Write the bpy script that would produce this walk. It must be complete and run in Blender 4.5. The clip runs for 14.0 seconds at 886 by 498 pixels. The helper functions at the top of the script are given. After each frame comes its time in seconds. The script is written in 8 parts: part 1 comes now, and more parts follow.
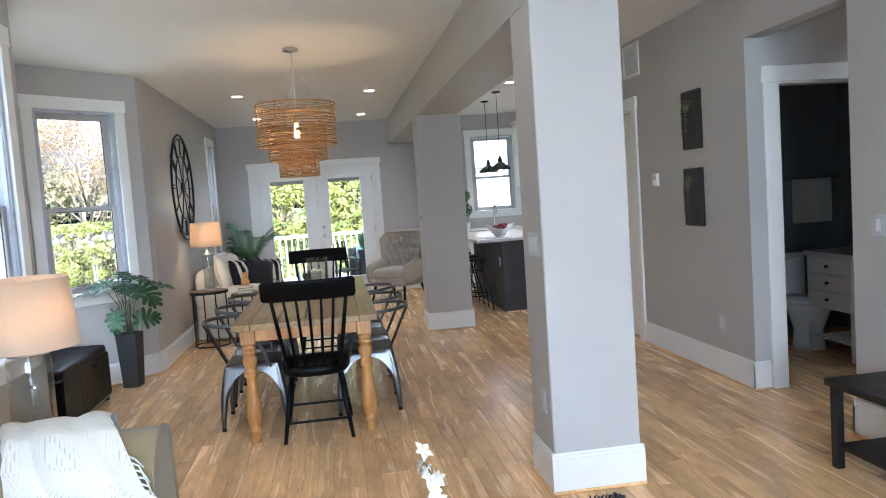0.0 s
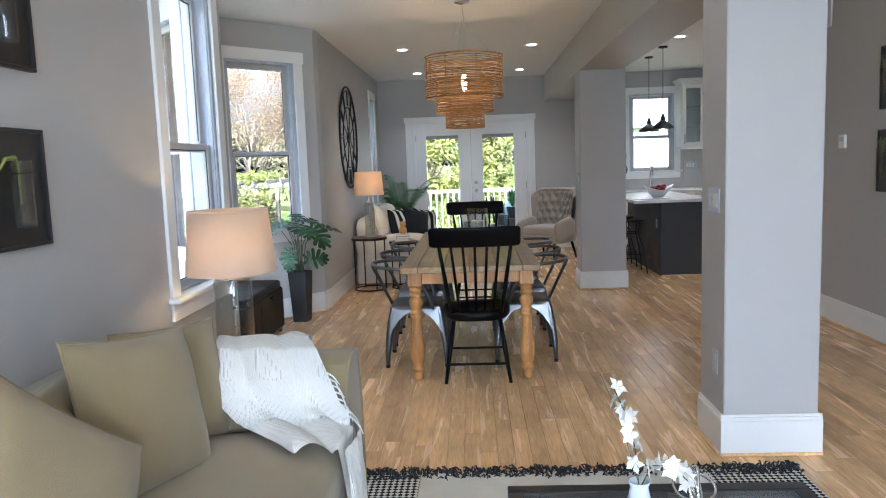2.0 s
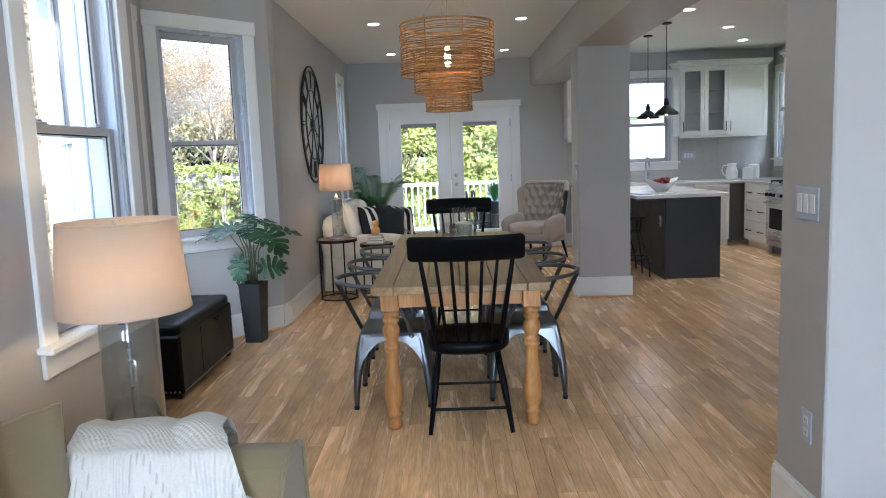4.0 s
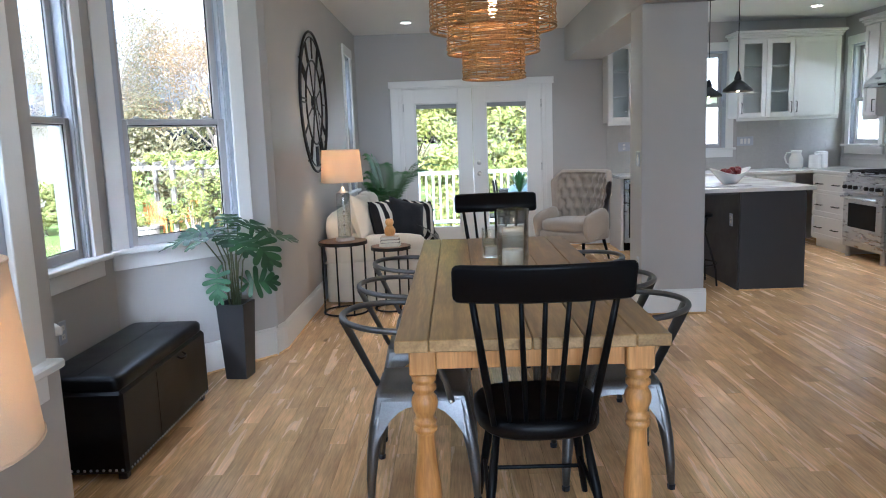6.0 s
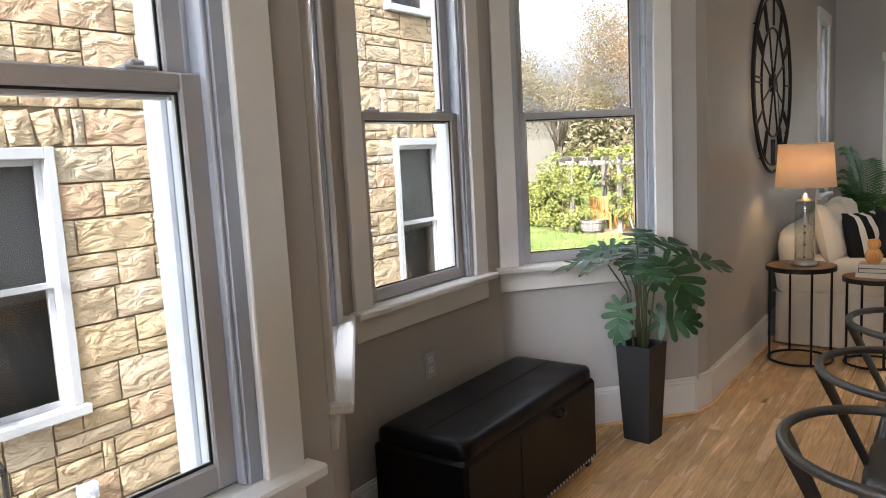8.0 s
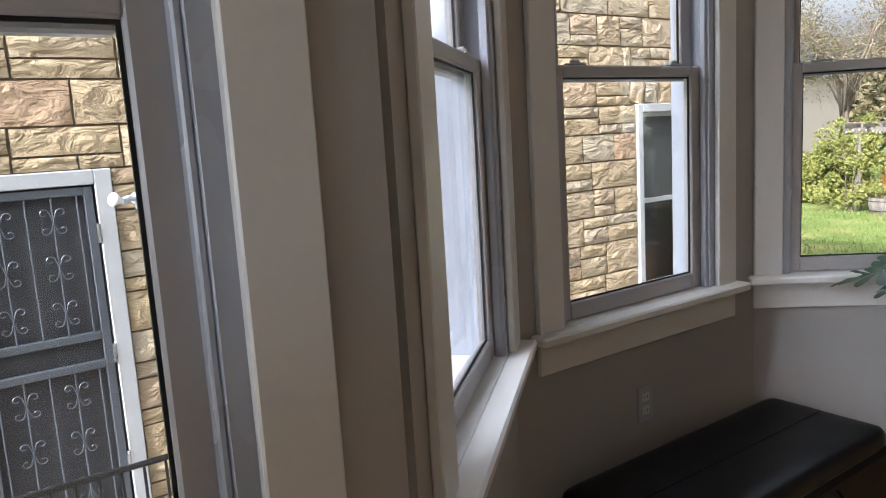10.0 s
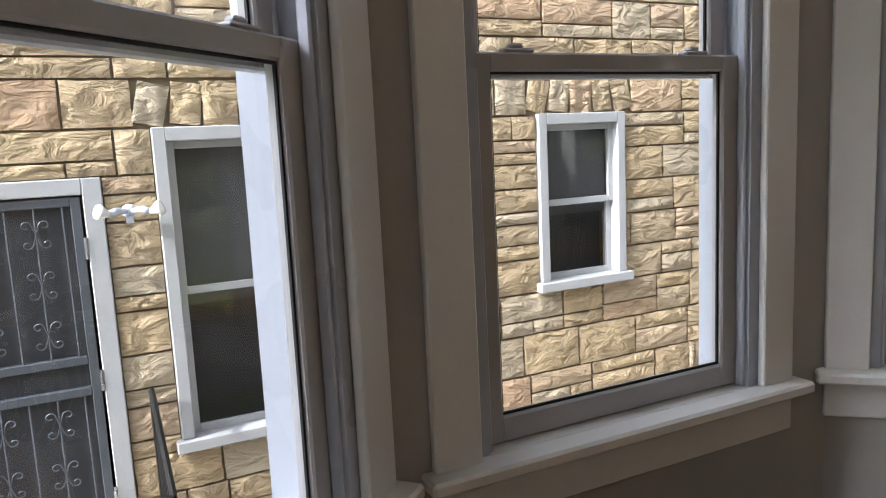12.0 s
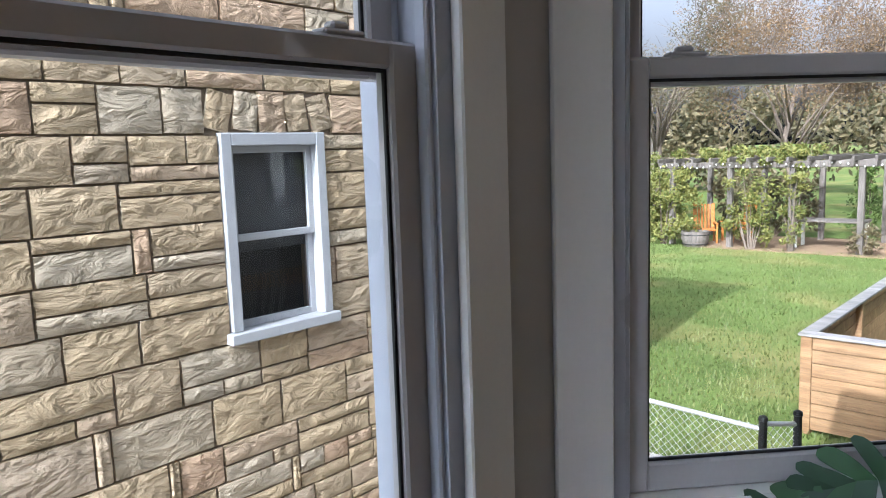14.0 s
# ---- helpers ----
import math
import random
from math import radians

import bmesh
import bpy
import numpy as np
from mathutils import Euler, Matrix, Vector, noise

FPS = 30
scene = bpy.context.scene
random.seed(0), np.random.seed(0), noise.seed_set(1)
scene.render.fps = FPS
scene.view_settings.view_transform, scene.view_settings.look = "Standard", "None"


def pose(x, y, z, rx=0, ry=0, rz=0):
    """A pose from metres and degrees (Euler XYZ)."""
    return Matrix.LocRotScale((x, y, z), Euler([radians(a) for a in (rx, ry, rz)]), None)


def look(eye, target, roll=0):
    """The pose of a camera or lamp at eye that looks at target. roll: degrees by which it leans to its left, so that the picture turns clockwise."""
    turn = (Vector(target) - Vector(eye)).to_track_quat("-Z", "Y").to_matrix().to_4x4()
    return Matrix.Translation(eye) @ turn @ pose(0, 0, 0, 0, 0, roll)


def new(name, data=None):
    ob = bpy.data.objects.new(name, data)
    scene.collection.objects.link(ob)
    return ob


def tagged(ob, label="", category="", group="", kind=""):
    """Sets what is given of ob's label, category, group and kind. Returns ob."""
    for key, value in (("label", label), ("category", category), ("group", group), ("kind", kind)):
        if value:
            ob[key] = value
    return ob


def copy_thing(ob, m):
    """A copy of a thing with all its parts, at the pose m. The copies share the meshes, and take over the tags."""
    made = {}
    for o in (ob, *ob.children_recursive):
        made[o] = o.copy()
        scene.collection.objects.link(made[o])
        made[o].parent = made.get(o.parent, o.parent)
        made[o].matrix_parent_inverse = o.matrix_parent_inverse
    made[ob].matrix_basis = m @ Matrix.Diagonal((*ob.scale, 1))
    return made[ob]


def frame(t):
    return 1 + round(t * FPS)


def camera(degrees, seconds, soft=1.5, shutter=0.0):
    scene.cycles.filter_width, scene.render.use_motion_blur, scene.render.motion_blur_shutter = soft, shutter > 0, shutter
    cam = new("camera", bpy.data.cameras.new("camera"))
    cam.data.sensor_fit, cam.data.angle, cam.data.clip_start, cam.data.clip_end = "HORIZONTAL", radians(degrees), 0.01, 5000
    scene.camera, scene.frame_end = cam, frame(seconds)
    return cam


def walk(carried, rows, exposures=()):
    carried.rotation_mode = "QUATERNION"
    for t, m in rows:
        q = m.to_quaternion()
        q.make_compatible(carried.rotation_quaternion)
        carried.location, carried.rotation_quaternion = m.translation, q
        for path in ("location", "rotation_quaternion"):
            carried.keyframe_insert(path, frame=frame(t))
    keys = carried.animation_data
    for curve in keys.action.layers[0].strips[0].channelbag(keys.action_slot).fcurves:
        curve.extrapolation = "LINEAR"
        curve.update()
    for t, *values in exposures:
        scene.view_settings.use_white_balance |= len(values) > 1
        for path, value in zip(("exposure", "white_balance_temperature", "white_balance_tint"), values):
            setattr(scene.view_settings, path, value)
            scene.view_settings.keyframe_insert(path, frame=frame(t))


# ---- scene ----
cam = camera(62.4, 14.0, soft=1.0)
PATH = [
    (0, (0.89, -0.287, 1.485), (1.182, 1.687, 1.341), -3.9),
    (0.5, (0.842, -0.353, 1.466), (0.86, 1.64, 1.294), -2.3),
    (1, (0.795, -0.393, 1.452), (0.658, 1.593, 1.249), -2.1),
    (1.5, (0.765, -0.393, 1.447), (0.615, 1.59, 1.231), -2.1),
    (2, (0.713, -0.338, 1.433), (0.623, 1.646, 1.202), -2.0),
    (2.5, (0.704, -0.181, 1.416), (0.654, 1.804, 1.177), -1.8),
    (3, (0.716, 0.091, 1.428), (0.674, 2.076, 1.186), -1.9),
    (5.5, (0.442, 1.681, 1.428), (0.446, 3.661, 1.142), -2.2),
    (6, (0.435, 2.018, 1.416), (0.395, 3.996, 1.124), -2.0),
    (6.5, (0.429, 2.369, 1.421), (0.333, 4.345, 1.124), -1.9),
    (7, (0.335, 2.69, 1.415), (0.027, 4.644, 1.121), -2.5),
    (7.5, (0.271, 2.896, 1.426), (-0.493, 4.725, 1.157), -3.2),
    (8, (0.29, 3.097, 1.427), (-0.864, 4.71, 1.169), -3.0),
    (8.5, (0.286, 3.256, 1.421), (-1.083, 4.689, 1.15), -2.9),
    (9, (0.188, 3.378, 1.413), (-1.267, 4.719, 1.124), -3.0),
    (11.5, (-0.315, 4.344, 1.448), (-2.091, 5.216, 1.156), -3.2),
    (12, (-0.398, 4.539, 1.442), (-2.175, 5.411, 1.159), -2.8),
    (12.5, (-0.495, 4.772, 1.453), (-2.239, 5.711, 1.181), -2.3),
    (13, (-0.596, 4.915, 1.444), (-2.265, 5.987, 1.185), -2.0),
    (13.5, (-0.76, 5.036, 1.457), (-2.301, 6.285, 1.2), -2.2),
    (14, (-0.883, 5.14, 1.46), (-2.221, 6.604, 1.2), -1.9),
]
walk(cam, [(t, look(eye, target, roll)) for t, eye, target, roll in PATH],
     exposures=[(0.0, 2.0, 5000, 8), (0.5, 1.8, 5050, 9), (1.0, 1.76, 5000, 8), (3.0, 1.72, 4980, 8), (5.5, 1.84, 4820, 7), (7.0, 2.12, 5300, 12), (7.5, 1.68, 5600, 12), (8.0, 1.42, 5850, 12), (8.5, 0.98, 5850, 13), (9.0, 0.84, 5650, 12), (11.5, 0.82, 5850, 12), (12.0, 0.66, 5800, 12), (12.5, 0.7, 5600, 12), (13.0, 0.75, 5500, 12), (14.0, 0.42, 5300, 12)])

# ---- world and light ----
SUN = Vector((0.14, -0.86, 0.62)).normalized()
world = bpy.data.worlds.new("sky")
scene.world = world
world.use_nodes = True
wn = world.node_tree.nodes
sky = wn.new("ShaderNodeTexSky")
sky.sky_type = "NISHITA"
sky.sun_disc = False
sky.sun_elevation = math.asin(SUN.z)
sky.sun_rotation = math.atan2(SUN.x, SUN.y)
sky.air_density, sky.dust_density = 1.0, 9.0
haze = wn.new("ShaderNodeHueSaturation")             # thin bright autumn haze
haze.inputs["Saturation"].default_value, haze.inputs["Value"].default_value = 0.14, 1.75
world.node_tree.links.new(sky.outputs[0], haze.inputs["Color"])
world.node_tree.links.new(haze.outputs[0], wn["Background"].inputs[0])
wn["Background"].inputs[1].default_value = 0.15


def lamp(name, kind, energy, m, colour=(1, 1, 1), label="", category="", **more):
    data = bpy.data.lights.new(name, kind)
    data.energy, data.color = energy, colour
    for key, value in more.items():
        if key == "size":
            data.shape, data.size = "RECTANGLE", value
        elif key == "size_y":
            data.size_y = value
        elif key == "radius":
            data.shadow_soft_size = value
        elif key == "angle":
            data.angle = value
        elif key == "spot":
            data.spot_size, data.spot_blend = radians(value), 0.6
    ob = new(name, data)
    ob.matrix_world = m
    return ob


lamp("sun", "SUN", 5.0, look(SUN * 60, (0, 0, 0)), (1.0, 0.93, 0.82), angle=radians(0.5))
# daylight through the front windows behind the walk
for wx in (0.35, 2.2):
    lamp("front_daylight", "AREA", 31, look((wx, -3.56, 1.62), (wx, 4, 1.3)), (0.92, 0.98, 1.0), size=1.15, size_y=1.6)
# skylight that falls steeply through the side windows, from outside above their heads
for wx, wy, ox, oy in ((-0.80, 3.615, -1, 0), (-1.21, 4.62, -0.745, -0.667), (-1.53, 5.505, -1, 0), (-1.21, 6.45, -0.738, 0.675), (5.40, 11.06, 1, 0), (3.565, 11.59, 0, 1)):
    lamp("skylight", "AREA", 3, look((wx + 1.2 * ox, wy + 1.2 * oy, 3.6), (wx - 0.9 * ox, wy - 0.9 * oy, 0)), (0.88, 0.94, 1.0), size=1.5, size_y=0.9)

# ---- materials ----


def mat(name, colour, rough=0.5, metal=0.0, var=0.06, scale=6.0, fine=90.0, bump=0.0, coat=0.0, spec=0.5, stretch=(1, 1, 1), sheen=0.0):
    """A painted or plain surface with variation at two scales and a fine relief."""
    m = bpy.data.materials.new(name)
    m.use_nodes = True
    nt = m.node_tree
    b = nt.nodes["Principled BSDF"]
    geo = nt.nodes.new("ShaderNodeNewGeometry")
    mp = nt.nodes.new("ShaderNodeMapping")
    mp.inputs["Scale"].default_value = stretch
    nt.links.new(geo.outputs["Position"], mp.inputs["Vector"])
    n1 = nt.nodes.new("ShaderNodeTexNoise")
    n1.inputs["Scale"].default_value, n1.inputs["Detail"].default_value = scale, 3
    n2 = nt.nodes.new("ShaderNodeTexNoise")
    n2.inputs["Scale"].default_value, n2.inputs["Detail"].default_value = fine, 2
    for n in (n1, n2):
        nt.links.new(mp.outputs[0], n.inputs["Vector"])
    add = nt.nodes.new("ShaderNodeMath")
    add.operation = "ADD"
    nt.links.new(n1.outputs[0], add.inputs[0])
    nt.links.new(n2.outputs[0], add.inputs[1])
    ramp = nt.nodes.new("ShaderNodeMapRange")
    ramp.inputs[1].default_value, ramp.inputs[2].default_value = 0.6, 1.4
    ramp.inputs[3].default_value, ramp.inputs[4].default_value = 1 - var, 1 + var
    nt.links.new(add.outputs[0], ramp.inputs[0])
    mul = nt.nodes.new("ShaderNodeVectorMath")
    mul.operation = "SCALE"
    mul.inputs[0].default_value = colour
    nt.links.new(ramp.outputs[0], mul.inputs["Scale"])
    nt.links.new(mul.outputs[0], b.inputs["Base Color"])
    rr = nt.nodes.new("ShaderNodeMapRange")
    rr.inputs[1].default_value, rr.inputs[2].default_value = 0.3, 0.7
    rr.inputs[3].default_value, rr.inputs[4].default_value = max(0, rough - 0.06), min(1, rough + 0.06)
    nt.links.new(n1.outputs[0], rr.inputs[0])
    nt.links.new(rr.outputs[0], b.inputs["Roughness"])
    b.inputs["Metallic"].default_value = metal
    b.inputs["Coat Weight"].default_value = coat
    b.inputs["Specular IOR Level"].default_value = spec
    b.inputs["Sheen Weight"].default_value = sheen
    if bump:
        bp = nt.nodes.new("ShaderNodeBump")
        bp.inputs["Strength"].default_value, bp.inputs["Distance"].default_value = bump, 0.004
        nt.links.new(n2.outputs[0], bp.inputs["Height"])
        nt.links.new(bp.outputs[0], b.inputs["Normal"])
    return m


def wood(name, dark, light, rough=0.4, axis=1, ring=26.0, vary=0.25, coat=0.0, knots=False, spread=0.165):
    """Wood with grain along one axis; each board differs by its own random value."""
    m = bpy.data.materials.new(name)
    m.use_nodes = True
    nt = m.node_tree
    L = nt.links.new
    b = nt.nodes["Principled BSDF"]
    geo = nt.nodes.new("ShaderNodeNewGeometry")
    inf = nt.nodes.new("ShaderNodeObjectInfo")
    rnd = nt.nodes.new("ShaderNodeMath")
    rnd.operation = "ADD"
    L(geo.outputs["Random Per Island"], rnd.inputs[0])
    L(inf.outputs["Random"], rnd.inputs[1])
    fr = nt.nodes.new("ShaderNodeMath")
    fr.operation = "FRACT"
    L(rnd.outputs[0], fr.inputs[0])
    off = nt.nodes.new("ShaderNodeVectorMath")
    off.operation = "SCALE"
    off.inputs[0].default_value = (37.0, 53.0, 29.0)
    L(fr.outputs[0], off.inputs["Scale"])
    pos = nt.nodes.new("ShaderNodeVectorMath")
    L(geo.outputs["Position"], pos.inputs[0])
    L(off.outputs[0], pos.inputs[1])
    mp = nt.nodes.new("ShaderNodeMapping")
    sc = [1.0, 1.0, 1.0]
    sc[axis] = 0.07
    mp.inputs["Scale"].default_value = sc
    L(pos.outputs[0], mp.inputs["Vector"])
    n1 = nt.nodes.new("ShaderNodeTexNoise")
    n1.inputs["Scale"].default_value, n1.inputs["Detail"].default_value, n1.inputs["Distortion"].default_value = ring, 4, 1.2
    n2 = nt.nodes.new("ShaderNodeTexNoise")
    n2.inputs["Scale"].default_value, n2.inputs["Detail"].default_value = ring * 9, 2
    n3 = nt.nodes.new("ShaderNodeTexNoise")
    n3.inputs["Scale"].default_value, n3.inputs["Detail"].default_value = 3.2, 2
    for n in (n1, n2):
        L(mp.outputs[0], n.inputs["Vector"])
    L(pos.outputs[0], n3.inputs["Vector"])
    r1 = nt.nodes.new("ShaderNodeMapRange")
    r1.inputs[1].default_value, r1.inputs[2].default_value = 0.5 - spread, 0.5 + spread
    L(n1.outputs[0], r1.inputs[0])
    mix = nt.nodes.new("ShaderNodeMix")
    mix.data_type = "RGBA"
    mix.inputs["A"].default_value, mix.inputs["B"].default_value = (*dark, 1), (*light, 1)
    L(r1.outputs[0], mix.inputs["Factor"])
    s = nt.nodes.new("ShaderNodeMapRange")
    s.inputs[3].default_value, s.inputs[4].default_value = 1 - vary, 1 + vary
    L(fr.outputs[0], s.inputs[0])
    s2 = nt.nodes.new("ShaderNodeMapRange")
    s2.inputs[1].default_value, s2.inputs[2].default_value, s2.inputs[3].default_value, s2.inputs[4].default_value = 0.3, 0.7, 0.82, 1.12
    L(n2.outputs[0], s2.inputs[0])
    s3 = nt.nodes.new("ShaderNodeMapRange")
    s3.inputs[1].default_value, s3.inputs[2].default_value, s3.inputs[3].default_value, s3.inputs[4].default_value = 0.3, 0.7, 0.85, 1.12
    L(n3.outputs[0], s3.inputs[0])
    k1 = nt.nodes.new("ShaderNodeMath")
    k1.operation = "MULTIPLY"
    L(s.outputs[0], k1.inputs[0])
    L(s2.outputs[0], k1.inputs[1])
    k2 = nt.nodes.new("ShaderNodeMath")
    k2.operation = "MULTIPLY"
    L(k1.outputs[0], k2.inputs[0])
    L(s3.outputs[0], k2.inputs[1])
    last = k2
    if knots:
        vo = nt.nodes.new("ShaderNodeTexVoronoi")
        vo.inputs["Scale"].default_value = 2.6
        mk = nt.nodes.new("ShaderNodeMapping")
        sk = [1.0, 1.0, 1.0]
        sk[axis] = 0.35
        mk.inputs["Scale"].default_value = sk
        L(pos.outputs[0], mk.inputs["Vector"])
        L(mk.outputs[0], vo.inputs["Vector"])
        rk = nt.nodes.new("ShaderNodeMapRange")
        rk.inputs[1].default_value, rk.inputs[2].default_value, rk.inputs[3].default_value, rk.inputs[4].default_value = 0.02, 0.07, 0.42, 1.0
        L(vo.outputs["Distance"], rk.inputs[0])
        k3 = nt.nodes.new("ShaderNodeMath")
        k3.operation = "MULTIPLY"
        L(k2.outputs[0], k3.inputs[0])
        L(rk.outputs[0], k3.inputs[1])
        last = k3
    mul = nt.nodes.new("ShaderNodeVectorMath")
    mul.operation = "SCALE"
    L(mix.outputs["Result"], mul.inputs[0])
    L(last.outputs[0], mul.inputs["Scale"])
    L(mul.outputs[0], b.inputs["Base Color"])
    rr = nt.nodes.new("ShaderNodeMapRange")
    rr.inputs[3].default_value, rr.inputs[4].default_value = rough - 0.07, rough + 0.1
    L(n1.outputs[0], rr.inputs[0])
    L(rr.outputs[0], b.inputs["Roughness"])
    b.inputs["Coat Weight"].default_value = coat
    bp = nt.nodes.new("ShaderNodeBump")
    bp.inputs["Strength"].default_value, bp.inputs["Distance"].default_value = 0.12, 0.002
    L(n2.outputs[0], bp.inputs["Height"])
    L(bp.outputs[0], b.inputs["Normal"])
    return m


def glow(name, colour, strength):
    m = bpy.data.materials.new(name)
    m.use_nodes = True
    b = m.node_tree.nodes["Principled BSDF"]
    b.inputs["Base Color"].default_value = (*colour, 1)
    b.inputs["Emission Color"].default_value = (*colour, 1)
    b.inputs["Emission Strength"].default_value = strength
    return m


def pane_glass(name, tint=(1, 1, 1), gloss=0.045):
    m = bpy.data.materials.new(name)
    m.use_nodes = True
    nt = m.node_tree
    nt.nodes.remove(nt.nodes["Principled BSDF"])
    t = nt.nodes.new("ShaderNodeBsdfTransparent")
    t.inputs[0].default_value = (*tint, 1)
    g = nt.nodes.new("ShaderNodeBsdfGlossy")
    g.inputs["Roughness"].default_value = 0.0
    w = nt.nodes.new("ShaderNodeLayerWeight")
    w.inputs[0].default_value = 0.5
    p = nt.nodes.new("ShaderNodeMath")
    p.operation = "POWER"
    p.inputs[1].default_value = 4.0
    nt.links.new(w.outputs["Facing"], p.inputs[0])
    f = nt.nodes.new("ShaderNodeMath")
    f.operation = "MULTIPLY_ADD"
    f.inputs[1].default_value, f.inputs[2].default_value = 0.7, gloss
    nt.links.new(p.outputs[0], f.inputs[0])
    x = nt.nodes.new("ShaderNodeMixShader")
    nt.links.new(f.outputs[0], x.inputs[0])
    nt.links.new(t.outputs[0], x.inputs[1])
    nt.links.new(g.outputs[0], x.inputs[2])
    nt.links.new(x.outputs[0], nt.nodes["Material Output"].inputs[0])
    return m


def see_through(name):
    m = bpy.data.materials.new(name)
    m.use_nodes = True
    nt = m.node_tree
    t = nt.nodes.new("ShaderNodeBsdfTransparent")
    nt.links.new(t.outputs[0], nt.nodes["Material Output"].inputs[0])
    return m


def cloth(name, colour, translucent=0.0, weave=420.0, var=0.07, bump=0.35):
    """Woven cloth: fine crossing threads, slight soiling, sheen; a lamp shade lets some light through."""
    m = mat(name, colour, 0.9, var=var, scale=7, fine=weave, bump=bump, spec=0.15, sheen=0.25)
    if translucent:
        nt = m.node_tree
        b = nt.nodes["Principled BSDF"]
        tr = nt.nodes.new("ShaderNodeBsdfTranslucent")
        tr.inputs[0].default_value = (*[min(1, c * 1.05) for c in colour], 1)
        x = nt.nodes.new("ShaderNodeMixShader")
        x.inputs[0].default_value = translucent
        nt.links.new(b.outputs[0], x.inputs[1])
        nt.links.new(tr.outputs[0], x.inputs[2])
        nt.links.new(x.outputs[0], nt.nodes["Material Output"].inputs[0])
    return m


def leaf_mat(name, c1, c2, rough=0.5, trans=0.25):
    m = bpy.data.materials.new(name)
    m.use_nodes = True
    nt = m.node_tree
    b = nt.nodes["Principled BSDF"]
    geo = nt.nodes.new("ShaderNodeNewGeometry")
    n = nt.nodes.new("ShaderNodeTexNoise")
    n.inputs["Scale"].default_value = 0.9
    nt.links.new(geo.outputs["Position"], n.inputs["Vector"])
    a = nt.nodes.new("ShaderNodeMath")
    nt.links.new(n.outputs[0], a.inputs[0])
    nt.links.new(geo.outputs["Random Per Island"], a.inputs[1])
    r = nt.nodes.new("ShaderNodeMapRange")
    r.inputs[1].default_value, r.inputs[2].default_value = 0.45, 1.45
    nt.links.new(a.outputs[0], r.inputs[0])
    mix = nt.nodes.new("ShaderNodeMix")
    mix.data_type = "RGBA"
    mix.inputs["A"].default_value, mix.inputs["B"].default_value = (*c1, 1), (*c2, 1)
    nt.links.new(r.outputs[0], mix.inputs["Factor"])
    nt.links.new(mix.outputs["Result"], b.inputs["Base Color"])
    b.inputs["Roughness"].default_value = rough
    if trans:
        tr = nt.nodes.new("ShaderNodeBsdfTranslucent")
        nt.links.new(mix.outputs["Result"], tr.inputs[0])
        x = nt.nodes.new("ShaderNodeMixShader")
        x.inputs[0].default_value = trans
        nt.links.new(b.outputs[0], x.inputs[1])
        nt.links.new(tr.outputs[0], x.inputs[2])
        nt.links.new(x.outputs[0], nt.nodes["Material Output"].inputs[0])
    return m


GREY = mat("grey_wall_paint", (0.452, 0.44, 0.43), 0.55, var=0.025, scale=1.4, fine=260, bump=0.06)
WHITE = mat("white_ceiling_paint", (0.78, 0.78, 0.77), 0.8, var=0.02, scale=1.2, fine=200, bump=0.05)
TRIM = mat("white_trim_paint", (0.80, 0.80, 0.79), 0.35, var=0.02, scale=3, fine=120, bump=0.02)
# white vinyl; its blue-grey tint paints the sky-lit shade of the window jambs
VINYL = mat("sky_shade_vinyl", (0.47, 0.50, 0.57), 0.3, var=0.02, scale=4, fine=150)
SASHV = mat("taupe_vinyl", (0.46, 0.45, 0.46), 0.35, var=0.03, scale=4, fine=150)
RUBBER = mat("black_rubber", (0.012, 0.012, 0.013), 0.6, var=0.1)
OAK = wood("oak_floor", (0.67, 0.415, 0.192), (0.87, 0.585, 0.302), 0.24, axis=1, ring=14, vary=0.17, knots=True, spread=0.26)
GLASS = pane_glass("window_glass")
DOORGLASS = pane_glass("door_glass", gloss=0.006)
GLASSBACK = see_through("window_glass_back")
CLEAR = pane_glass("clear_glass", (0.93, 0.95, 0.95), 0.06)
BLACKPAINT = mat("black_lacquer", (0.0025, 0.0025, 0.003), 0.40, var=0.15, fine=60, bump=0.03, spec=0.13)
PINE = wood("honey_pine", (0.44, 0.20, 0.05), (0.62, 0.33, 0.105), 0.36, axis=2, ring=14, vary=0.12)
PINETOP = wood("weathered_pine_top", (0.25, 0.15, 0.055), (0.46, 0.295, 0.12), 0.33, axis=1, ring=13, vary=0.16, coat=0.08, knots=True)
STEEL = mat("brushed_gunmetal", (0.165, 0.167, 0.172), 0.36, 0.9, var=0.2, scale=9, fine=140, bump=0.05)
CHROME = mat("polished_chrome", (0.75, 0.75, 0.76), 0.12, 1.0, var=0.03)
STAINLESS = mat("stainless_steel", (0.55, 0.55, 0.56), 0.3, 1.0, var=0.06, fine=220, stretch=(1, 1, 6), bump=0.03)
IRON = mat("black_iron", (0.02, 0.019, 0.018), 0.5, 0.6, var=0.2, fine=90, bump=0.1)
LEATHER = mat("black_leather", (0.002, 0.002, 0.0025), 0.36, spec=0.2, var=0.1, scale=3, fine=420, bump=0.05)
BEIGE = cloth("beige_cotton", (0.258, 0.201, 0.108))
CREAM = cloth("cream_slipcover", (0.70, 0.65, 0.56))
TAUPE = cloth("taupe_linen", (0.40, 0.345, 0.285))
KNIT = cloth("white_knit", (0.74, 0.72, 0.67), weave=160, bump=0.4)
kn = KNIT.node_tree                                    # rows of lace eyelets between plain bands


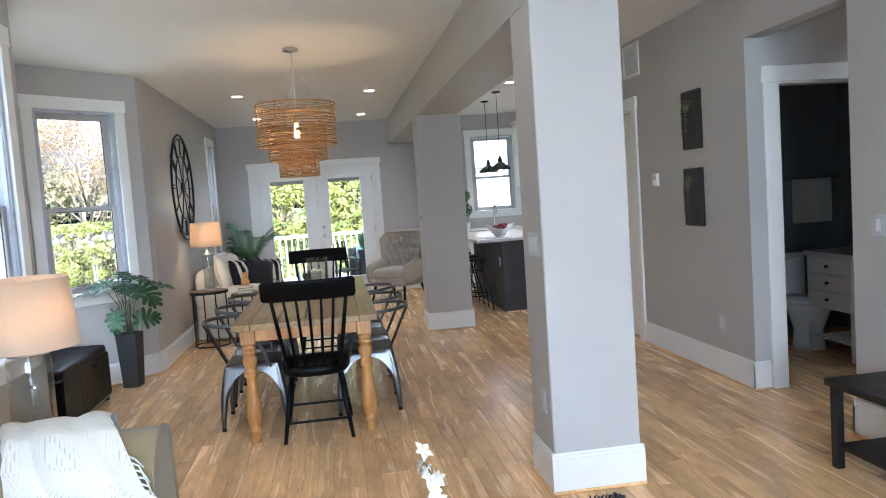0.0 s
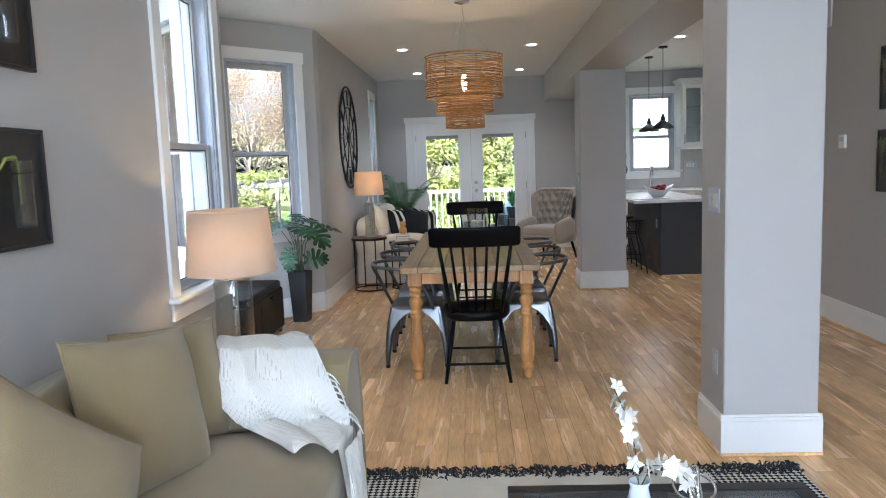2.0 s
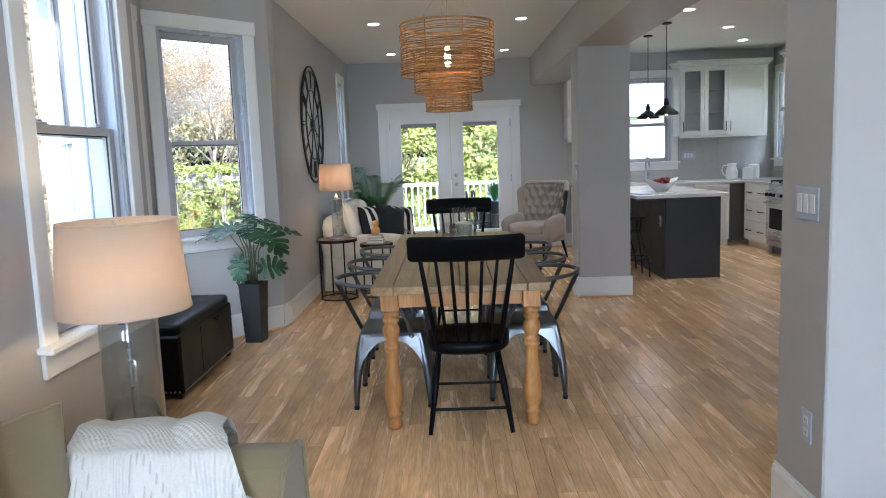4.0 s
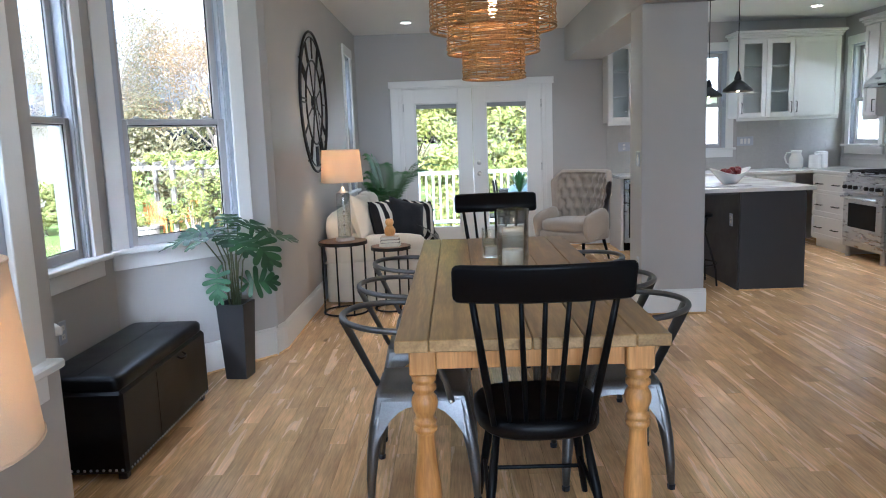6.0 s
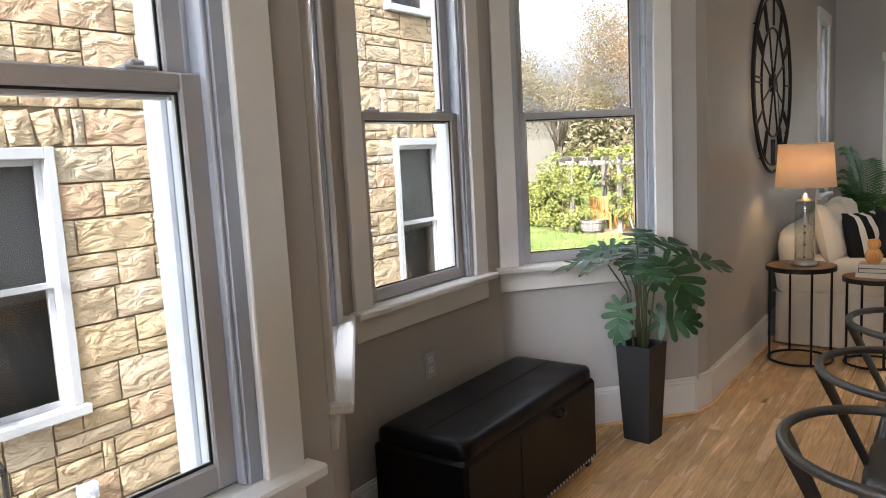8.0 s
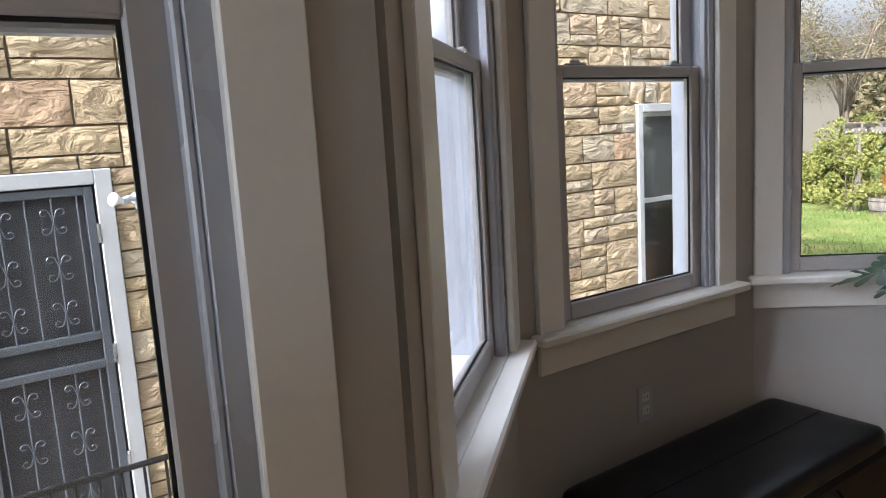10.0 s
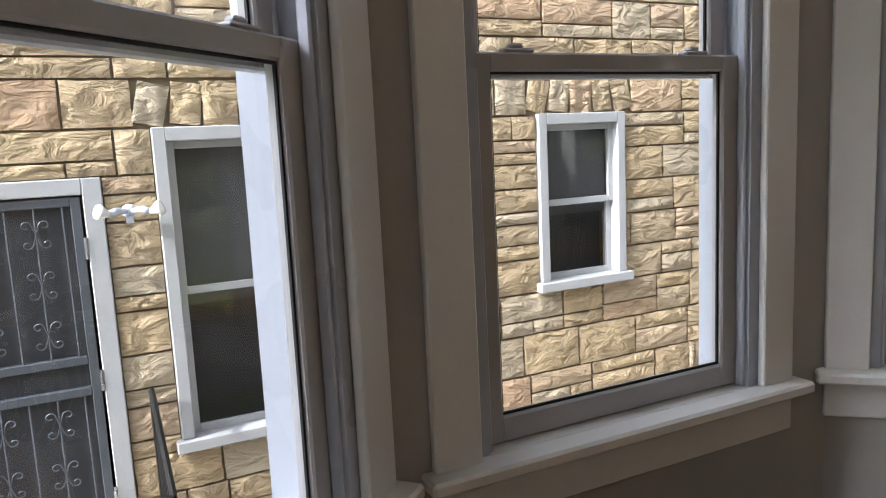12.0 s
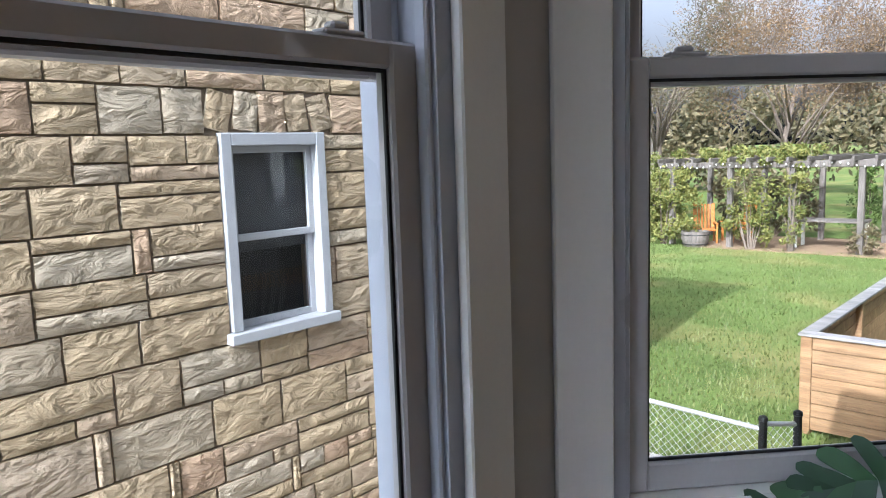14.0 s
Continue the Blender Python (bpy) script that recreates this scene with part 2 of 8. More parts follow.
def knode(op, *ins):
    n = kn.nodes.new("ShaderNodeMath")
    n.operation = op
    for i, v in enumerate(ins):
        if isinstance(v, (int, float)):
            n.inputs[i].default_value = v
        else:
            kn.links.new(v, n.inputs[i])
    return n.outputs[0]


kg = kn.nodes.new("ShaderNodeNewGeometry")
kx = kn.nodes.new("ShaderNodeSeparateXYZ")
kn.links.new(kg.outputs["Position"], kx.inputs[0])
ka = knode("ADD", kx.outputs[0], knode("MULTIPLY", kx.outputs[2], 0.25))
kd = knode("SUBTRACT", kx.outputs[1], kx.outputs[2])
khole = knode("MULTIPLY", knode("SINE", knode("MULTIPLY", ka, 400.0)), knode("SINE", knode("MULTIPLY", kd, 420.0)))
kband = knode("GREATER_THAN", knode("SINE", knode("MULTIPLY", kd, 62.0)), -0.1)
kmask = knode("MULTIPLY", knode("GREATER_THAN", khole, 0.55), kband)
kb = kn.nodes.new("ShaderNodeBump")
kb.inputs["Strength"].default_value, kb.inputs["Distance"].default_value = 0.4, 0.004
kn.links.new(knode("MULTIPLY", khole, -1.0), kb.inputs["Height"])
ks = kn.nodes.new("ShaderNodeVectorMath")
ks.operation = "SCALE"
kin = kn.nodes["Principled BSDF"].inputs["Base Color"]
kn.links.new(kin.links[0].from_socket, ks.inputs[0])
kn.links.new(knode("SUBTRACT", 1.0, knode("MULTIPLY", kmask, 0.24)), ks.inputs["Scale"])
kn.links.new(ks.outputs[0], kin)
kn.links.new(kb.outputs[0], kn.nodes["Principled BSDF"].inputs["Normal"])
SHADE = cloth("shade_linen", (0.78, 0.64, 0.49), translucent=0.4)
BLACKCLOTH = cloth("black_cloth", (0.018, 0.018, 0.02))
RATTAN = wood("rattan", (0.22, 0.105, 0.032), (0.48, 0.27, 0.10), 0.5, axis=2, ring=60, vary=0.35)
DARKFRAME = mat("espresso_frame", (0.012, 0.010, 0.009), 0.4, var=0.2, fine=70, bump=0.05)
POT = mat("charcoal_planter", (0.022, 0.022, 0.024), 0.55, var=0.12, fine=120, bump=0.08)
ISLAND = mat("charcoal_cabinet", (0.034, 0.034, 0.038), 0.5, var=0.06, fine=80)
CABINET = mat("white_cabinet_paint", (0.76, 0.755, 0.74), 0.35, var=0.02, fine=120)
QUARTZ = mat("white_quartz", (0.74, 0.73, 0.71), 0.2, var=0.05, scale=4, fine=40)
TILE = mat("grey_glazed_tile", (0.47, 0.46, 0.445), 0.16, var=0.05, scale=2.5, fine=30)
CERAMIC = mat("white_ceramic", (0.82, 0.81, 0.79), 0.15, var=0.02)
WAX = mat("cream_wax", (0.82, 0.76, 0.64), 0.5, var=0.03)
BULB = glow("warm_filament", (1.0, 0.62, 0.25), 22.0)
CANLIGHT = glow("warm_downlight", (1.0, 0.82, 0.6), 7.0)
GREENLEAF = leaf_mat("monstera_leaf", (0.012, 0.045, 0.014), (0.042, 0.125, 0.036), 0.42, 0.1)
PALELEAF = leaf_mat("pale_monstera_leaf", (0.05, 0.12, 0.06), (0.11, 0.22, 0.12), 0.35, 0.15)
PALMLEAF = leaf_mat("palm_leaf", (0.03, 0.09, 0.025), (0.07, 0.19, 0.05), 0.4, 0.2)
STEM = mat("plant_stem", (0.10, 0.11, 0.05), 0.6, var=0.2, fine=60, bump=0.2)
NAVY = mat("slate_wall_paint", (0.175, 0.20, 0.215), 0.6, var=0.04, fine=150)

# ---- mesh helpers ----


def finish(name, verts, faces, material, parent=None, label="", smooth=False, kind=""):
    me = bpy.data.meshes.new(name)
    me.from_pydata([tuple(v) for v in verts], [], faces)
    if smooth:
        me.polygons.foreach_set("use_smooth", [True] * len(me.polygons))
    me.materials.append(material)
    me.update()
    ob = new(name, me)
    if parent is not None:
        ob.parent = parent
    return tagged(ob, label, kind=kind)


def glass_pane(parent, x0, x1, y0, y1, z0, z1, front, glass=None):
    """A pane whose face towards the room, on side front of y, mirrors."""
    ob = part("pane", Shape().box(x0, x1, y0, y1, z0, z1), glass or GLASS, parent)
    ob.data.materials.append(GLASSBACK)
    for p in ob.data.polygons:
        p.material_index = 0 if abs(p.center.y - (y1 if front > 0 else y0)) < 1e-5 else 1
    ob.visible_shadow = False
    return ob


class Shape:
    """Verts and faces of one mesh, added to piece by piece."""

    def __init__(self):
        self.v, self.f = [], []

    def add(self, verts, faces, m=None):
        n = len(self.v)
        self.v += [m @ Vector(p) for p in verts] if m is not None else [Vector(p) for p in verts]
        self.f += [tuple(i + n for i in f) for f in faces]
        return self

    def box(self, x0, x1, y0, y1, z0, z1, c=0.0, m=None):
        if c <= 0:
            vs = [(x, y, z) for x in (x0, x1) for y in (y0, y1) for z in (z0, z1)]
            return self.add(vs, [(0, 1, 3, 2), (4, 6, 7, 5), (0, 4, 5, 1), (2, 3, 7, 6), (0, 2, 6, 4), (1, 5, 7, 3)], m)
        lo, hi = (x0, y0, z0), (x1, y1, z1)
        c = min(c, *(0.49 * (h - l) for l, h in zip(lo, hi)))
        vs, at = [], {}
        for s in [(a, b, d) for a in (0, 1) for b in (0, 1) for d in (0, 1)]:
            for ax in range(3):
                p = [(lo, hi)[s[k]][k] + (0 if k == ax else (c if s[k] == 0 else -c)) for k in range(3)]
                at[s, ax] = len(vs)
                vs.append(p)
        fs = []
        for ax in range(3):
            o = [k for k in range(3) if k != ax]
            for side in (0, 1):
                ring = []
                for a, b in ((0, 0), (1, 0), (1, 1), (0, 1)):
                    s = [0, 0, 0]
                    s[ax], s[o[0]], s[o[1]] = side, a, b
                    ring.append(at[tuple(s), ax])
                fs.append(ring if (side == 1) == (ax != 1) else ring[::-1])
        for ax in range(3):
            o = [k for k in range(3) if k != ax]
            for a in (0, 1):
                for b in (0, 1):
                    s0, s1 = [0, 0, 0], [0, 0, 0]
                    for s, e in ((s0, 0), (s1, 1)):
                        s[ax], s[o[0]], s[o[1]] = e, a, b
                    fs.append([at[tuple(s0), o[0]], at[tuple(s1), o[0]], at[tuple(s1), o[1]], at[tuple(s0), o[1]]])
        for s in [(a, b, d) for a in (0, 1) for b in (0, 1) for d in (0, 1)]:
            fs.append([at[s, 0], at[s, 1], at[s, 2]])
        return self.add(vs, fs, m)

    def lathe(self, profile, x=0, y=0, z=0, seg=20, m=None, cap=True):
        vs, fs = [], []
        for r, h in profile:
            for k in range(seg):
                a = 2 * math.pi * k / seg
                vs.append((x + r * math.cos(a), y + r * math.sin(a), z + h))
        for i in range(len(profile) - 1):
            for k in range(seg):
                a, b = i * seg + k, i * seg + (k + 1) % seg
                fs.append((a, b, b + seg, a + seg))
        if cap:
            fs.append(tuple(range(seg))[::-1])
            fs.append(tuple(range((len(profile) - 1) * seg, len(profile) * seg)))
        return self.add(vs, fs, m)

    def tube(self, pts, r, seg=8, closed=False, m=None):
        """A round bar through points; r one radius or one for each point."""
        pts = [Vector(p) for p in pts]
        n = len(pts)
        rs = r if isinstance(r, (list, tuple)) else [r] * n
        vs, fs = [], []
        ref = None
        for i, p in enumerate(pts):
            a = pts[(i - 1) % n] if closed or i else p
            b = pts[(i + 1) % n] if closed or i < n - 1 else p
            d = (b - a).normalized()
            if ref is None:
                ref = d.orthogonal().normalized()
            ref = (ref - d * ref.dot(d)).normalized()
            side = d.cross(ref)
            for k in range(seg):
                t = 2 * math.pi * k / seg
                vs.append(p + (ref * math.cos(t) + side * math.sin(t)) * rs[i])
        for i in range(n if closed else n - 1):
            j = (i + 1) % n
            for k in range(seg):
                fs.append((i * seg + k, i * seg + (k + 1) % seg, j * seg + (k + 1) % seg, j * seg + k))
        if not closed:
            fs.append(tuple(range(seg))[::-1])
            fs.append(tuple(range((n - 1) * seg, n * seg)))
        return self.add(vs, fs, m)

    def grid(self, nu, nv, fn, m=None, closed_u=False):
        vs = [fn(u / (nu if closed_u else nu - 1), v / (nv - 1)) for v in range(nv) for u in range(nu)]
        fs = []
        for v in range(nv - 1):
            for u in range(nu if closed_u else nu - 1):
                w = (u + 1) % nu
                fs.append((v * nu + u, v * nu + w, (v + 1) * nu + w, (v + 1) * nu + u))
        return self.add(vs, fs, m)


def part(name, shape, material, parent=None, label="", smooth=False, kind=""):
    return finish(name, shape.v, shape.f, material, parent, label, smooth, kind)


def thing(name, m, label, category, group="", kind=""):
    ob = new(name)
    ob.matrix_basis = m
    ob.empty_display_size = 0.1
    return tagged(ob, label, category, group, kind)


def cushion(w, d, h, n=13, puff=0.5):
    """A soft block w x d x h, centred, swollen in its middle and pinched at its seam."""
    s = Shape()

    def side(sign):
        def fn(u, v):
            a, b = 2 * u - 1, 2 * v - 1
            e = max(0.0, (1 - abs(a) ** 3.2)) * max(0.0, (1 - abs(b) ** 3.2))
            wob = 0.016 * noise.noise(Vector((a * 1.7, b * 1.7, sign * 3 + w))) + 0.007 * noise.noise(Vector((a * 4 + b, b * 3, sign * 5 + w)))
            return Vector((a * w / 2 * (1 - 0.07 * (1 - b * b)), b * d / 2 * (1 - 0.07 * (1 - a * a)), sign * (h / 2 * (e ** puff) + 0.0025) + wob * e))
        return fn
    s.grid(n, n, side(1))
    s.grid(n, n, side(-1))
    return s


# ---- structure of the house ----
XL, XB = -0.80, -1.53          # left wall, back of the bay
Y0, Y1 = -3.6, 11.59           # front and rear walls
ZC = 2.777                     # ceiling
T = 0.15                       # wall thickness
XK = 5.40                      # kitchen's outer wall
XR = 3.70                      # wall of the stair and bath block
YB0, YB1, YB2, YB3 = 4.17, 4.97, 6.11, 7.02


def wall(name, p, q, z0, z1, holes=(), thick=T, ext=(0, 0), material=None, out=1):
    """A wall from p to q whose room side is on its right; holes are (from, to, bottom, top) along it."""
    p, q = Vector((*p, 0)), Vector((*q, 0))
    d = (q - p).normalized()
    n = Vector((-d.y, d.x, 0)) * out
    m = Matrix(((d.x, n.x, 0, p.x), (d.y, n.y, 0, p.y), (0, 0, 1, 0), (0, 0, 0, 1)))
    length = (q - p).length
    s = Shape()
    cuts, at = sorted(holes), -ext[0]
    for a, b, lo, hi in cuts:
        s.box(at, a, 0, thick, z0, z1, m=m)
        if lo > z0:
            s.box(a, b, 0, thick, z0, lo, m=m)
        if hi < z1:
            s.box(a, b, 0, thick, hi, z1, m=m)
        at = b
    s.box(at, length + ext[1], 0, thick, z0, z1, m=m)
    return part(name, s, material or GREY, kind="structure")


WZ0, WZ1, WH = 0.85, 2.43, 0.37      # window openings


bay = [(-0.86, 4.22), (XB, YB1), (XB, YB2), (-0.835, 6.87)]
la = (Vector(bay[1]) - Vector(bay[0])).length
W0 = 3.615
tagged(wall("wall_west_front", (XL, Y0), (XL, YB0), 0, ZC, [(W0 - WH - Y0, W0 + WH - Y0, WZ0 - 0.045, WZ1 + 0.025)]), "plain grey painted living room wall", "wall")
wall("wall_bay_front", bay[0], bay[1], 0, ZC, [(la / 2 + 0.03 - WH, la / 2 + 0.03 + WH, WZ0, WZ1)], ext=(0.0, 0.07), out=1)
wall("wall_bay_middle", bay[1], bay[2], 0, ZC, [(0.54 - WH, 0.54 + WH, WZ0, WZ1)])
lb = (Vector(bay[3]) - Vector(bay[2])).length
wall("wall_bay_rear", bay[2], bay[3], 0, ZC, [(lb / 2 - 0.06 - WH, lb / 2 - 0.06 + WH, WZ0, WZ1)], ext=(0.07, 0.03))
wall("wall_bay_return", bay[3], (XL - 0.001, YB3), 0, ZC, thick=0.06)
wall("wall_west_rear", (XL, YB3), (XL, Y1), 0, ZC, [(10.78 - 0.24 - YB3, 10.78 + 0.24 - YB3, WZ0, WZ1)])
DX0, DX1, DZ = -0.225, 1.58, 2.10
KWX = 3.565
wall("wall_rear", (XL - T, Y1), (XK + T, Y1), 0, ZC, [(DX0 - XL + T, DX1 - XL + T, -0.02, DZ), (KWX - 0.36 - XL + T, KWX + 0.36 - XL + T, 1.19, 2.42)])
KWY = 11.06
wall("wall_kitchen_east", (XK, Y1), (XK, 6.95), 0, ZC, [(Y1 - KWY - 0.33, Y1 - KWY + 0.33, 1.19, 2.42)])
wall("wall_kitchen_south", (XK, 6.95), (XR + 0.12, 6.95), 0, ZC, thick=0.12)
wall("wall_hall", (XR, 6.95), (XR, 4.45), 0, ZC, [(0.14, 0.74, 0.0, 2.16)], thick=0.12)
wall("wall_bath_door", (XR, 4.33), (6.2, 4.33), 0, ZC, [(0.235, 0.95, 0.0, 2.10)], thick=0.12)
wall("wall_stair", (XR, 3.34), (XR, Y0), 0, ZC, thick=0.13)
wall("wall_passage_south", (6.2, 3.34), (XR + 0.13, 3.34), 0, ZC, thick=0.12)
wall("wall_passage_end", (6.2, 4.33), (6.2, 3.34), 0, ZC, thick=0.12)
wall("wall_front", (XR + T, Y0), (XL - T, Y0), 0, ZC, [(3.70 + T - 2.2 - 0.6, 3.70 + T - 2.2 + 0.6, 0.8, 2.45), (3.70 + T - 0.35 - 0.6, 3.70 + T - 0.35 + 0.6, 0.8, 2.45)])
part("trim_passage_header", Shape().box(XR, XR + 0.13, 3.34, 4.33, 2.40, ZC), GREY, kind="structure")
# bathroom and closet shells
wall("wall_bath_rear", (3.82, 5.95), (5.6, 5.95), 0, ZC, thick=0.08, material=NAVY)
wall("wall_bath_east", (5.6, 5.95), (5.6, 4.45), 0, ZC, thick=0.1, material=NAVY)
wall("wall_bath_west", (3.825, 4.452), (3.825, 5.95), 0, ZC, thick=0.004, material=NAVY)
wall("wall_closet_back", (4.6, 6.83), (4.6, 6.03), 0, ZC, thick=0.1)
# columns and beam
CX0, CX1 = 1.868, 2.31
for nm, x0, x1, y0, y1 in (("wall_column_front", CX0, CX1, 3.085, 3.44), ("wall_column_rear", CX0, 2.36, 7.70, 8.06)):
    part(nm, Shape().box(x0, x1, y0, y1, 0, 2.378, 0.006), GREY, kind="structure")
part("wall_beam", Shape().box(CX0 + 0.002, 2.34, Y0 + 0.002, Y1 - 0.002, 2.378, ZC), GREY, kind="structure")
cs = Shape().box(XL - T - 0.05, 6.4, Y0 - T, Y1 + T, ZC, ZC + 0.2).box(XB - T - 0.05, XL - T - 0.05, 4.0, 7.1, ZC, ZC + 0.2)
part("ceiling", cs, WHITE, kind="structure")
part("floor", Shape().box(XL - 0.01, XR + 0.02, Y0 - T, Y1 + T, -0.25, -0.016).box(XR + 0.02, 6.3, 3.2, Y1 + T, -0.25, -0.016).box(XB - 0.12, XL - 0.01, 4.4, 6.85, -0.25, -0.016), OAK, kind="structure")

# baseboards: a flat board, a stepped cap and a thin shoe
BBH = 0.20


def baseboard(p, q, name="baseboard"):
    p, q = Vector((*p, 0)), Vector((*q, 0))
    d = (q - p).normalized()
    n = Vector((d.y, -d.x, 0))
    m = Matrix(((d.x, n.x, 0, p.x), (d.y, n.y, 0, p.y), (0, 0, 1, 0), (0, 0, 0, 1)))
    L = (q - p).length
    s = Shape()
    s.box(0, L, 0.0005, 0.017, 0.0, BBH - 0.03, 0.001, m)
    s.box(0, L, 0.0005, 0.013, BBH - 0.031, BBH - 0.012, 0.002, m)
    s.box(0, L, 0.0005, 0.008, BBH - 0.013, BBH, 0.002, m)
    ob = part(name, s, TRIM, kind="structure")
    sh = Shape().box(0, L, 0.017, 0.030, 0.0, 0.016, 0.005, m)
    part("shoe_moulding", sh, OAK, ob)
    return ob


for p, q in (((XL, Y0), (XL, YB0)), (bay[0], bay[1]), (bay[1], bay[2]), (bay[2], bay[3]), (bay[3], (XL, YB3)),
             ((XL, YB3), (XL, Y1)), ((XL, Y1), (-0.37, Y1)), ((1.70, Y1), (2.44, Y1)),
             ((XR, 6.095), (XR, 4.313)), ((XR - 0.017, 4.33), (3.81, 4.33)), ((XR, 3.34 + 0.017), (XR, Y0)), ((XR + 0.5, 3.34), (XR - 0.017, 3.34))):
    baseboard(p, q)
for x0, x1, y0, y1 in ((CX0, CX1, 3.085, 3.44), (CX0, 2.36, 7.70, 8.06)):
    e = 0.017
    baseboard((x0 - e, y0), (x1 + e, y0))
    baseboard((x0, y1), (x0, y0))
    baseboard((x1, y0), (x1, y1))


def window(name, x, y, rz, half=WH, z0=WZ0, z1=WZ1, deep=T, mould=False, label="white double-hung window with wide painted casing"):
    """A double-hung window; its empty stands on the inner wall face, x along the wall, y into the room."""
    w = thing(name, pose(x, y, 0, 0, 0, rz), label, "window", kind="structure")
    h, c = half, 0.09
    part("window_casing", Shape().box(-h - c, -h + 0.006, 0.0005, 0.02, z0, z1, 0.003), TRIM, w)
    part("window_casing", Shape().box(h - 0.006, h + c, 0.0005, 0.02, z0, z1, 0.003), TRIM, w)
    part("head_casing", Shape().box(-h - c - 0.012, h + c + 0.012, 0.0005, 0.024, z1, z1 + 0.105, 0.003), TRIM, w)
    part("window_sill", Shape().box(-h - c - 0.025, h + c + 0.025, 0.0005, 0.062, z0 - 0.012, z0 + 0.016, 0.006).box(-h, h, -deep, 0.001, z0 - 0.001, z0 + 0.014, 0.002), TRIM, w)
    part("apron", Shape().box(-h - c, h + c, 0.0005, 0.018, z0 - 0.105, z0 - 0.012, 0.003), TRIM, w)
    j = Shape()
    for sx in (-1, 1):
        a, b = sorted((sx * h, sx * (h - 0.032)))
        j.box(a, b, -deep, -0.001, z0 + 0.014, z1, 0.001)
        a, b = sorted((sx * (h - 0.032), sx * (h - 0.043)))
        j.box(a, b, -0.030, -0.008, z0 + 0.014, z1 - 0.022, 0.003)
        j.box(a, b, -0.075, -0.066, z0 + 0.014, z1 - 0.022, 0.002)
    j.box(-h, h, -deep, -0.001, z1 - 0.022, z1, 0.001)
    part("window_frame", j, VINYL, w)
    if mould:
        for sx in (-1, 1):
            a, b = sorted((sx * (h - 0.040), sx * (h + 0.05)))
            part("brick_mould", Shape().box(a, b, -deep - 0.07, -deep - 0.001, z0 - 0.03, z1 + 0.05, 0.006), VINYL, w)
    zm = (z0 + z1) / 2 - 0.06
    k = h - 0.033

    def sash(nm, za, zb, y0, y1, bottom, top):
        s = Shape()
        st = 0.050
        s.box(-k, -k + st, y0, y1, za, zb, 0.004).box(k - st, k, y0, y1, za, zb, 0.004)
        s.box(-k + st - 0.002, k - st + 0.002, y0 + 0.001, y1 - 0.001, za, za + bottom, 0.004).box(-k + st - 0.002, k - st + 0.002, y0 + 0.001, y1 - 0.001, zb - top, zb, 0.004)
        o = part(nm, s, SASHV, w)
        ym = (y0 + y1) / 2
        glass_pane(o, -k + st - 0.006, k - st + 0.006, ym - 0.002, ym + 0.002, za + bottom - 0.006, zb - top + 0.006, 1)
        gk = Shape()
        e, f_ = k - st, ym + 0.0065
        gk.box(-e - 0.001, -e + 0.005, ym + 0.0022, f_, za + bottom, zb - top).box(e - 0.005, e + 0.001, ym + 0.0022, f_, za + bottom, zb - top)
        gk.box(-e + 0.005, e - 0.005, ym + 0.0022, f_, za + bottom - 0.001, za + bottom + 0.005).box(-e + 0.005, e - 0.005, ym + 0.0022, f_, zb - top - 0.005, zb - top + 0.001)
        part("gasket", gk, RUBBER, o, "thin black glazing gasket")
        return o
    lo = sash("lower_sash", z0 + 0.016, zm + 0.022, -0.064, -0.031, 0.052, 0.034)
    sash("upper_sash", zm - 0.022, z1 - 0.024, -0.102, -0.069, 0.04, 0.045)
    for sx in (-0.22, 0.22):
        part("sash_lock", Shape().box(sx - 0.032, sx + 0.032, -0.066, -0.036, zm + 0.0225, zm + 0.03, 0.003).box(sx - 0.012, sx + 0.016, -0.062, -0.042, zm + 0.029, zm + 0.04, 0.004), SASHV, lo)
    return w


def facing(p, q):
    """Middle of a wall's inner face and the turn that points y into the room."""
    d = (Vector(q) - Vector(p)).normalized()
    return ((p[0] + q[0]) / 2, (p[1] + q[1]) / 2, math.degrees(math.atan2(-d.y, -d.x)))


window("window_1", XL, W0, -90, z0=WZ0 - 0.045, z1=WZ1 + 0.025, mould=True)
df = (Vector(bay[1]) - Vector(bay[0])).normalized()
fx, fy, frz = facing(bay[0], bay[1])
window("window_2", fx + 0.03 * df.x, fy + 0.03 * df.y, frz)
window("window_3", XB, 5.51, -90)
dr = (Vector(bay[3]) - Vector(bay[2])).normalized()
fx, fy, frz = facing(bay[2], bay[3])
window("window_4", fx - 0.06 * dr.x, fy - 0.06 * dr.y, frz)
window("window_5", XL, 10.78, -90, half=0.24, label="narrow white double-hung window in the corner")
window("window_6", KWX, Y1, 180, half=0.36, z0=1.19, z1=2.42, label="white double-hung window above the kitchen sink")
window("window_7", XK, KWY, 90, half=0.33, z0=1.19, z1=2.42, label="white double-hung window beside the kitchen cabinets")
window("window_8", 2.2, Y0, 0, half=0.6, z0=0.8, z1=2.45)
window("window_9", 0.35, Y0, 0, half=0.6, z0=0.8, z1=2.45)


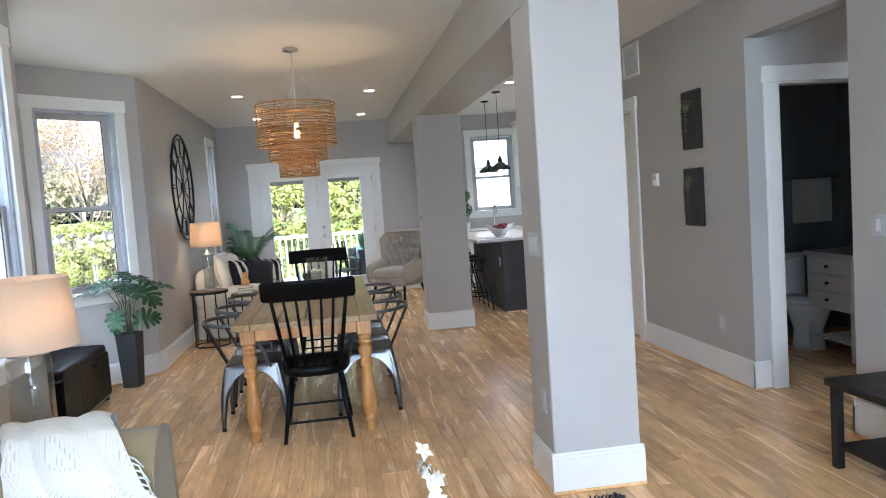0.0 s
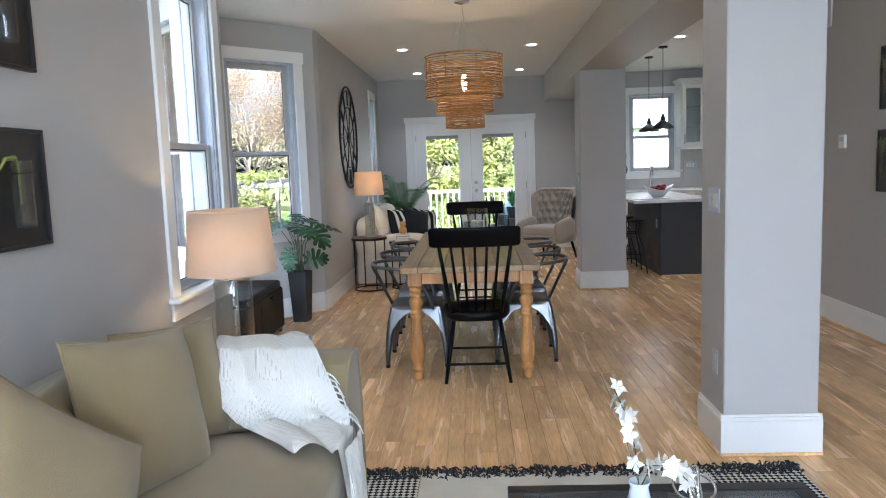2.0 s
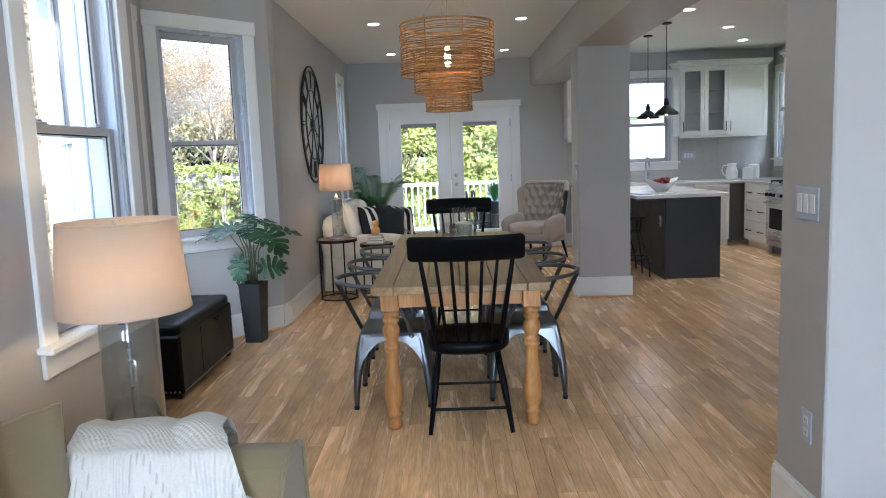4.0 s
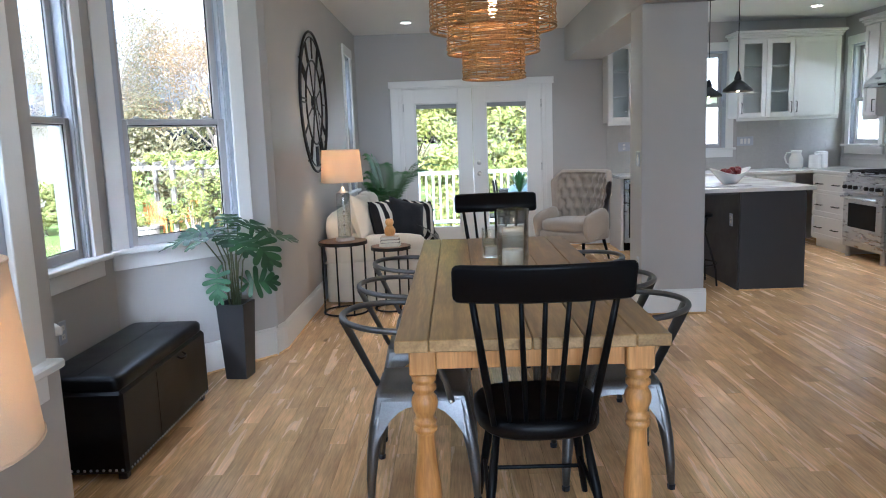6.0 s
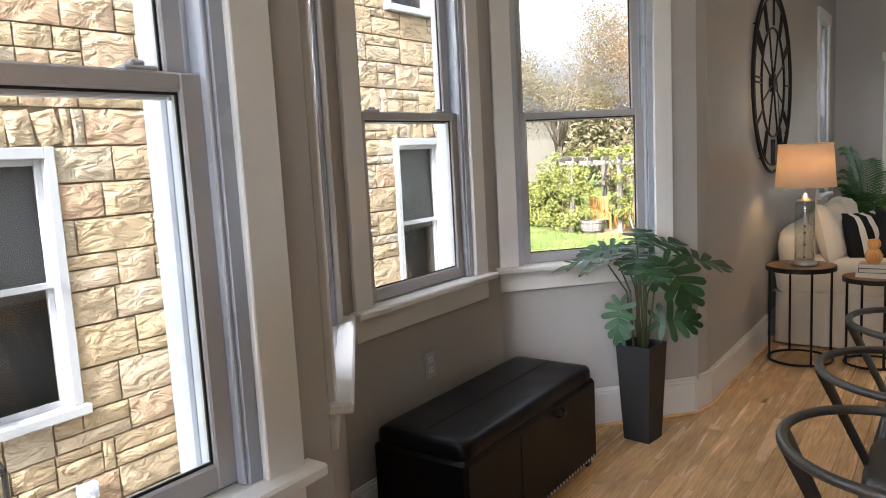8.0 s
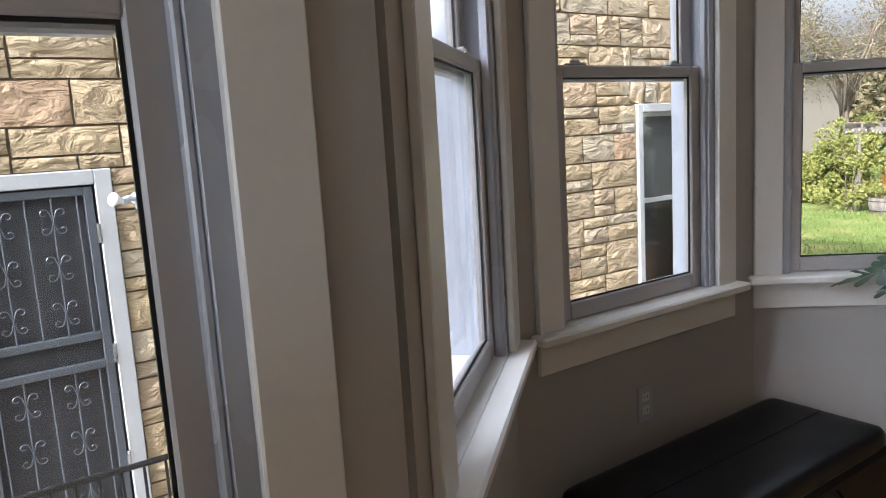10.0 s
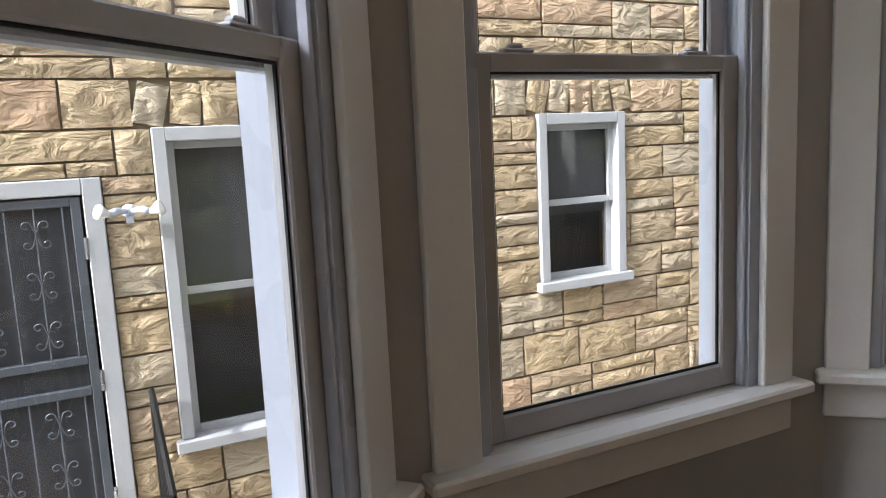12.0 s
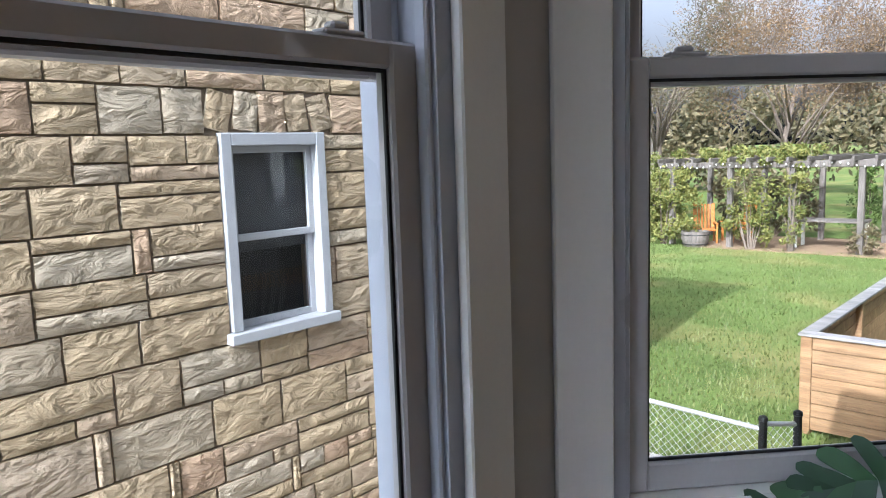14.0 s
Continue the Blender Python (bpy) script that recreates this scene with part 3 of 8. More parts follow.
def french_doors():
    f = thing("door_1", pose(0, Y1, 0), "closed white double patio doors with tall glass panes", "door", kind="structure")
    part("door_casing", Shape().box(DX0 - 0.145, DX0 - 0.003, -0.022, -0.0005, 0, DZ + 0.0, 0.004).box(DX0 - 0.04, DX0 + 0.012, -0.028, 0.1, 0, DZ, 0.004), TRIM, f)
    part("door_casing", Shape().box(DX1 + 0.003, DX1 + 0.125, -0.022, -0.0005, 0, DZ, 0.004).box(DX1 - 0.012, DX1 + 0.04, -0.028, 0.1, 0, DZ, 0.004), TRIM, f)
    part("head_casing", Shape().box(DX0 - 0.165, DX1 + 0.145, -0.026, -0.0005, DZ, DZ + 0.085, 0.004).box(DX0, DX1, -0.02, 0.1, DZ - 0.02, DZ + 0.001, 0.003), TRIM, f)
    part("threshold", Shape().box(DX0, DX1, -0.02, 0.16, -0.015, 0.022, 0.004), STAINLESS, f)
    mid = (DX0 + DX1) / 2
    for a, b, g0, g1 in ((DX0 + 0.012, mid - 0.002, -0.065, 0.497), (mid + 0.002, DX1 - 0.012, 0.847, 1.39)):
        s = Shape().box(a, g0, 0.0, 0.044, 0.025, DZ - 0.02, 0.003).box(g1, b, 0.0, 0.044, 0.025, DZ - 0.02, 0.003)
        s.box(g0, g1, 0.0, 0.044, 0.025, 0.28).box(g0, g1, 0.0, 0.044, 1.905, DZ - 0.02)
        for z0, z1 in ((0.28, 0.30), (1.885, 1.905)):
            s.box(g0, g1, -0.008, 0.052, z0, z1, 0.004)
        for x0, x1 in ((g0, g0 + 0.02), (g1 - 0.02, g1)):
            s.box(x0, x1, -0.008, 0.052, 0.30, 1.885, 0.004)
        leaf = part("door_leaf", s, TRIM, f)
        glass_pane(leaf, g0 + 0.015, g1 - 0.015, 0.02, 0.024, 0.295, 1.89, -1, DOORGLASS)
        part("blind_cassette", Shape().box(g0 + 0.022, g1 - 0.022, 0.006, 0.018, 1.83, 1.884, 0.003), mat("shadow_grey_blind", (0.3, 0.31, 0.32), 0.5), leaf, "grey raised blind at the pane's top")
        hx = a + 0.006 if a < 0.3 else b - 0.006
        for z in (0.25, 1.05, 1.85):
            part("hinge", Shape().lathe([(0.007, -0.05), (0.007, 0.05)], hx, -0.01, z, 8), STAINLESS, leaf)
    for z in (0.98, 1.12):
        part("door_knob", Shape().lathe([(0.03, 0), (0.03, 0.006), (0.012, 0.012), (0.012, 0.03), (0.026, 0.04), (0.028, 0.055), (0.018, 0.065)], 0, 0, 0, 16, pose(mid + 0.075, 0.0, z, 90)), STAINLESS, f, "brushed nickel knob", True)


french_doors()


def plain_door(name, x, y, rz, width, height, opened, label, knob=True):
    d = thing(name, pose(x, y, 0, 0, 0, rz), label, "door", kind="structure")
    part("door_casing", Shape().box(-0.115, -0.0, 0.0005, 0.022, 0, height, 0.004).box(-0.012, 0.012, -0.12, 0.0005, 0, height, 0.002), TRIM, d)
    part("door_casing", Shape().box(width, width + 0.115, 0.0005, 0.022, 0, height, 0.004).box(width - 0.012, width + 0.012, -0.12, 0.0005, 0, height, 0.002), TRIM, d)
    part("head_casing", Shape().box(-0.13, width + 0.13, 0.0005, 0.025, height, height + 0.11, 0.004).box(0, width, -0.12, 0.0005, height - 0.012, height + 0.01, 0.002), TRIM, d)
    if opened is None:
        return d
    m = pose(0.014, -0.06, 0, 0, 0, opened)
    s = Shape().box(0, width - 0.03, -0.018, 0.018, 0.01, height - 0.015, 0.003, m)
    for z0, z1 in ((0.16, 0.62), (0.74, 1.32), (1.44, height - 0.16)):
        for x0, x1 in ((0.1, width / 2 - 0.05), (width / 2 + 0.02, width - 0.13)):
            s.box(x0, x1, 0.0175, 0.024, z0, z1, 0.006, m)
    leaf = part("door_leaf", s, TRIM, d)
    part("door_knob", Shape().lathe([(0.028, 0), (0.028, 0.006), (0.011, 0.012), (0.011, 0.03), (0.026, 0.042), (0.026, 0.055), (0.015, 0.062)], 0, 0, 0, 14, m @ pose(width - 0.1, 0.018, 0.98, -90)), STAINLESS, leaf, "brushed nickel knob", True)
    for z in (0.25, 1.1, 1.9):
        part("hinge", Shape().lathe([(0.007, -0.045), (0.007, 0.045)], 0.0, 0.012, z, 8, m), STAINLESS, leaf)
    return d


plain_door("door_2", 4.65, 4.33, 180, 0.715, 2.10, None, "open bathroom doorway with white casing")
plain_door("door_3", XR, 6.21, 90, 0.60, 2.16, 0, "closed white panel closet door")

# ---- dining room ----


def dining_table():
    x0, x1, y0, y1, z = 0.215, 1.125, 4.34, 6.82, 0.772
    cx, cy = (x0 + x1) / 2, (y0 + y1) / 2
    t = thing("dining_table", pose(cx, cy, 0), "honey pine farmhouse dining table with turned legs", "table")
    hx, hy = (x1 - x0) / 2, (y1 - y0) / 2
    n, edge = 4, 0.115
    wide = (2 * hx - 2 * edge) / n
    xs = [-hx, -hx + edge] + [-hx + edge + wide * (k + 1) for k in range(n)] + [hx]
    for a, b in zip(xs, xs[1:]):
        part("tabletop_board", Shape().box(a + 0.0012, b - 0.0012, -hy, hy, z - 0.042, z + random.uniform(-0.001, 0.001), 0.004), PINETOP, t)
    lx, ly = hx - 0.09, hy - 0.09
    for sx in (-1, 1):
        a, b = sorted((sx * lx - 0.014, sx * lx + 0.014))
        part("apron", Shape().box(a, b, -ly + 0.046, ly - 0.046, z - 0.122, z - 0.043, 0.002), PINE, t)
    for sy in (-1, 1):
        a, b = sorted((sy * ly - 0.014, sy * ly + 0.014))
        part("apron", Shape().box(-lx + 0.046, lx - 0.046, a, b, z - 0.122, z - 0.043, 0.002), PINE, t)
    foot = [(0.026, 0.0), (0.034, 0.012), (0.036, 0.038), (0.030, 0.052), (0.032, 0.062), (0.042, 0.072), (0.042, 0.089), (0.033, 0.099)]
    belly = [(0.041, 0.128), (0.049, 0.168), (0.050, 0.195), (0.046, 0.245), (0.038, 0.305), (0.032, 0.365), (0.030, 0.413)]
    collar = [(0.033, 0.422), (0.042, 0.432), (0.042, 0.444), (0.034, 0.450), (0.041, 0.457), (0.041, 0.469), (0.031, 0.477)]
    ball = [(0.034, 0.490), (0.043, 0.510), (0.046, 0.530), (0.043, 0.548), (0.034, 0.562)]
    rings = [(0.033, 0.569), (0.042, 0.577), (0.042, 0.592), (0.035, 0.598), (0.035, 0.603), (0.042, 0.609), (0.042, 0.624), (0.036, 0.630), (0.038, 0.639)]
    prof = foot + belly + collar + ball + rings
    for sx in (-1, 1):
        for sy in (-1, 1):
            s = Shape().lathe(prof, sx * lx, sy * ly, 0, 24)
            leg = part("leg", s, PINE, t, smooth=True)
            part("leg_block", Shape().box(sx * lx - 0.046, sx * lx + 0.046, sy * ly - 0.046, sy * ly + 0.046, 0.637, z - 0.043, 0.005), PINE, leg)
    return t


dining_table()


def spindle_chair():
    """Faces +y; its back leans to -y."""
    c = thing("dining_chair", pose(0.705, 4.60, 0), "black lacquered wooden spindle-back chair at the table's end", "chair", "wooden chairs at the table ends")
    sz = 0.445

    def seat(u, v):
        a, b = 2 * math.pi * u, v
        ca, sa = math.cos(a), math.sin(a)
        k = (abs(ca) ** 3 + abs(sa) ** 3) ** (-1 / 3)
        w = 0.225 + 0.015 * sa
        rings = [(0.0, 0.018), (0.7, 0.014), (0.94, 0.02), (1.0, 0.010), (1.0, -0.032), (0.92, -0.048), (0.0, -0.048)]
        i = min(int(b * 6 + 1e-6), 6)
        q, h = rings[i]
        dip = -0.008 * (1 - q) if h > 0 else 0
        return Vector((w * ca * k * q, 0.23 * sa * k * q, sz + h + dip))
    part("seat", Shape().grid(28, 7, seat, closed_u=True), BLACKPAINT, c, smooth=True)

    def back(x, h):
        y = -0.195 - 0.20 * (h - sz) - 0.048 * (1 - (x / 0.3) ** 2) * (h - sz) / 0.5
        return Vector((x, y, h))
    n = 7
    for k in range(n):
        f = 2 * k / (n - 1) - 1
        xb, xt = f * 0.165, f * 0.232
        rad = 0.0125 if k in (0, n - 1) else 0.009
        pts = [back(xb + (xt - xb) * q, sz + 0.005 + q * 0.475) for q in (0, 0.35, 0.7, 1)]
        part("back_post" if k in (0, n - 1) else "spindle", Shape().tube(pts, [rad * 0.85, rad * 1.1, rad, rad * 0.85], 8), BLACKPAINT, c, smooth=True)
    s = Shape()

    def rail(u, v):
        e = abs(math.sin((2 * u - 1) * math.pi / 2))
        x = math.copysign(e, u - 0.5) * 0.293
        ring = [(-0.012, 0.0), (-0.013, 0.05), (-0.012, 0.11), (-0.005, 0.125), (0.005, 0.125), (0.012, 0.11), (0.013, 0.05), (0.012, 0.0), (0.0, -0.006), (-0.012, 0.0)]
        yy, hh = ring[min(int(v * 9 + 1e-6), 9)]
        d = min(1.0, max(0.0, (e - 0.92) / 0.08))
        squeeze = 1 - 0.36 * (1 - math.sqrt(1 - d * d))
        if e > 0.9999:
            yy = 0.0
        p = back(x, 0.907 + (hh - 0.06) * squeeze + 0.06)
        return p + Vector((0, yy, 0)) - Vector((0, 0.012 * (hh > 0.1), 0))
    part("top_rail", s.grid(22, 10, rail), BLACKPAINT, c, "curved top rail", smooth=True)
    feet = {}
    for sx in (-1, 1):
        for sy in (-1, 1):
            top = Vector((sx * 0.15, sy * 0.13, sz - 0.02))
            foot = Vector((sx * 0.212, sy * 0.205 - (0.085 if sy < 0 else 0), 0.0))
            feet[sx, sy] = (top, foot)
            part("leg", Shape().tube([top, top.lerp(foot, 0.45), foot], [0.012, 0.0175, 0.0115], 10), BLACKPAINT, c, smooth=True)
    mid = {k: a.lerp(b, 0.62) for k, (a, b) in feet.items()}
    low = {k: a.lerp(b, 0.72) for k, (a, b) in feet.items()}
    for sx in (-1, 1):
        part("stretcher", Shape().tube([mid[sx, -1], mid[sx, 1]], 0.0085, 8), BLACKPAINT, c)
    for sy in (-1, 1):
        part("stretcher", Shape().tube([low[-1, sy], low[1, sy]], 0.0085, 8), BLACKPAINT, c)
    return c


chair = spindle_chair()
copy_thing(chair, pose(0.715, 6.95, 0, 0, 0, 180))


def metal_chair():
    """A sheet-metal armchair that faces +x."""
    c = thing("metal_armchair", pose(0.218, 4.95, 0), "gunmetal steel cafe armchair tucked beside the table", "chair", "metal armchairs along the table")
    sz, fwd = 0.445, 0.055

    def seat(u, v):
        a, b = math.sin((2 * u - 1) * math.pi / 2), math.sin((2 * v - 1) * math.pi / 2)
        k = max(abs(a), abs(b))
        roll = 0.034 * max(0.0, (k - 0.86) / 0.14) ** 2
        lip = 0.004 * math.exp(-((k - 0.80) / 0.05) ** 2)
        return Vector((fwd + a * 0.19 * (1 - 0.05 * b ** 4), b * 0.188 * (1 - 0.05 * a ** 4), sz - roll - lip))
    part("seat", Shape().grid(17, 17, seat), STEEL, c, "pressed steel seat with a rolled edge", smooth=True)

    def panel(turn):
        def sheet(u, v):
            a = 2 * u - 1
            drop = 0.02 + v * (0.035 + 0.20 * abs(a) ** 3.2)
            flare = 0.05 * drop / 0.42 + 0.012 * math.sin(math.pi * min(1, drop / 0.42))
            p = Vector((0.176 + flare, a * (0.165 + flare), sz - drop))
            return Matrix.Translation((fwd, 0, 0)) @ Matrix.Rotation(math.radians(turn), 4, "Z") @ p
        g = Shape().grid(13, 4, sheet)
        n = len(g.v)
        inward = Matrix.Rotation(math.radians(turn), 3, "Z") @ Vector((-0.003, 0, 0))
        g.f += [tuple(i + n for i in reversed(f)) for f in g.f]
        g.v += [Vector(p) + inward for p in g.v]
        part("side_panel", g, STEEL, c, smooth=True)
    for turn in (0, 90, 180, 270):
        panel(turn)
    for sx in (-1, 1):
        for sy in (-1, 1):
            pts = []
            for q in (0, 0.25, 0.5, 0.75, 1.0):
                bulge = 0.014 * math.sin(math.pi * q)
                pts.append(Vector((fwd + sx * (0.156 + 0.055 * q + bulge), sy * (0.152 + 0.06 * q + bulge), sz - 0.032 - q * (sz - 0.035))))
            part("leg", Shape().tube(pts, [0.030, 0.029, 0.024, 0.019, 0.013], 8), STEEL, c, smooth=True)
            part("foot_cap", Shape().lathe([(0.015, 0), (0.017, 0.018), (0.013, 0.022)], pts[-1].x, pts[-1].y, 0, 8), BLACKCLOTH, c, "black rubber foot cap")
    hoop = []
    for k in range(25):
        a = math.pi * (0.5 + k / 24)
        hoop.append(Vector((-0.03 + 0.235 * math.cos(a), 0.255 * math.sin(a), 0.712 - 0.012 * math.cos(a))))
    ends = [Vector((0.05, 0.253, 0.695)), Vector((0.10, 0.243, 0.62)), Vector((0.155, 0.215, 0.50)), Vector((0.175, 0.198, sz - 0.035))]
    full = list(reversed(ends)) + hoop + [Vector((p.x, -p.y, p.z)) for p in ends]
    part("arm_hoop", Shape().tube(full, 0.0125, 9), STEEL, c, smooth=True)
    for sy in (-1, 1):
        part("screw", Shape().lathe([(0.009, 0.0), (0.008, 0.004), (0.003, 0.006)], 0, 0, 0, 10, pose(0.172, sy * 0.209, sz - 0.03, -90 * sy)), STAINLESS, c, smooth=True)

    def splat(u, v):
        b = 2 * u - 1
        return Vector((fwd - 0.176 - 0.135 * v - 0.008 * b * b, b * (0.040 + 0.020 * v), sz - 0.02 + v * 0.285))
    s2 = Shape().grid(5, 6, splat)
    n = len(s2.v)
    s2.f += [tuple(i + n for i in reversed(f)) for f in s2.f]
    s2.v += [Vector(p) + Vector((-0.006, 0, 0)) for p in s2.v]
    part("back_splat", s2, STEEL, c, smooth=True)
    return c


mc = metal_chair()
for x, y, rz in ((0.208, 5.57, 1), (0.215, 6.22, -2)):
    copy_thing(mc, pose(x, y, 0, 0, 0, rz))
for x, y, rz in ((1.112, 5.02, 179), (1.125, 5.58, 181), (1.12, 6.22, 180)):
    copy_thing(mc, pose(x, y, 0, 0, 0, rz))


def chandelier():
    c = thing("pendant_lamp", pose(0.655, 5.95, 0), "three-tiered woven rattan pendant lamp over the dining table", "ceiling lamp")
    rnd = random.Random(5)
    part("canopy", Shape().lathe([(0.065, ZC - 0.001), (0.065, ZC - 0.018), (0.02, ZC - 0.032), (0.006, ZC - 0.034)], 0, 0, 0, 20), STAINLESS, c, "brushed nickel ceiling canopy", True)
    part("cord", Shape().tube([(0, 0, ZC - 0.03), (0.012, 0.0, 2.62), (0.004, 0.003, 2.42), (0, 0, 2.17)], 0.004, 6), mat("clear_cord", (0.55, 0.5, 0.42), 0.3), c)
    for k in range(3):
        a = 2 * math.pi * k / 3 + 0.4
        part("hanging_wire", Shape().tube([(0, 0, 2.62), (0.30 * math.cos(a), 0.30 * math.sin(a), 2.31)], 0.0015, 4), STAINLESS, c)
    for r, z0, z1, step in ((0.325, 1.985, 2.315, 0.0165), (0.238, 1.868, 2.125, 0.0145), (0.162, 1.738, 1.905, 0.0125)):
        tier = new("rattan_tier")
        tier.parent = c
        z = z0
        while z <= z1 + 1e-6:
            ph, am, tilt = rnd.uniform(0, 6), rnd.uniform(0.001, 0.005), rnd.uniform(-0.006, 0.006)
            pts = []
            for k in range(44):
                a = 2 * math.pi * k / 44
                rr = r + am * math.sin(3 * a + ph) + rnd.uniform(-0.002, 0.002)
                pts.append((rr * math.cos(a), rr * math.sin(a), z + tilt * math.cos(a + ph) + 0.003 * math.sin(5 * a + ph) + rnd.uniform(-0.0015, 0.0015)))
            part("rattan_strand", Shape().tube(pts, rnd.uniform(0.0032, 0.0048), 5, closed=True), RATTAN, tier, smooth=True)
            z += step * rnd.uniform(0.75, 1.2)
        for k in range(8):
            a = 2 * math.pi * k / 8 + r
            part("upright", Shape().tube([(r * math.cos(a), r * math.sin(a), z0 - 0.004), (r * math.cos(a), r * math.sin(a), z1 + 0.006)], 0.004, 5), RATTAN, tier)
        for zz in (z0 - 0.004, z1 + 0.004):
            part("rim", Shape().tube([(r * math.cos(2 * math.pi * k / 44), r * math.sin(2 * math.pi * k / 44), zz) for k in range(44)], 0.0065, 6, closed=True), RATTAN, tier, smooth=True)
    part("lamp_socket", Shape().lathe([(0.018, 2.17), (0.02, 2.2), (0.012, 2.24)], 0, 0, 0, 12), mat("brass_socket", (0.5, 0.36, 0.16), 0.35, 0.9), c)
    b = part("bulb", Shape().lathe([(0.006, 2.035), (0.016, 2.045), (0.021, 2.08), (0.02, 2.13), (0.013, 2.17)], 0, 0, 0, 14), BULB, c, "glowing tubular filament bulb", True)
    b.visible_shadow = False
    lamp("pendant_bulb", "POINT", 1.5, pose(0.655, 5.95, 2.09), (1.0, 0.62, 0.3), radius=0.03)


chandelier()


def candle_jar(x, y, h, r, ch, label):
    j = thing("hurricane_candle", pose(x, y, 0.773), label, "candle", "glass candle holders on the table")
    g = part("glass_jar", Shape().lathe([(0.0, 0.0), (r, 0.0), (r, h), (r - 0.003, h), (r - 0.003, 0.008), (0.0, 0.008)], 0, 0, 0, 24, cap=False), CLEAR, j, "clear glass jar", True)
    g.visible_shadow = False
    part("candle", Shape().lathe([(0.0, 0.009), (r * 0.66, 0.009), (r * 0.68, 0.014), (r * 0.68, ch - 0.008), (r * 0.64, ch), (r * 0.2, ch - 0.004), (0.0, ch - 0.005)], 0, 0, 0, 20, cap=False), WAX, j, smooth=True)
    part("wick", Shape().tube([(0, 0, ch - 0.006), (0.002, 0, ch + 0.008)], 0.0012, 5), BLACKCLOTH, j)


candle_jar(0.70, 5.52, 0.19, 0.075, 0.115, "short cream pillar candle in a clear glass jar")
candle_jar(0.735, 5.93, 0.27, 0.085, 0.17, "tall cream pillar candle in a clear glass jar")
candle_jar(0.62, 6.02, 0.16, 0.05, 0.06, "small cream candle in a footed glass jar")

# ---- bay ----


def ottoman():
    o = thing("storage_ottoman", pose(-1.225, 5.52, 0), "black leather storage ottoman with nailhead trim below the bay window", "ottoman")
    hx, hy = 0.205, 0.525
    part("body", Shape().box(-hx, hx, -hy, hy, 0.03, 0.402, 0.014), LEATHER, o)

    def lid(u, v):
        ca, sa = math.cos(2 * math.pi * u), math.sin(2 * math.pi * u)
        k = (abs(ca) ** 22 + abs(sa) ** 22) ** (-1 / 22)
        rings = [(0.016, 0.400), (0.010, 0.404), (0.008, 0.412), (0.008, 0.438), (0.011, 0.450), (0.018, 0.459), (0.034, 0.4635), (0.07, 0.4655), (0.13, 0.4665), (hx, 0.467)]
        d, h = rings[min(int(v * 9 + 1e-6), 9)]
        x, y = ca * k * (hx - d), sa * k * (hy - d)
        return Vector((x, y, h + 0.0012 * noise.noise(Vector((x * 9, y * 7, 1)))))
    part("lid", Shape().grid(144, 10, lid, closed_u=True), LEATHER, o, "padded leather lid", True)
    s = Shape()
    s.tube([(0.0, -hy * 0.9, 0.468), (0.0, hy * 0.9, 0.468)], 0.0014, 5)
    part("lid_seam", s, LEATHER, o)
    part("pull_loop", Shape().tube([(hx + 0.002, 0.10, 0.372), (hx + 0.02, 0.105, 0.36), (hx + 0.03, 0.14, 0.356), (hx + 0.02, 0.175, 0.36), (hx + 0.002, 0.18, 0.372)], 0.006, 7), LEATHER, o, "leather pull loop", True)
    nail = None
    spots = [pose(hx + 0.001, -hy + 0.03 + 0.028 * k, 0.052, 0, 90, 0) for k in range(36)] + [pose(-hx + 0.02 + 0.028 * k, -hy - 0.001, 0.052, 90, 0, 0) for k in range(14)]
    for m in spots:
        if nail is None:
            nail = part("nailhead", Shape().lathe([(0.007, 0), (0.006, 0.003), (0.002, 0.005)], 0, 0, 0, 7), STAINLESS, o, "silver nailhead")
            nail.matrix_basis = m
            continue
        other = new("nailhead", nail.data)
        other.parent = o
        other.matrix_basis = m
    part("seam", Shape().box(hx, hx + 0.0025, -0.16, -0.155, 0.05, 0.375), LEATHER, o)
    for sx in (-1, 1):
        for sy in (-1, 1):
            part("foot", Shape().box(sx * (hx - 0.04) - 0.02, sx * (hx - 0.04) + 0.02, sy * (hy - 0.04) - 0.02, sy * (hy - 0.04) + 0.02, 0, 0.031, 0.003), DARKFRAME, o)


ottoman()


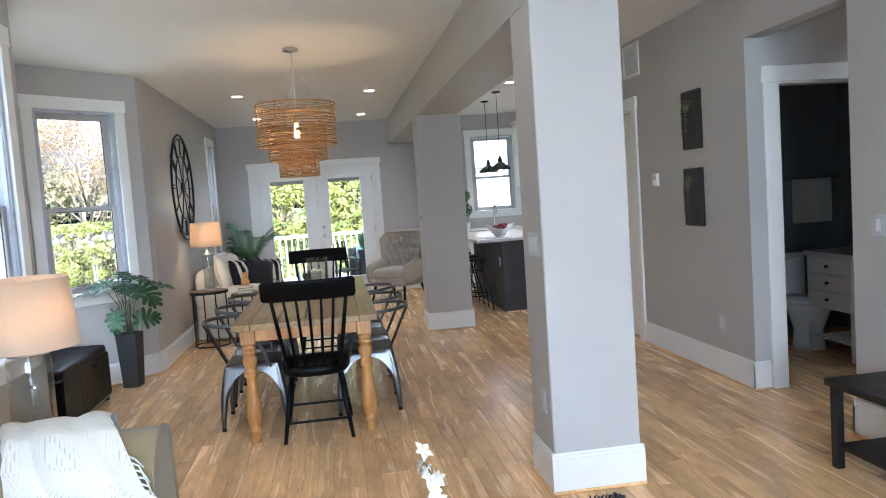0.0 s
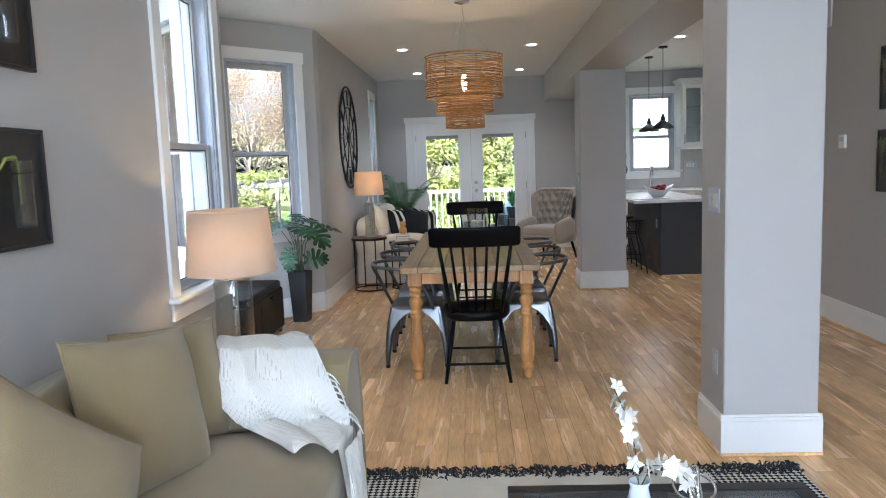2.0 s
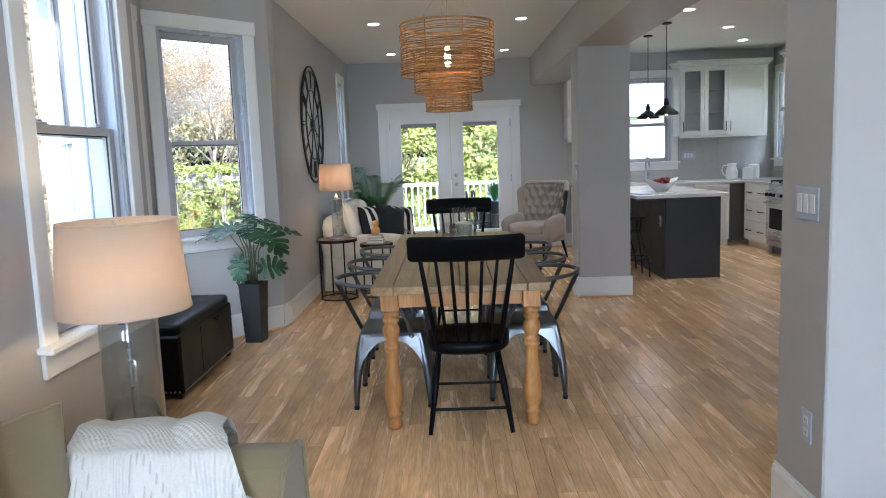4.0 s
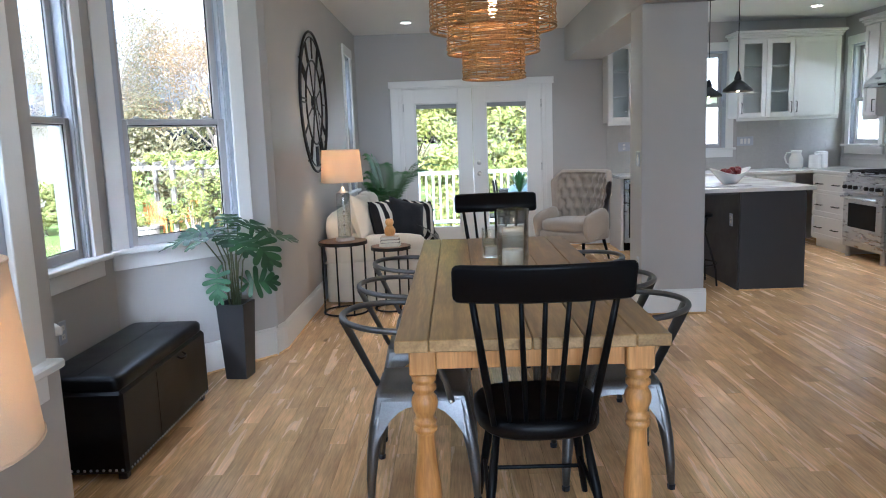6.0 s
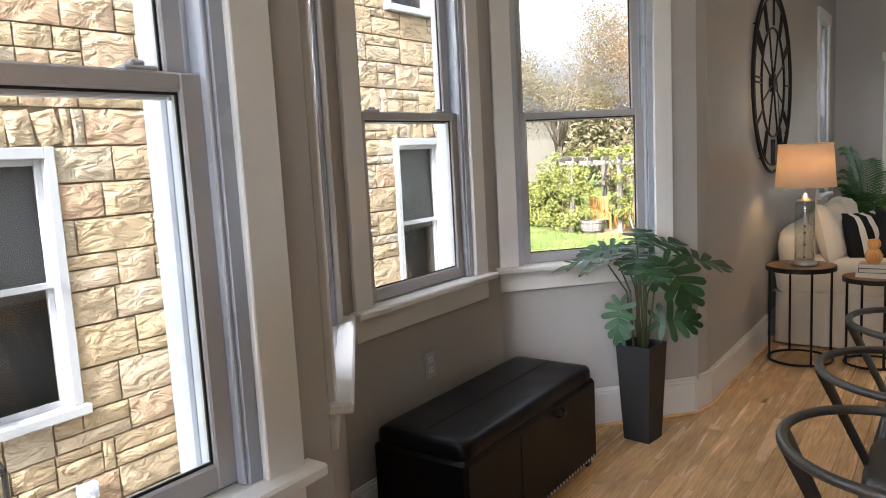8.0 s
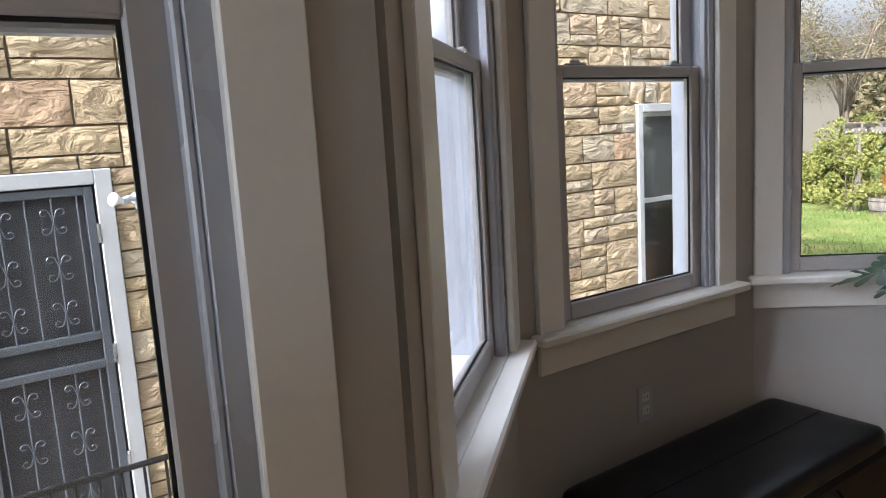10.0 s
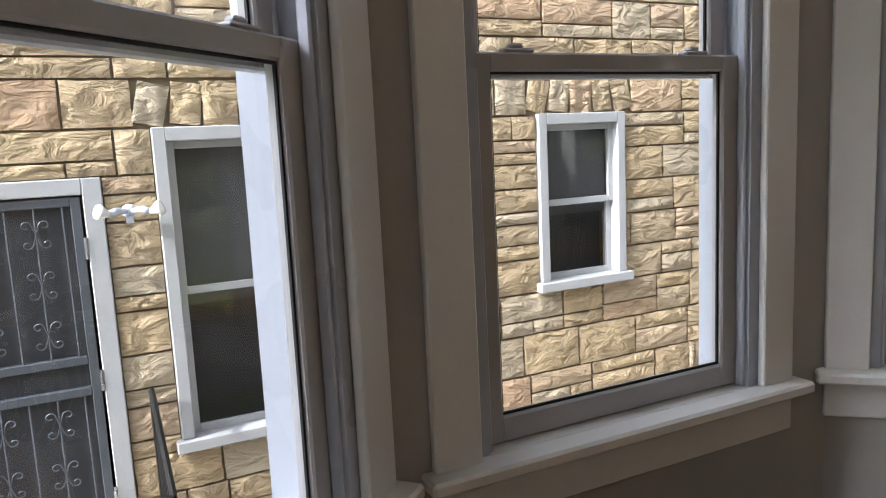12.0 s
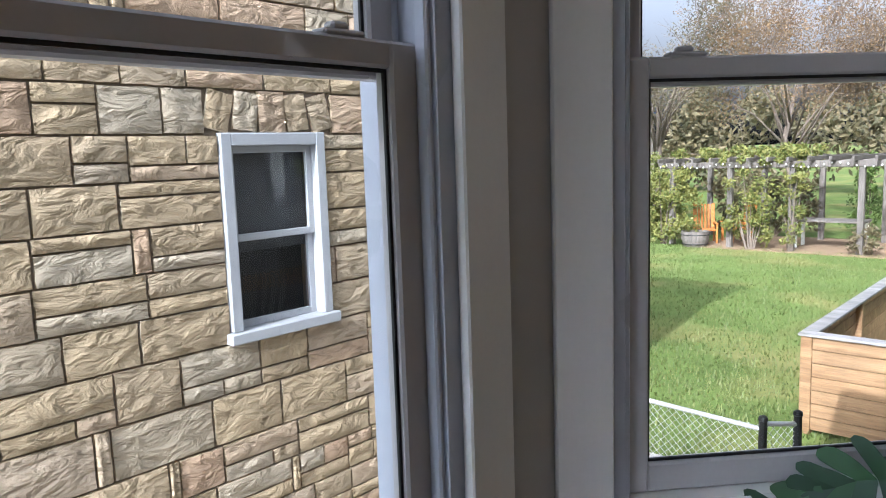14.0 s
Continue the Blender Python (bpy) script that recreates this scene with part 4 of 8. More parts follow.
def monstera_leaf(length, curl, seed):
    """A split leaf along +x from its stalk: fingers that join near the midrib and part towards the rim."""
    rnd = random.Random(seed)
    s = Shape()
    wide = length * 0.58
    roots = (-0.02, 0.10, 0.25, 0.41, 0.58, 0.75, 0.90)
    turns, reach = (132, 100, 80, 64, 48, 30), (0.62, 0.92, 1.0, 0.94, 0.80, 0.62)
    steps = ((0.0, 0.5), (0.3, 0.74), (0.55, 0.66), (0.8, 0.56), (0.93, 0.38), (1.0, 0.06))

    def lifted(x, y):
        r = abs(y) / wide
        return Vector((x, y, 0.16 * abs(y) - curl * (0.55 * x * x / length + 0.6 * r * r * wide) + 0.004 * math.sin(x * 70 + seed)))
    for side in (-1, 1):
        for i in range(6):
            a = radians(turns[i] + rnd.uniform(-5, 5))
            d, n = Vector((math.cos(a), side * math.sin(a))), Vector((-math.sin(a), side * math.cos(a)))
            mid, half = (roots[i] + roots[i + 1]) / 2 * length, (roots[i + 1] - roots[i]) * length
            far = wide * reach[i] * rnd.uniform(0.92, 1.06)
            vs = []
            for f, w in steps:
                c = Vector((mid, 0)) + d * far * f
                grow = half * (0.55 + 0.5 * f)
                for e in (-1, 0, 1):
                    p = c + n * e * grow * w if f > 0 else Vector((mid + e * -half * 0.5, 0))
                    vs.append(lifted(p.x, p.y))
            fs = [(3 * j + q, 3 * j + q + 1, 3 * j + q + 4, 3 * j + q + 3) for j in range(5) for q in range(2)]
            s.add(vs, fs)
    tip = [lifted(length * q, y * length) for q, y in ((0.86, -0.05), (0.86, 0.05), (0.96, 0.03), (1.05, 0.0), (0.96, -0.03))]
    return s.add(tip, [(0, 1, 2, 3, 4)])


def monstera():
    p = thing("potted_monstera", pose(-0.95, 6.43, 0), "artificial monstera plant in a tall tapered charcoal planter", "plant")
    b, t, h = 0.066, 0.088, 0.475
    s = Shape()
    ring = lambda q, z: [(-q, -q, z), (q, -q, z), (q, q, z), (-q, q, z)]  # noqa: E731
    s.add(ring(b, 0) + ring(t, h) + ring(t - 0.012, h) + ring(t - 0.02, h - 0.05), [(3, 2, 1, 0)] + [(k + i, k + (i + 1) % 4, k + 4 + (i + 1) % 4, k + 4 + i) for k in (0, 4, 8) for i in range(4)] + [(12, 13, 14, 15)])
    pl = part("planter", s, POT, p, "tall tapered square planter")
    pl.rotation_euler = (0, 0, radians(-8))
    rnd = random.Random(3)
    specs = [(-0.15, -0.08, 0.96, 195, 4, 0.24), (-0.06, -0.14, 0.97, 250, 8, 0.21), (0.03, 0.07, 1.00, 60, -10, 0.20), (0.14, -0.07, 0.96, -25, 40, 0.25), (0.16, 0.09, 0.96, 30, 12, 0.26),
             (-0.08, 0.12, 0.98, 130, 0, 0.20), (0.01, -0.06, 0.98, -80, 10, 0.20), (-0.11, 0.02, 1.0, 215, 8, 0.20), (0.07, -0.12, 0.95, -50, 14, 0.21), (-0.02, 0.02, 1.03, 100, -25, 0.17),
             (-0.08, -0.06, 0.68, 265, 66, 0.19), (0.07, 0.02, 0.585, 12, -4, 0.20)]
    for k, (dx, dy, z, yaw, down, size) in enumerate(specs):
        base = Vector((0.12 * dx + rnd.uniform(-0.02, 0.02), 0.12 * dy + rnd.uniform(-0.02, 0.02), h - 0.05))
        tip = Vector((dx, dy, z - 0.065 * (k < 10)))
        part("stalk", Shape().tube([base, base.lerp(tip, 0.6) + Vector((-dx * 0.3, -dy * 0.3, 0.02)), tip], [0.006, 0.005, 0.0035], 6), STEM, p, smooth=True)
        roll = 62 if k == 11 else rnd.uniform(-24, 24)
        m = Matrix.Translation(tip) @ pose(0, 0, 0, 0, 0, yaw + rnd.uniform(-8, 8)) @ pose(0, 0, 0, 0, down, 0) @ pose(0, 0, 0, roll)
        leaf = monstera_leaf(size * 0.92, rnd.uniform(0.15, 0.4), k)
        part("leaf", Shape().add(leaf.v, leaf.f, m), PALELEAF if k == 10 else GREENLEAF, p, "pale lower leaf" if k == 10 else "", True)


monstera()


def outlet(name, x, y, z, rz, label, w=0.07, h=0.115, kind_="outlet"):
    """A wall plate with y out of the wall."""
    o = thing(name, pose(x, y, z, 0, 0, rz), label, kind_)
    part("plate", Shape().box(-w / 2, w / 2, 0.0005, 0.006, -h / 2, h / 2, 0.002), VINYL, o)
    if kind_ == "outlet":
        for dz in (-0.022, 0.022):
            f = part("receptacle", Shape().box(-0.016, 0.016, 0.0055, 0.008, dz - 0.014, dz + 0.014, 0.004), CERAMIC, o)
            for dx in (-0.006, 0.006):
                part("slot", Shape().box(dx - 0.001, dx + 0.001, 0.0078, 0.0083, dz - 0.004, dz + 0.006), BLACKCLOTH, f)
    else:
        n = max(1, round(w / 0.047) - 1) if w > 0.09 else 1
        for k in range(n):
            cx = (k - (n - 1) / 2) * 0.046
            part("rocker", Shape().box(cx - 0.016, cx + 0.016, 0.0055, 0.0085, -0.033, 0.033, 0.002), CERAMIC, o)


dB = (Vector(bay[3]) - Vector(bay[2])).normalized()
pB = Vector(bay[2]) + dB * 0.80
outlet("wall_outlet", XB, 5.50, 0.545, -90, "white duplex outlet above the ottoman")
outlet("wall_outlet", pB.x, pB.y, 0.52, facing(bay[2], bay[3])[2], "white duplex outlet behind the potted plant")
outlet("wall_outlet", CX0, 3.20, 0.43, 90, "white duplex outlet on the column")
outlet("wall_outlet", CX0, 7.78, 0.40, 90, "white duplex outlet on the column")
outlet("light_switch", CX0, 3.24, 1.215, 90, "white triple light switch on the column", 0.165, 0.115, "switch")
outlet("light_switch", CX0, 7.80, 1.225, 90, "white double light switch on the column", 0.115, 0.115, "switch")
outlet("wall_outlet", XR, 4.75, 0.40, 90, "white duplex outlet on the hall wall")
outlet("light_switch", XR, 3.14, 1.18, 90, "white light switch beside the passage", 0.115, 0.115, "switch")
th = thing("thermostat", pose(XR, 5.74, 1.50, 0, 0, 90), "white wall thermostat with a small grey display", "thermostat")
part("case", Shape().box(-0.05, 0.05, 0.0005, 0.025, -0.055, 0.055, 0.006), CERAMIC, th)
part("display", Shape().box(-0.03, 0.03, 0.0245, 0.026, 0.0, 0.035, 0.001), STAINLESS, th)
ve = thing("air_vent", pose(XR, 6.17, 2.60, 0, 0, 90), "white return air grille high on the wall", "vent")
part("frame", Shape().box(-0.18, 0.18, 0.0005, 0.012, 0.12, 0.15, 0.003).box(-0.18, 0.18, 0.0005, 0.012, -0.15, -0.12, 0.003).box(-0.18, -0.15, 0.0005, 0.012, -0.12, 0.12, 0.003).box(0.15, 0.18, 0.0005, 0.012, -0.12, 0.12, 0.003), TRIM, ve)
for k in range(12):
    part("slat", Shape().box(-0.15, 0.15, 0.001, 0.0095, -0.112 + k * 0.0195, -0.1 + k * 0.0195, 0.001), TRIM, ve)


def downlight(x, y, power):
    d = thing("recessed_light", pose(x, y, ZC), "white recessed ceiling downlight, switched on", "ceiling light", "recessed ceiling lights")
    part("trim_ring", Shape().lathe([(0.052, -0.001), (0.075, -0.004), (0.078, -0.001)], 0, 0, 0, 24, cap=False), TRIM, d, smooth=True)
    b = part("diffuser", Shape().lathe([(0.0, -0.0035), (0.053, -0.0035), (0.053, -0.0012)], 0, 0, 0, 24, cap=False), CANLIGHT, d)
    b.visible_shadow = False
    lamp("downlight_beam", "SPOT", power, look((x, y, ZC - 0.012), (x, y, 0)), (1.0, 0.93, 0.83), spot=112, radius=0.05)


for x, y in ((-0.083, 8.445), (1.432, 8.44), (1.432, 10.725), (-0.08, 10.725), (4.8, 3.85)):
    downlight(x, y, 6.5)
# past the first, unseen downlights added to brighten the kitchen
for x, y in ((4.57, 10.64), (3.1, 8.3), (4.5, 8.4), (3.95, 9.5), (2.9, 10.4)):
    downlight(x, y, 11.0)
# unseen downlights, added as weak light for the front rooms and hall
for x, y in ((-0.083, 3.2), (1.40, 3.2), (0.65, 0.6), (2.95, 4.9)):
    downlight(x, y, 1.5)

# ---- reading corner ----


def clock():
    c = thing("wall_clock", pose(XL + 0.002, 8.53, 1.785, 0, 0, -90), "large black iron skeleton wall clock with roman numerals", "clock")
    R = 0.60

    def ring(r, rad, nm, z=0.02):
        part(nm, Shape().tube([(r * math.cos(2 * math.pi * k / 64), z, r * math.sin(2 * math.pi * k / 64)) for k in range(64)], rad, 7, closed=True), IRON, c, smooth=True)
    ring(R, 0.011, "outer_ring")
    ring(R - 0.045, 0.006, "rim_ring")
    ring(R * 0.60, 0.008, "inner_ring")
    for k in range(12):
        a = math.pi / 2 - 2 * math.pi * k / 12
        s = Shape()
        bars = (1, 2, 3, 2, 1, 2, 3, 4, 2, 1, 2, 2)[k]
        for i in range(bars):
            off = (i - (bars - 1) / 2) * 0.032
            ca, sa = math.cos(a), math.sin(a)
            p = lambda r: (r * ca - off * sa, 0.02, r * sa + off * ca)  # noqa: E731
            s.tube([p(R * 0.63), p(R - 0.05)], 0.0075, 6)
        part("numeral", s, IRON, c)
    for k in range(8):
        a = 2 * math.pi * k / 8 + math.pi / 8
        part("spoke", Shape().tube([(0.05 * math.cos(a), 0.02, 0.05 * math.sin(a)), (R * 0.6 * math.cos(a), 0.02, R * 0.6 * math.sin(a))], 0.006, 6), IRON, c)
    part("hub", Shape().lathe([(0.06, 0.0), (0.06, 0.03), (0.02, 0.036)], 0, 0, 0, 20, pose(0, 0.002, 0, -90)), IRON, c)
    part("hour_hand", Shape().box(-0.008, 0.008, 0.036, 0.04, -0.03, 0.26, 0.002, pose(0, 0, 0, 0, 50, 0)), IRON, c)
    part("minute_hand", Shape().box(-0.006, 0.006, 0.041, 0.045, -0.04, 0.40, 0.002, pose(0, 0, 0, 0, -160, 0)), IRON, c)
    for k in range(4):
        a = 2 * math.pi * k / 4 + 0.6
        part("standoff", Shape().tube([(R * math.cos(a), 0.0, R * math.sin(a)), (R * math.cos(a), 0.022, R * math.sin(a))], 0.006, 6), IRON, c)


clock()


def side_table(x, y, h, r, label):
    t = thing("side_table", pose(x, y, 0), label, "table", "nesting side tables")
    part("tabletop", Shape().lathe([(0.0, h - 0.022), (r - 0.004, h - 0.022), (r, h - 0.018), (r, h - 0.004), (r - 0.004, h), (0.0, h)], 0, 0, 0, 36, cap=False), wood("walnut_top", (0.13, 0.06, 0.025), (0.30, 0.15, 0.06), 0.4, axis=1, ring=16, vary=0.1), t)
    part("top_band", Shape().lathe([(r + 0.001, h - 0.03), (r + 0.005, h - 0.03), (r + 0.005, h - 0.002), (r + 0.001, h - 0.002)], 0, 0, 0, 36, cap=False), IRON, t)
    for k in range(4):
        a = 2 * math.pi * k / 4 + 0.5
        part("leg", Shape().box(-0.006, 0.006, -0.006, 0.006, 0.0, h - 0.022, 0.001, pose((r - 0.012) * math.cos(a), (r - 0.012) * math.sin(a), 0, 0, 0, math.degrees(a))), IRON, t)
    part("base_ring", Shape().tube([((r - 0.012) * math.cos(2 * math.pi * k / 40), (r - 0.012) * math.sin(2 * math.pi * k / 40), 0.0085) for k in range(40)], 0.008, 6, closed=True), IRON, t, smooth=True)


side_table(-0.53, 8.12, 0.615, 0.20, "round walnut side table with a black iron frame")
side_table(-0.135, 8.19, 0.55, 0.165, "smaller round walnut side table with a black iron frame")


def table_lamp(name, x, y, z, r0, r1, zs0, zs1, gr, gz, label, power):
    l = thing(name, pose(x, y, z), label, "lamp", "glass table lamps")
    part("base", Shape().lathe([(0.0, 0.0), (gr + 0.02, 0.0), (gr + 0.022, 0.006), (gr + 0.018, 0.024), (gr, 0.03), (0.0, 0.03)], 0, 0, 0, 28, cap=False), STAINLESS, l, "brushed nickel base", True)
    g = part("glass_body", Shape().lathe([(0.0, 0.031), (gr, 0.031), (gr, gz - 0.02), (gr * 0.9, gz), (gr * 0.86, gz), (gr - 0.004, gz - 0.022), (gr - 0.004, 0.037), (0.0, 0.037)], 0, 0, 0, 32, cap=False), CLEAR, l, "clear glass cylinder", True)
    g.visible_shadow = False
    part("rod", Shape().tube([(0, 0, 0.03), (0, 0, zs0 - z + 0.10)], 0.006, 8), STAINLESS, l)
    part("cap", Shape().lathe([(gr * 0.9, gz), (gr * 0.92, gz + 0.006), (0.02, gz + 0.02), (0.012, gz + 0.05)], 0, 0, 0, 24), STAINLESS, l, smooth=True)
    a, b = zs0 - z, zs1 - z
    part("shade", Shape().lathe([(r0, a), (r1, b), (r1 - 0.003, b), (r0 - 0.003, a), (r0, a)], 0, 0, 0, 40, cap=False), SHADE, l, "tapered linen drum shade", True)
    for rr, zz in ((r0, a), (r1, b)):
        part("shade_ring", Shape().tube([(rr * math.cos(2 * math.pi * k / 40), rr * math.sin(2 * math.pi * k / 40), zz) for k in range(40)], 0.003, 5, closed=True), SHADE, l)
    for k in range(3):
        t = 2 * math.pi * k / 3
        part("spider_arm", Shape().tube([(r1 * math.cos(t), r1 * math.sin(t), b - 0.005), (0, 0, b - 0.03)], 0.002, 5), STAINLESS, l)
    bulb = part("bulb", Shape().lathe([(0.012, a + 0.09), (0.028, a + 0.13), (0.03, a + 0.15), (0.02, a + 0.175), (0.004, a + 0.18)], 0, 0, 0, 14), BULB, l, smooth=True)
    bulb.visible_shadow = False
    lamp("lamp_bulb", "POINT", power, pose(x, y, z + a + 0.15), (1.0, 0.72, 0.45), radius=0.03)


table_lamp("table_lamp", -0.51, 8.12, 0.616, 0.175, 0.155, 1.108, 1.372, 0.058, 0.40, "table lamp with a linen shade and clear glass base", 0.42)


def wood_figure():
    f = thing("wooden_vase", pose(-0.135, 8.17, 0.638), "small turned wooden vase on stacked books", "ornament")
    part("vase_body", Shape().lathe([(0.0, 0.0), (0.035, 0.0), (0.046, 0.02), (0.048, 0.045), (0.034, 0.075), (0.024, 0.085), (0.034, 0.10), (0.037, 0.12), (0.028, 0.14), (0.0, 0.146)], 0, 0, 0, 20, cap=False), PINE, f, smooth=True)
    for k, (w, d, h, c) in enumerate(((0.17, 0.13, 0.030, (0.62, 0.58, 0.50)), (0.16, 0.12, 0.028, (0.05, 0.045, 0.04)), (0.15, 0.115, 0.026, (0.45, 0.36, 0.26)))):
        z = 0.551 + sum((0.030, 0.028, 0.026)[:k])
        b = thing("book", pose(-0.135, 8.17, z, 0, 0, (-6, 4, -2)[k]), ("cream hardback book at the bottom of the stack", "black hardback book in the stack", "tan hardback book on top of the stack")[k], "book", "books stacked on the side table")
        part("cover", Shape().box(-w / 2, w / 2, -d / 2, d / 2, 0, 0.003, 0.001).box(-w / 2, w / 2, -d / 2, d / 2, h - 0.0035, h - 0.0005, 0.001).box(-w / 2, -w / 2 + 0.004, -d / 2, d / 2, 0.003, h - 0.0035), mat("book_cover", c, 0.6, fine=120, bump=0.1), b)
        part("pages", Shape().box(-w / 2 + 0.004, w / 2 - 0.004, -d / 2 + 0.004, d / 2 - 0.004, 0.003, h - 0.0035), mat("paper_pages", (0.72, 0.68, 0.58), 0.9, var=0.1, fine=700, stretch=(0.02, 0.02, 1)), b)


wood_figure()


def blob(sx, sy, sz, e=4.0, n=16, wob=0.01, seed=0, sag=0.0):
    """A soft rounded block about the origin."""
    s = Shape()

    def fn(u, v):
        a, b = 2 * math.pi * u, math.pi * (v - 0.5)
        d = Vector((math.cos(a) * math.cos(b), math.sin(a) * math.cos(b), math.sin(b)))
        k = (abs(d.x) ** e + abs(d.y) ** e + abs(d.z) ** e) ** (-1 / e)
        p = d * k
        w = wob * noise.noise(Vector((p.x * 1.6 + seed, p.y * 1.6, p.z * 1.6)))
        return Vector((p.x * sx / 2 + w, p.y * sy / 2 + w, p.z * sz / 2 + w - sag * (1 - p.x ** 2) * (1 - p.y ** 2) * (p.z < 0)))
    s.grid(2 * n, n, fn, closed_u=True)
    return s


def moved(shape, m):
    return Shape().add(shape.v, shape.f, m)


def white_loveseat():
    s = thing("loveseat", pose(-0.30, 9.28, 0), "cream slipcovered loveseat against the wall", "sofa")
    hx, hy = 0.46, 0.85

    def skirt(u, v):
        a = 2 * math.pi * u
        ca, sa = math.cos(a), math.sin(a)
        k = (abs(ca) ** 14 + abs(sa) ** 14) ** (-1 / 14)
        fold = 0.007 * math.sin(a * 26) * (1 - v)
        return Vector(((hx + fold) * ca * k, (hy + fold) * sa * k, 0.015 + v * 0.36))
    part("skirt", Shape().grid(120, 5, skirt, closed_u=True).add([(-hx, -hy, 0.37), (hx, -hy, 0.37), (hx, hy, 0.37), (-hx, hy, 0.37)], [(0, 1, 2, 3)]), CREAM, s, "gathered slipcover skirt", True)
    for sy in (-1, 1):
        part("arm", moved(blob(0.90, 0.22, 0.27, 5, 16, 0.012, sy), pose(0.0, sy * (hy - 0.11), 0.475)), CREAM, s, smooth=True)
    part("backrest", moved(blob(0.26, 1.66, 0.50, 6, 18, 0.01, 2), pose(-hx + 0.14, 0, 0.55, 0, -6, 0)), CREAM, s, smooth=True)
    for sy in (-1, 1):
        part("seat_cushion", moved(blob(0.66, 0.63, 0.16, 5, 16, 0.012, sy + 4), pose(0.10, sy * 0.317, 0.455)), CREAM, s, smooth=True)
        part("back_cushion", moved(blob(0.20, 0.62, 0.46, 3.6, 16, 0.02, sy + 8), pose(-0.16, sy * 0.315, 0.70, 0, -14, 0)), CREAM, s, smooth=True)


white_loveseat()


def striped_cloth(name, a, b, freq, phase=0.0, plaid=False):
    m = mat(name, a, 0.9, fine=300, bump=0.3, spec=0.1)
    nt = m.node_tree
    tc = nt.nodes.new("ShaderNodeTexCoord")
    sep = nt.nodes.new("ShaderNodeSeparateXYZ")
    nt.links.new(tc.outputs["Object"], sep.inputs[0])

    def band(axis, width):
        q = nt.nodes.new("ShaderNodeMath")
        q.operation = "MULTIPLY_ADD"
        q.inputs[1].default_value, q.inputs[2].default_value = freq, phase
        nt.links.new(sep.outputs[axis], q.inputs[0])
        f = nt.nodes.new("ShaderNodeMath")
        f.operation = "FRACT"
        nt.links.new(q.outputs[0], f.inputs[0])
        g = nt.nodes.new("ShaderNodeMath")
        g.operation = "LESS_THAN"
        g.inputs[1].default_value = width
        nt.links.new(f.outputs[0], g.inputs[0])
        return g
    g = band(0, 0.42)
    if plaid:
        g2 = band(1, 0.42)
        av = nt.nodes.new("ShaderNodeMath")
        av.operation = "ADD"
        nt.links.new(g.outputs[0], av.inputs[0])
        nt.links.new(g2.outputs[0], av.inputs[1])
        hv = nt.nodes.new("ShaderNodeMath")
        hv.operation = "MULTIPLY"
        hv.inputs[1].default_value = 0.5
        nt.links.new(av.outputs[0], hv.inputs[0])
        g = hv
    mix = nt.nodes.new("ShaderNodeMix")
    mix.data_type = "RGBA"
    mix.inputs["A"].default_value, mix.inputs["B"].default_value = (*a, 1), (*b, 1)
    nt.links.new(g.outputs[0], mix.inputs["Factor"])
    nt.links.new(mix.outputs["Result"], nt.nodes["Principled BSDF"].inputs["Base Color"])
    return m


STRIPE = striped_cloth("black_white_stripe", (0.016, 0.016, 0.018), (0.72, 0.69, 0.62), 9.0, 0.3)
PLAID = striped_cloth("grey_plaid", (0.10, 0.09, 0.085), (0.50, 0.46, 0.40), 11.0, 0.1, True)


def pillow(name, m, w, material, label, group="throw pillows on the loveseat", thick=0.15):
    t = thing(name, m, label, "pillow", group)
    part("pillow_cover", cushion(w, w, thick, 15), material, t, smooth=True)
    seam = Shape()
    loop = []
    for k in range(48):
        q = k / 48 * 4
        i, f = int(q), q - int(q)
        c = [(-1, -1), (1, -1), (1, 1), (-1, 1), (-1, -1)]
        a = c[i][0] + (c[i + 1][0] - c[i][0]) * f
        b = c[i][1] + (c[i + 1][1] - c[i][1]) * f
        loop.append((a * w / 2 * (1 - 0.07 * (1 - b * b)), b * w / 2 * (1 - 0.07 * (1 - a * a)), 0))
    seam.tube(loop, 0.0055, 6, closed=True)
    part("piping", seam, material, t)
    return t


pillow("throw_pillow", pose(-0.22, 8.72, 0.70, 90, 0, 62) @ pose(0, 0, 0, -14), 0.40, STRIPE, "black and cream striped throw pillow")
pillow("throw_pillow", pose(-0.03, 8.80, 0.71, 90, 14, 30) @ pose(0, 0, 0, -20), 0.37, BLACKCLOTH, "plain black throw pillow")
pillow("throw_pillow", pose(0.08, 8.92, 0.68, 90, 8, 50) @ pose(0, 0, 0, -12), 0.38, STRIPE, "black throw pillow with bold cream stripes")
pillow("throw_pillow", pose(-0.42, 8.66, 0.74, 90, 10, 80) @ pose(0, 0, 0, -16), 0.42, CREAM, "plain cream cotton throw pillow")


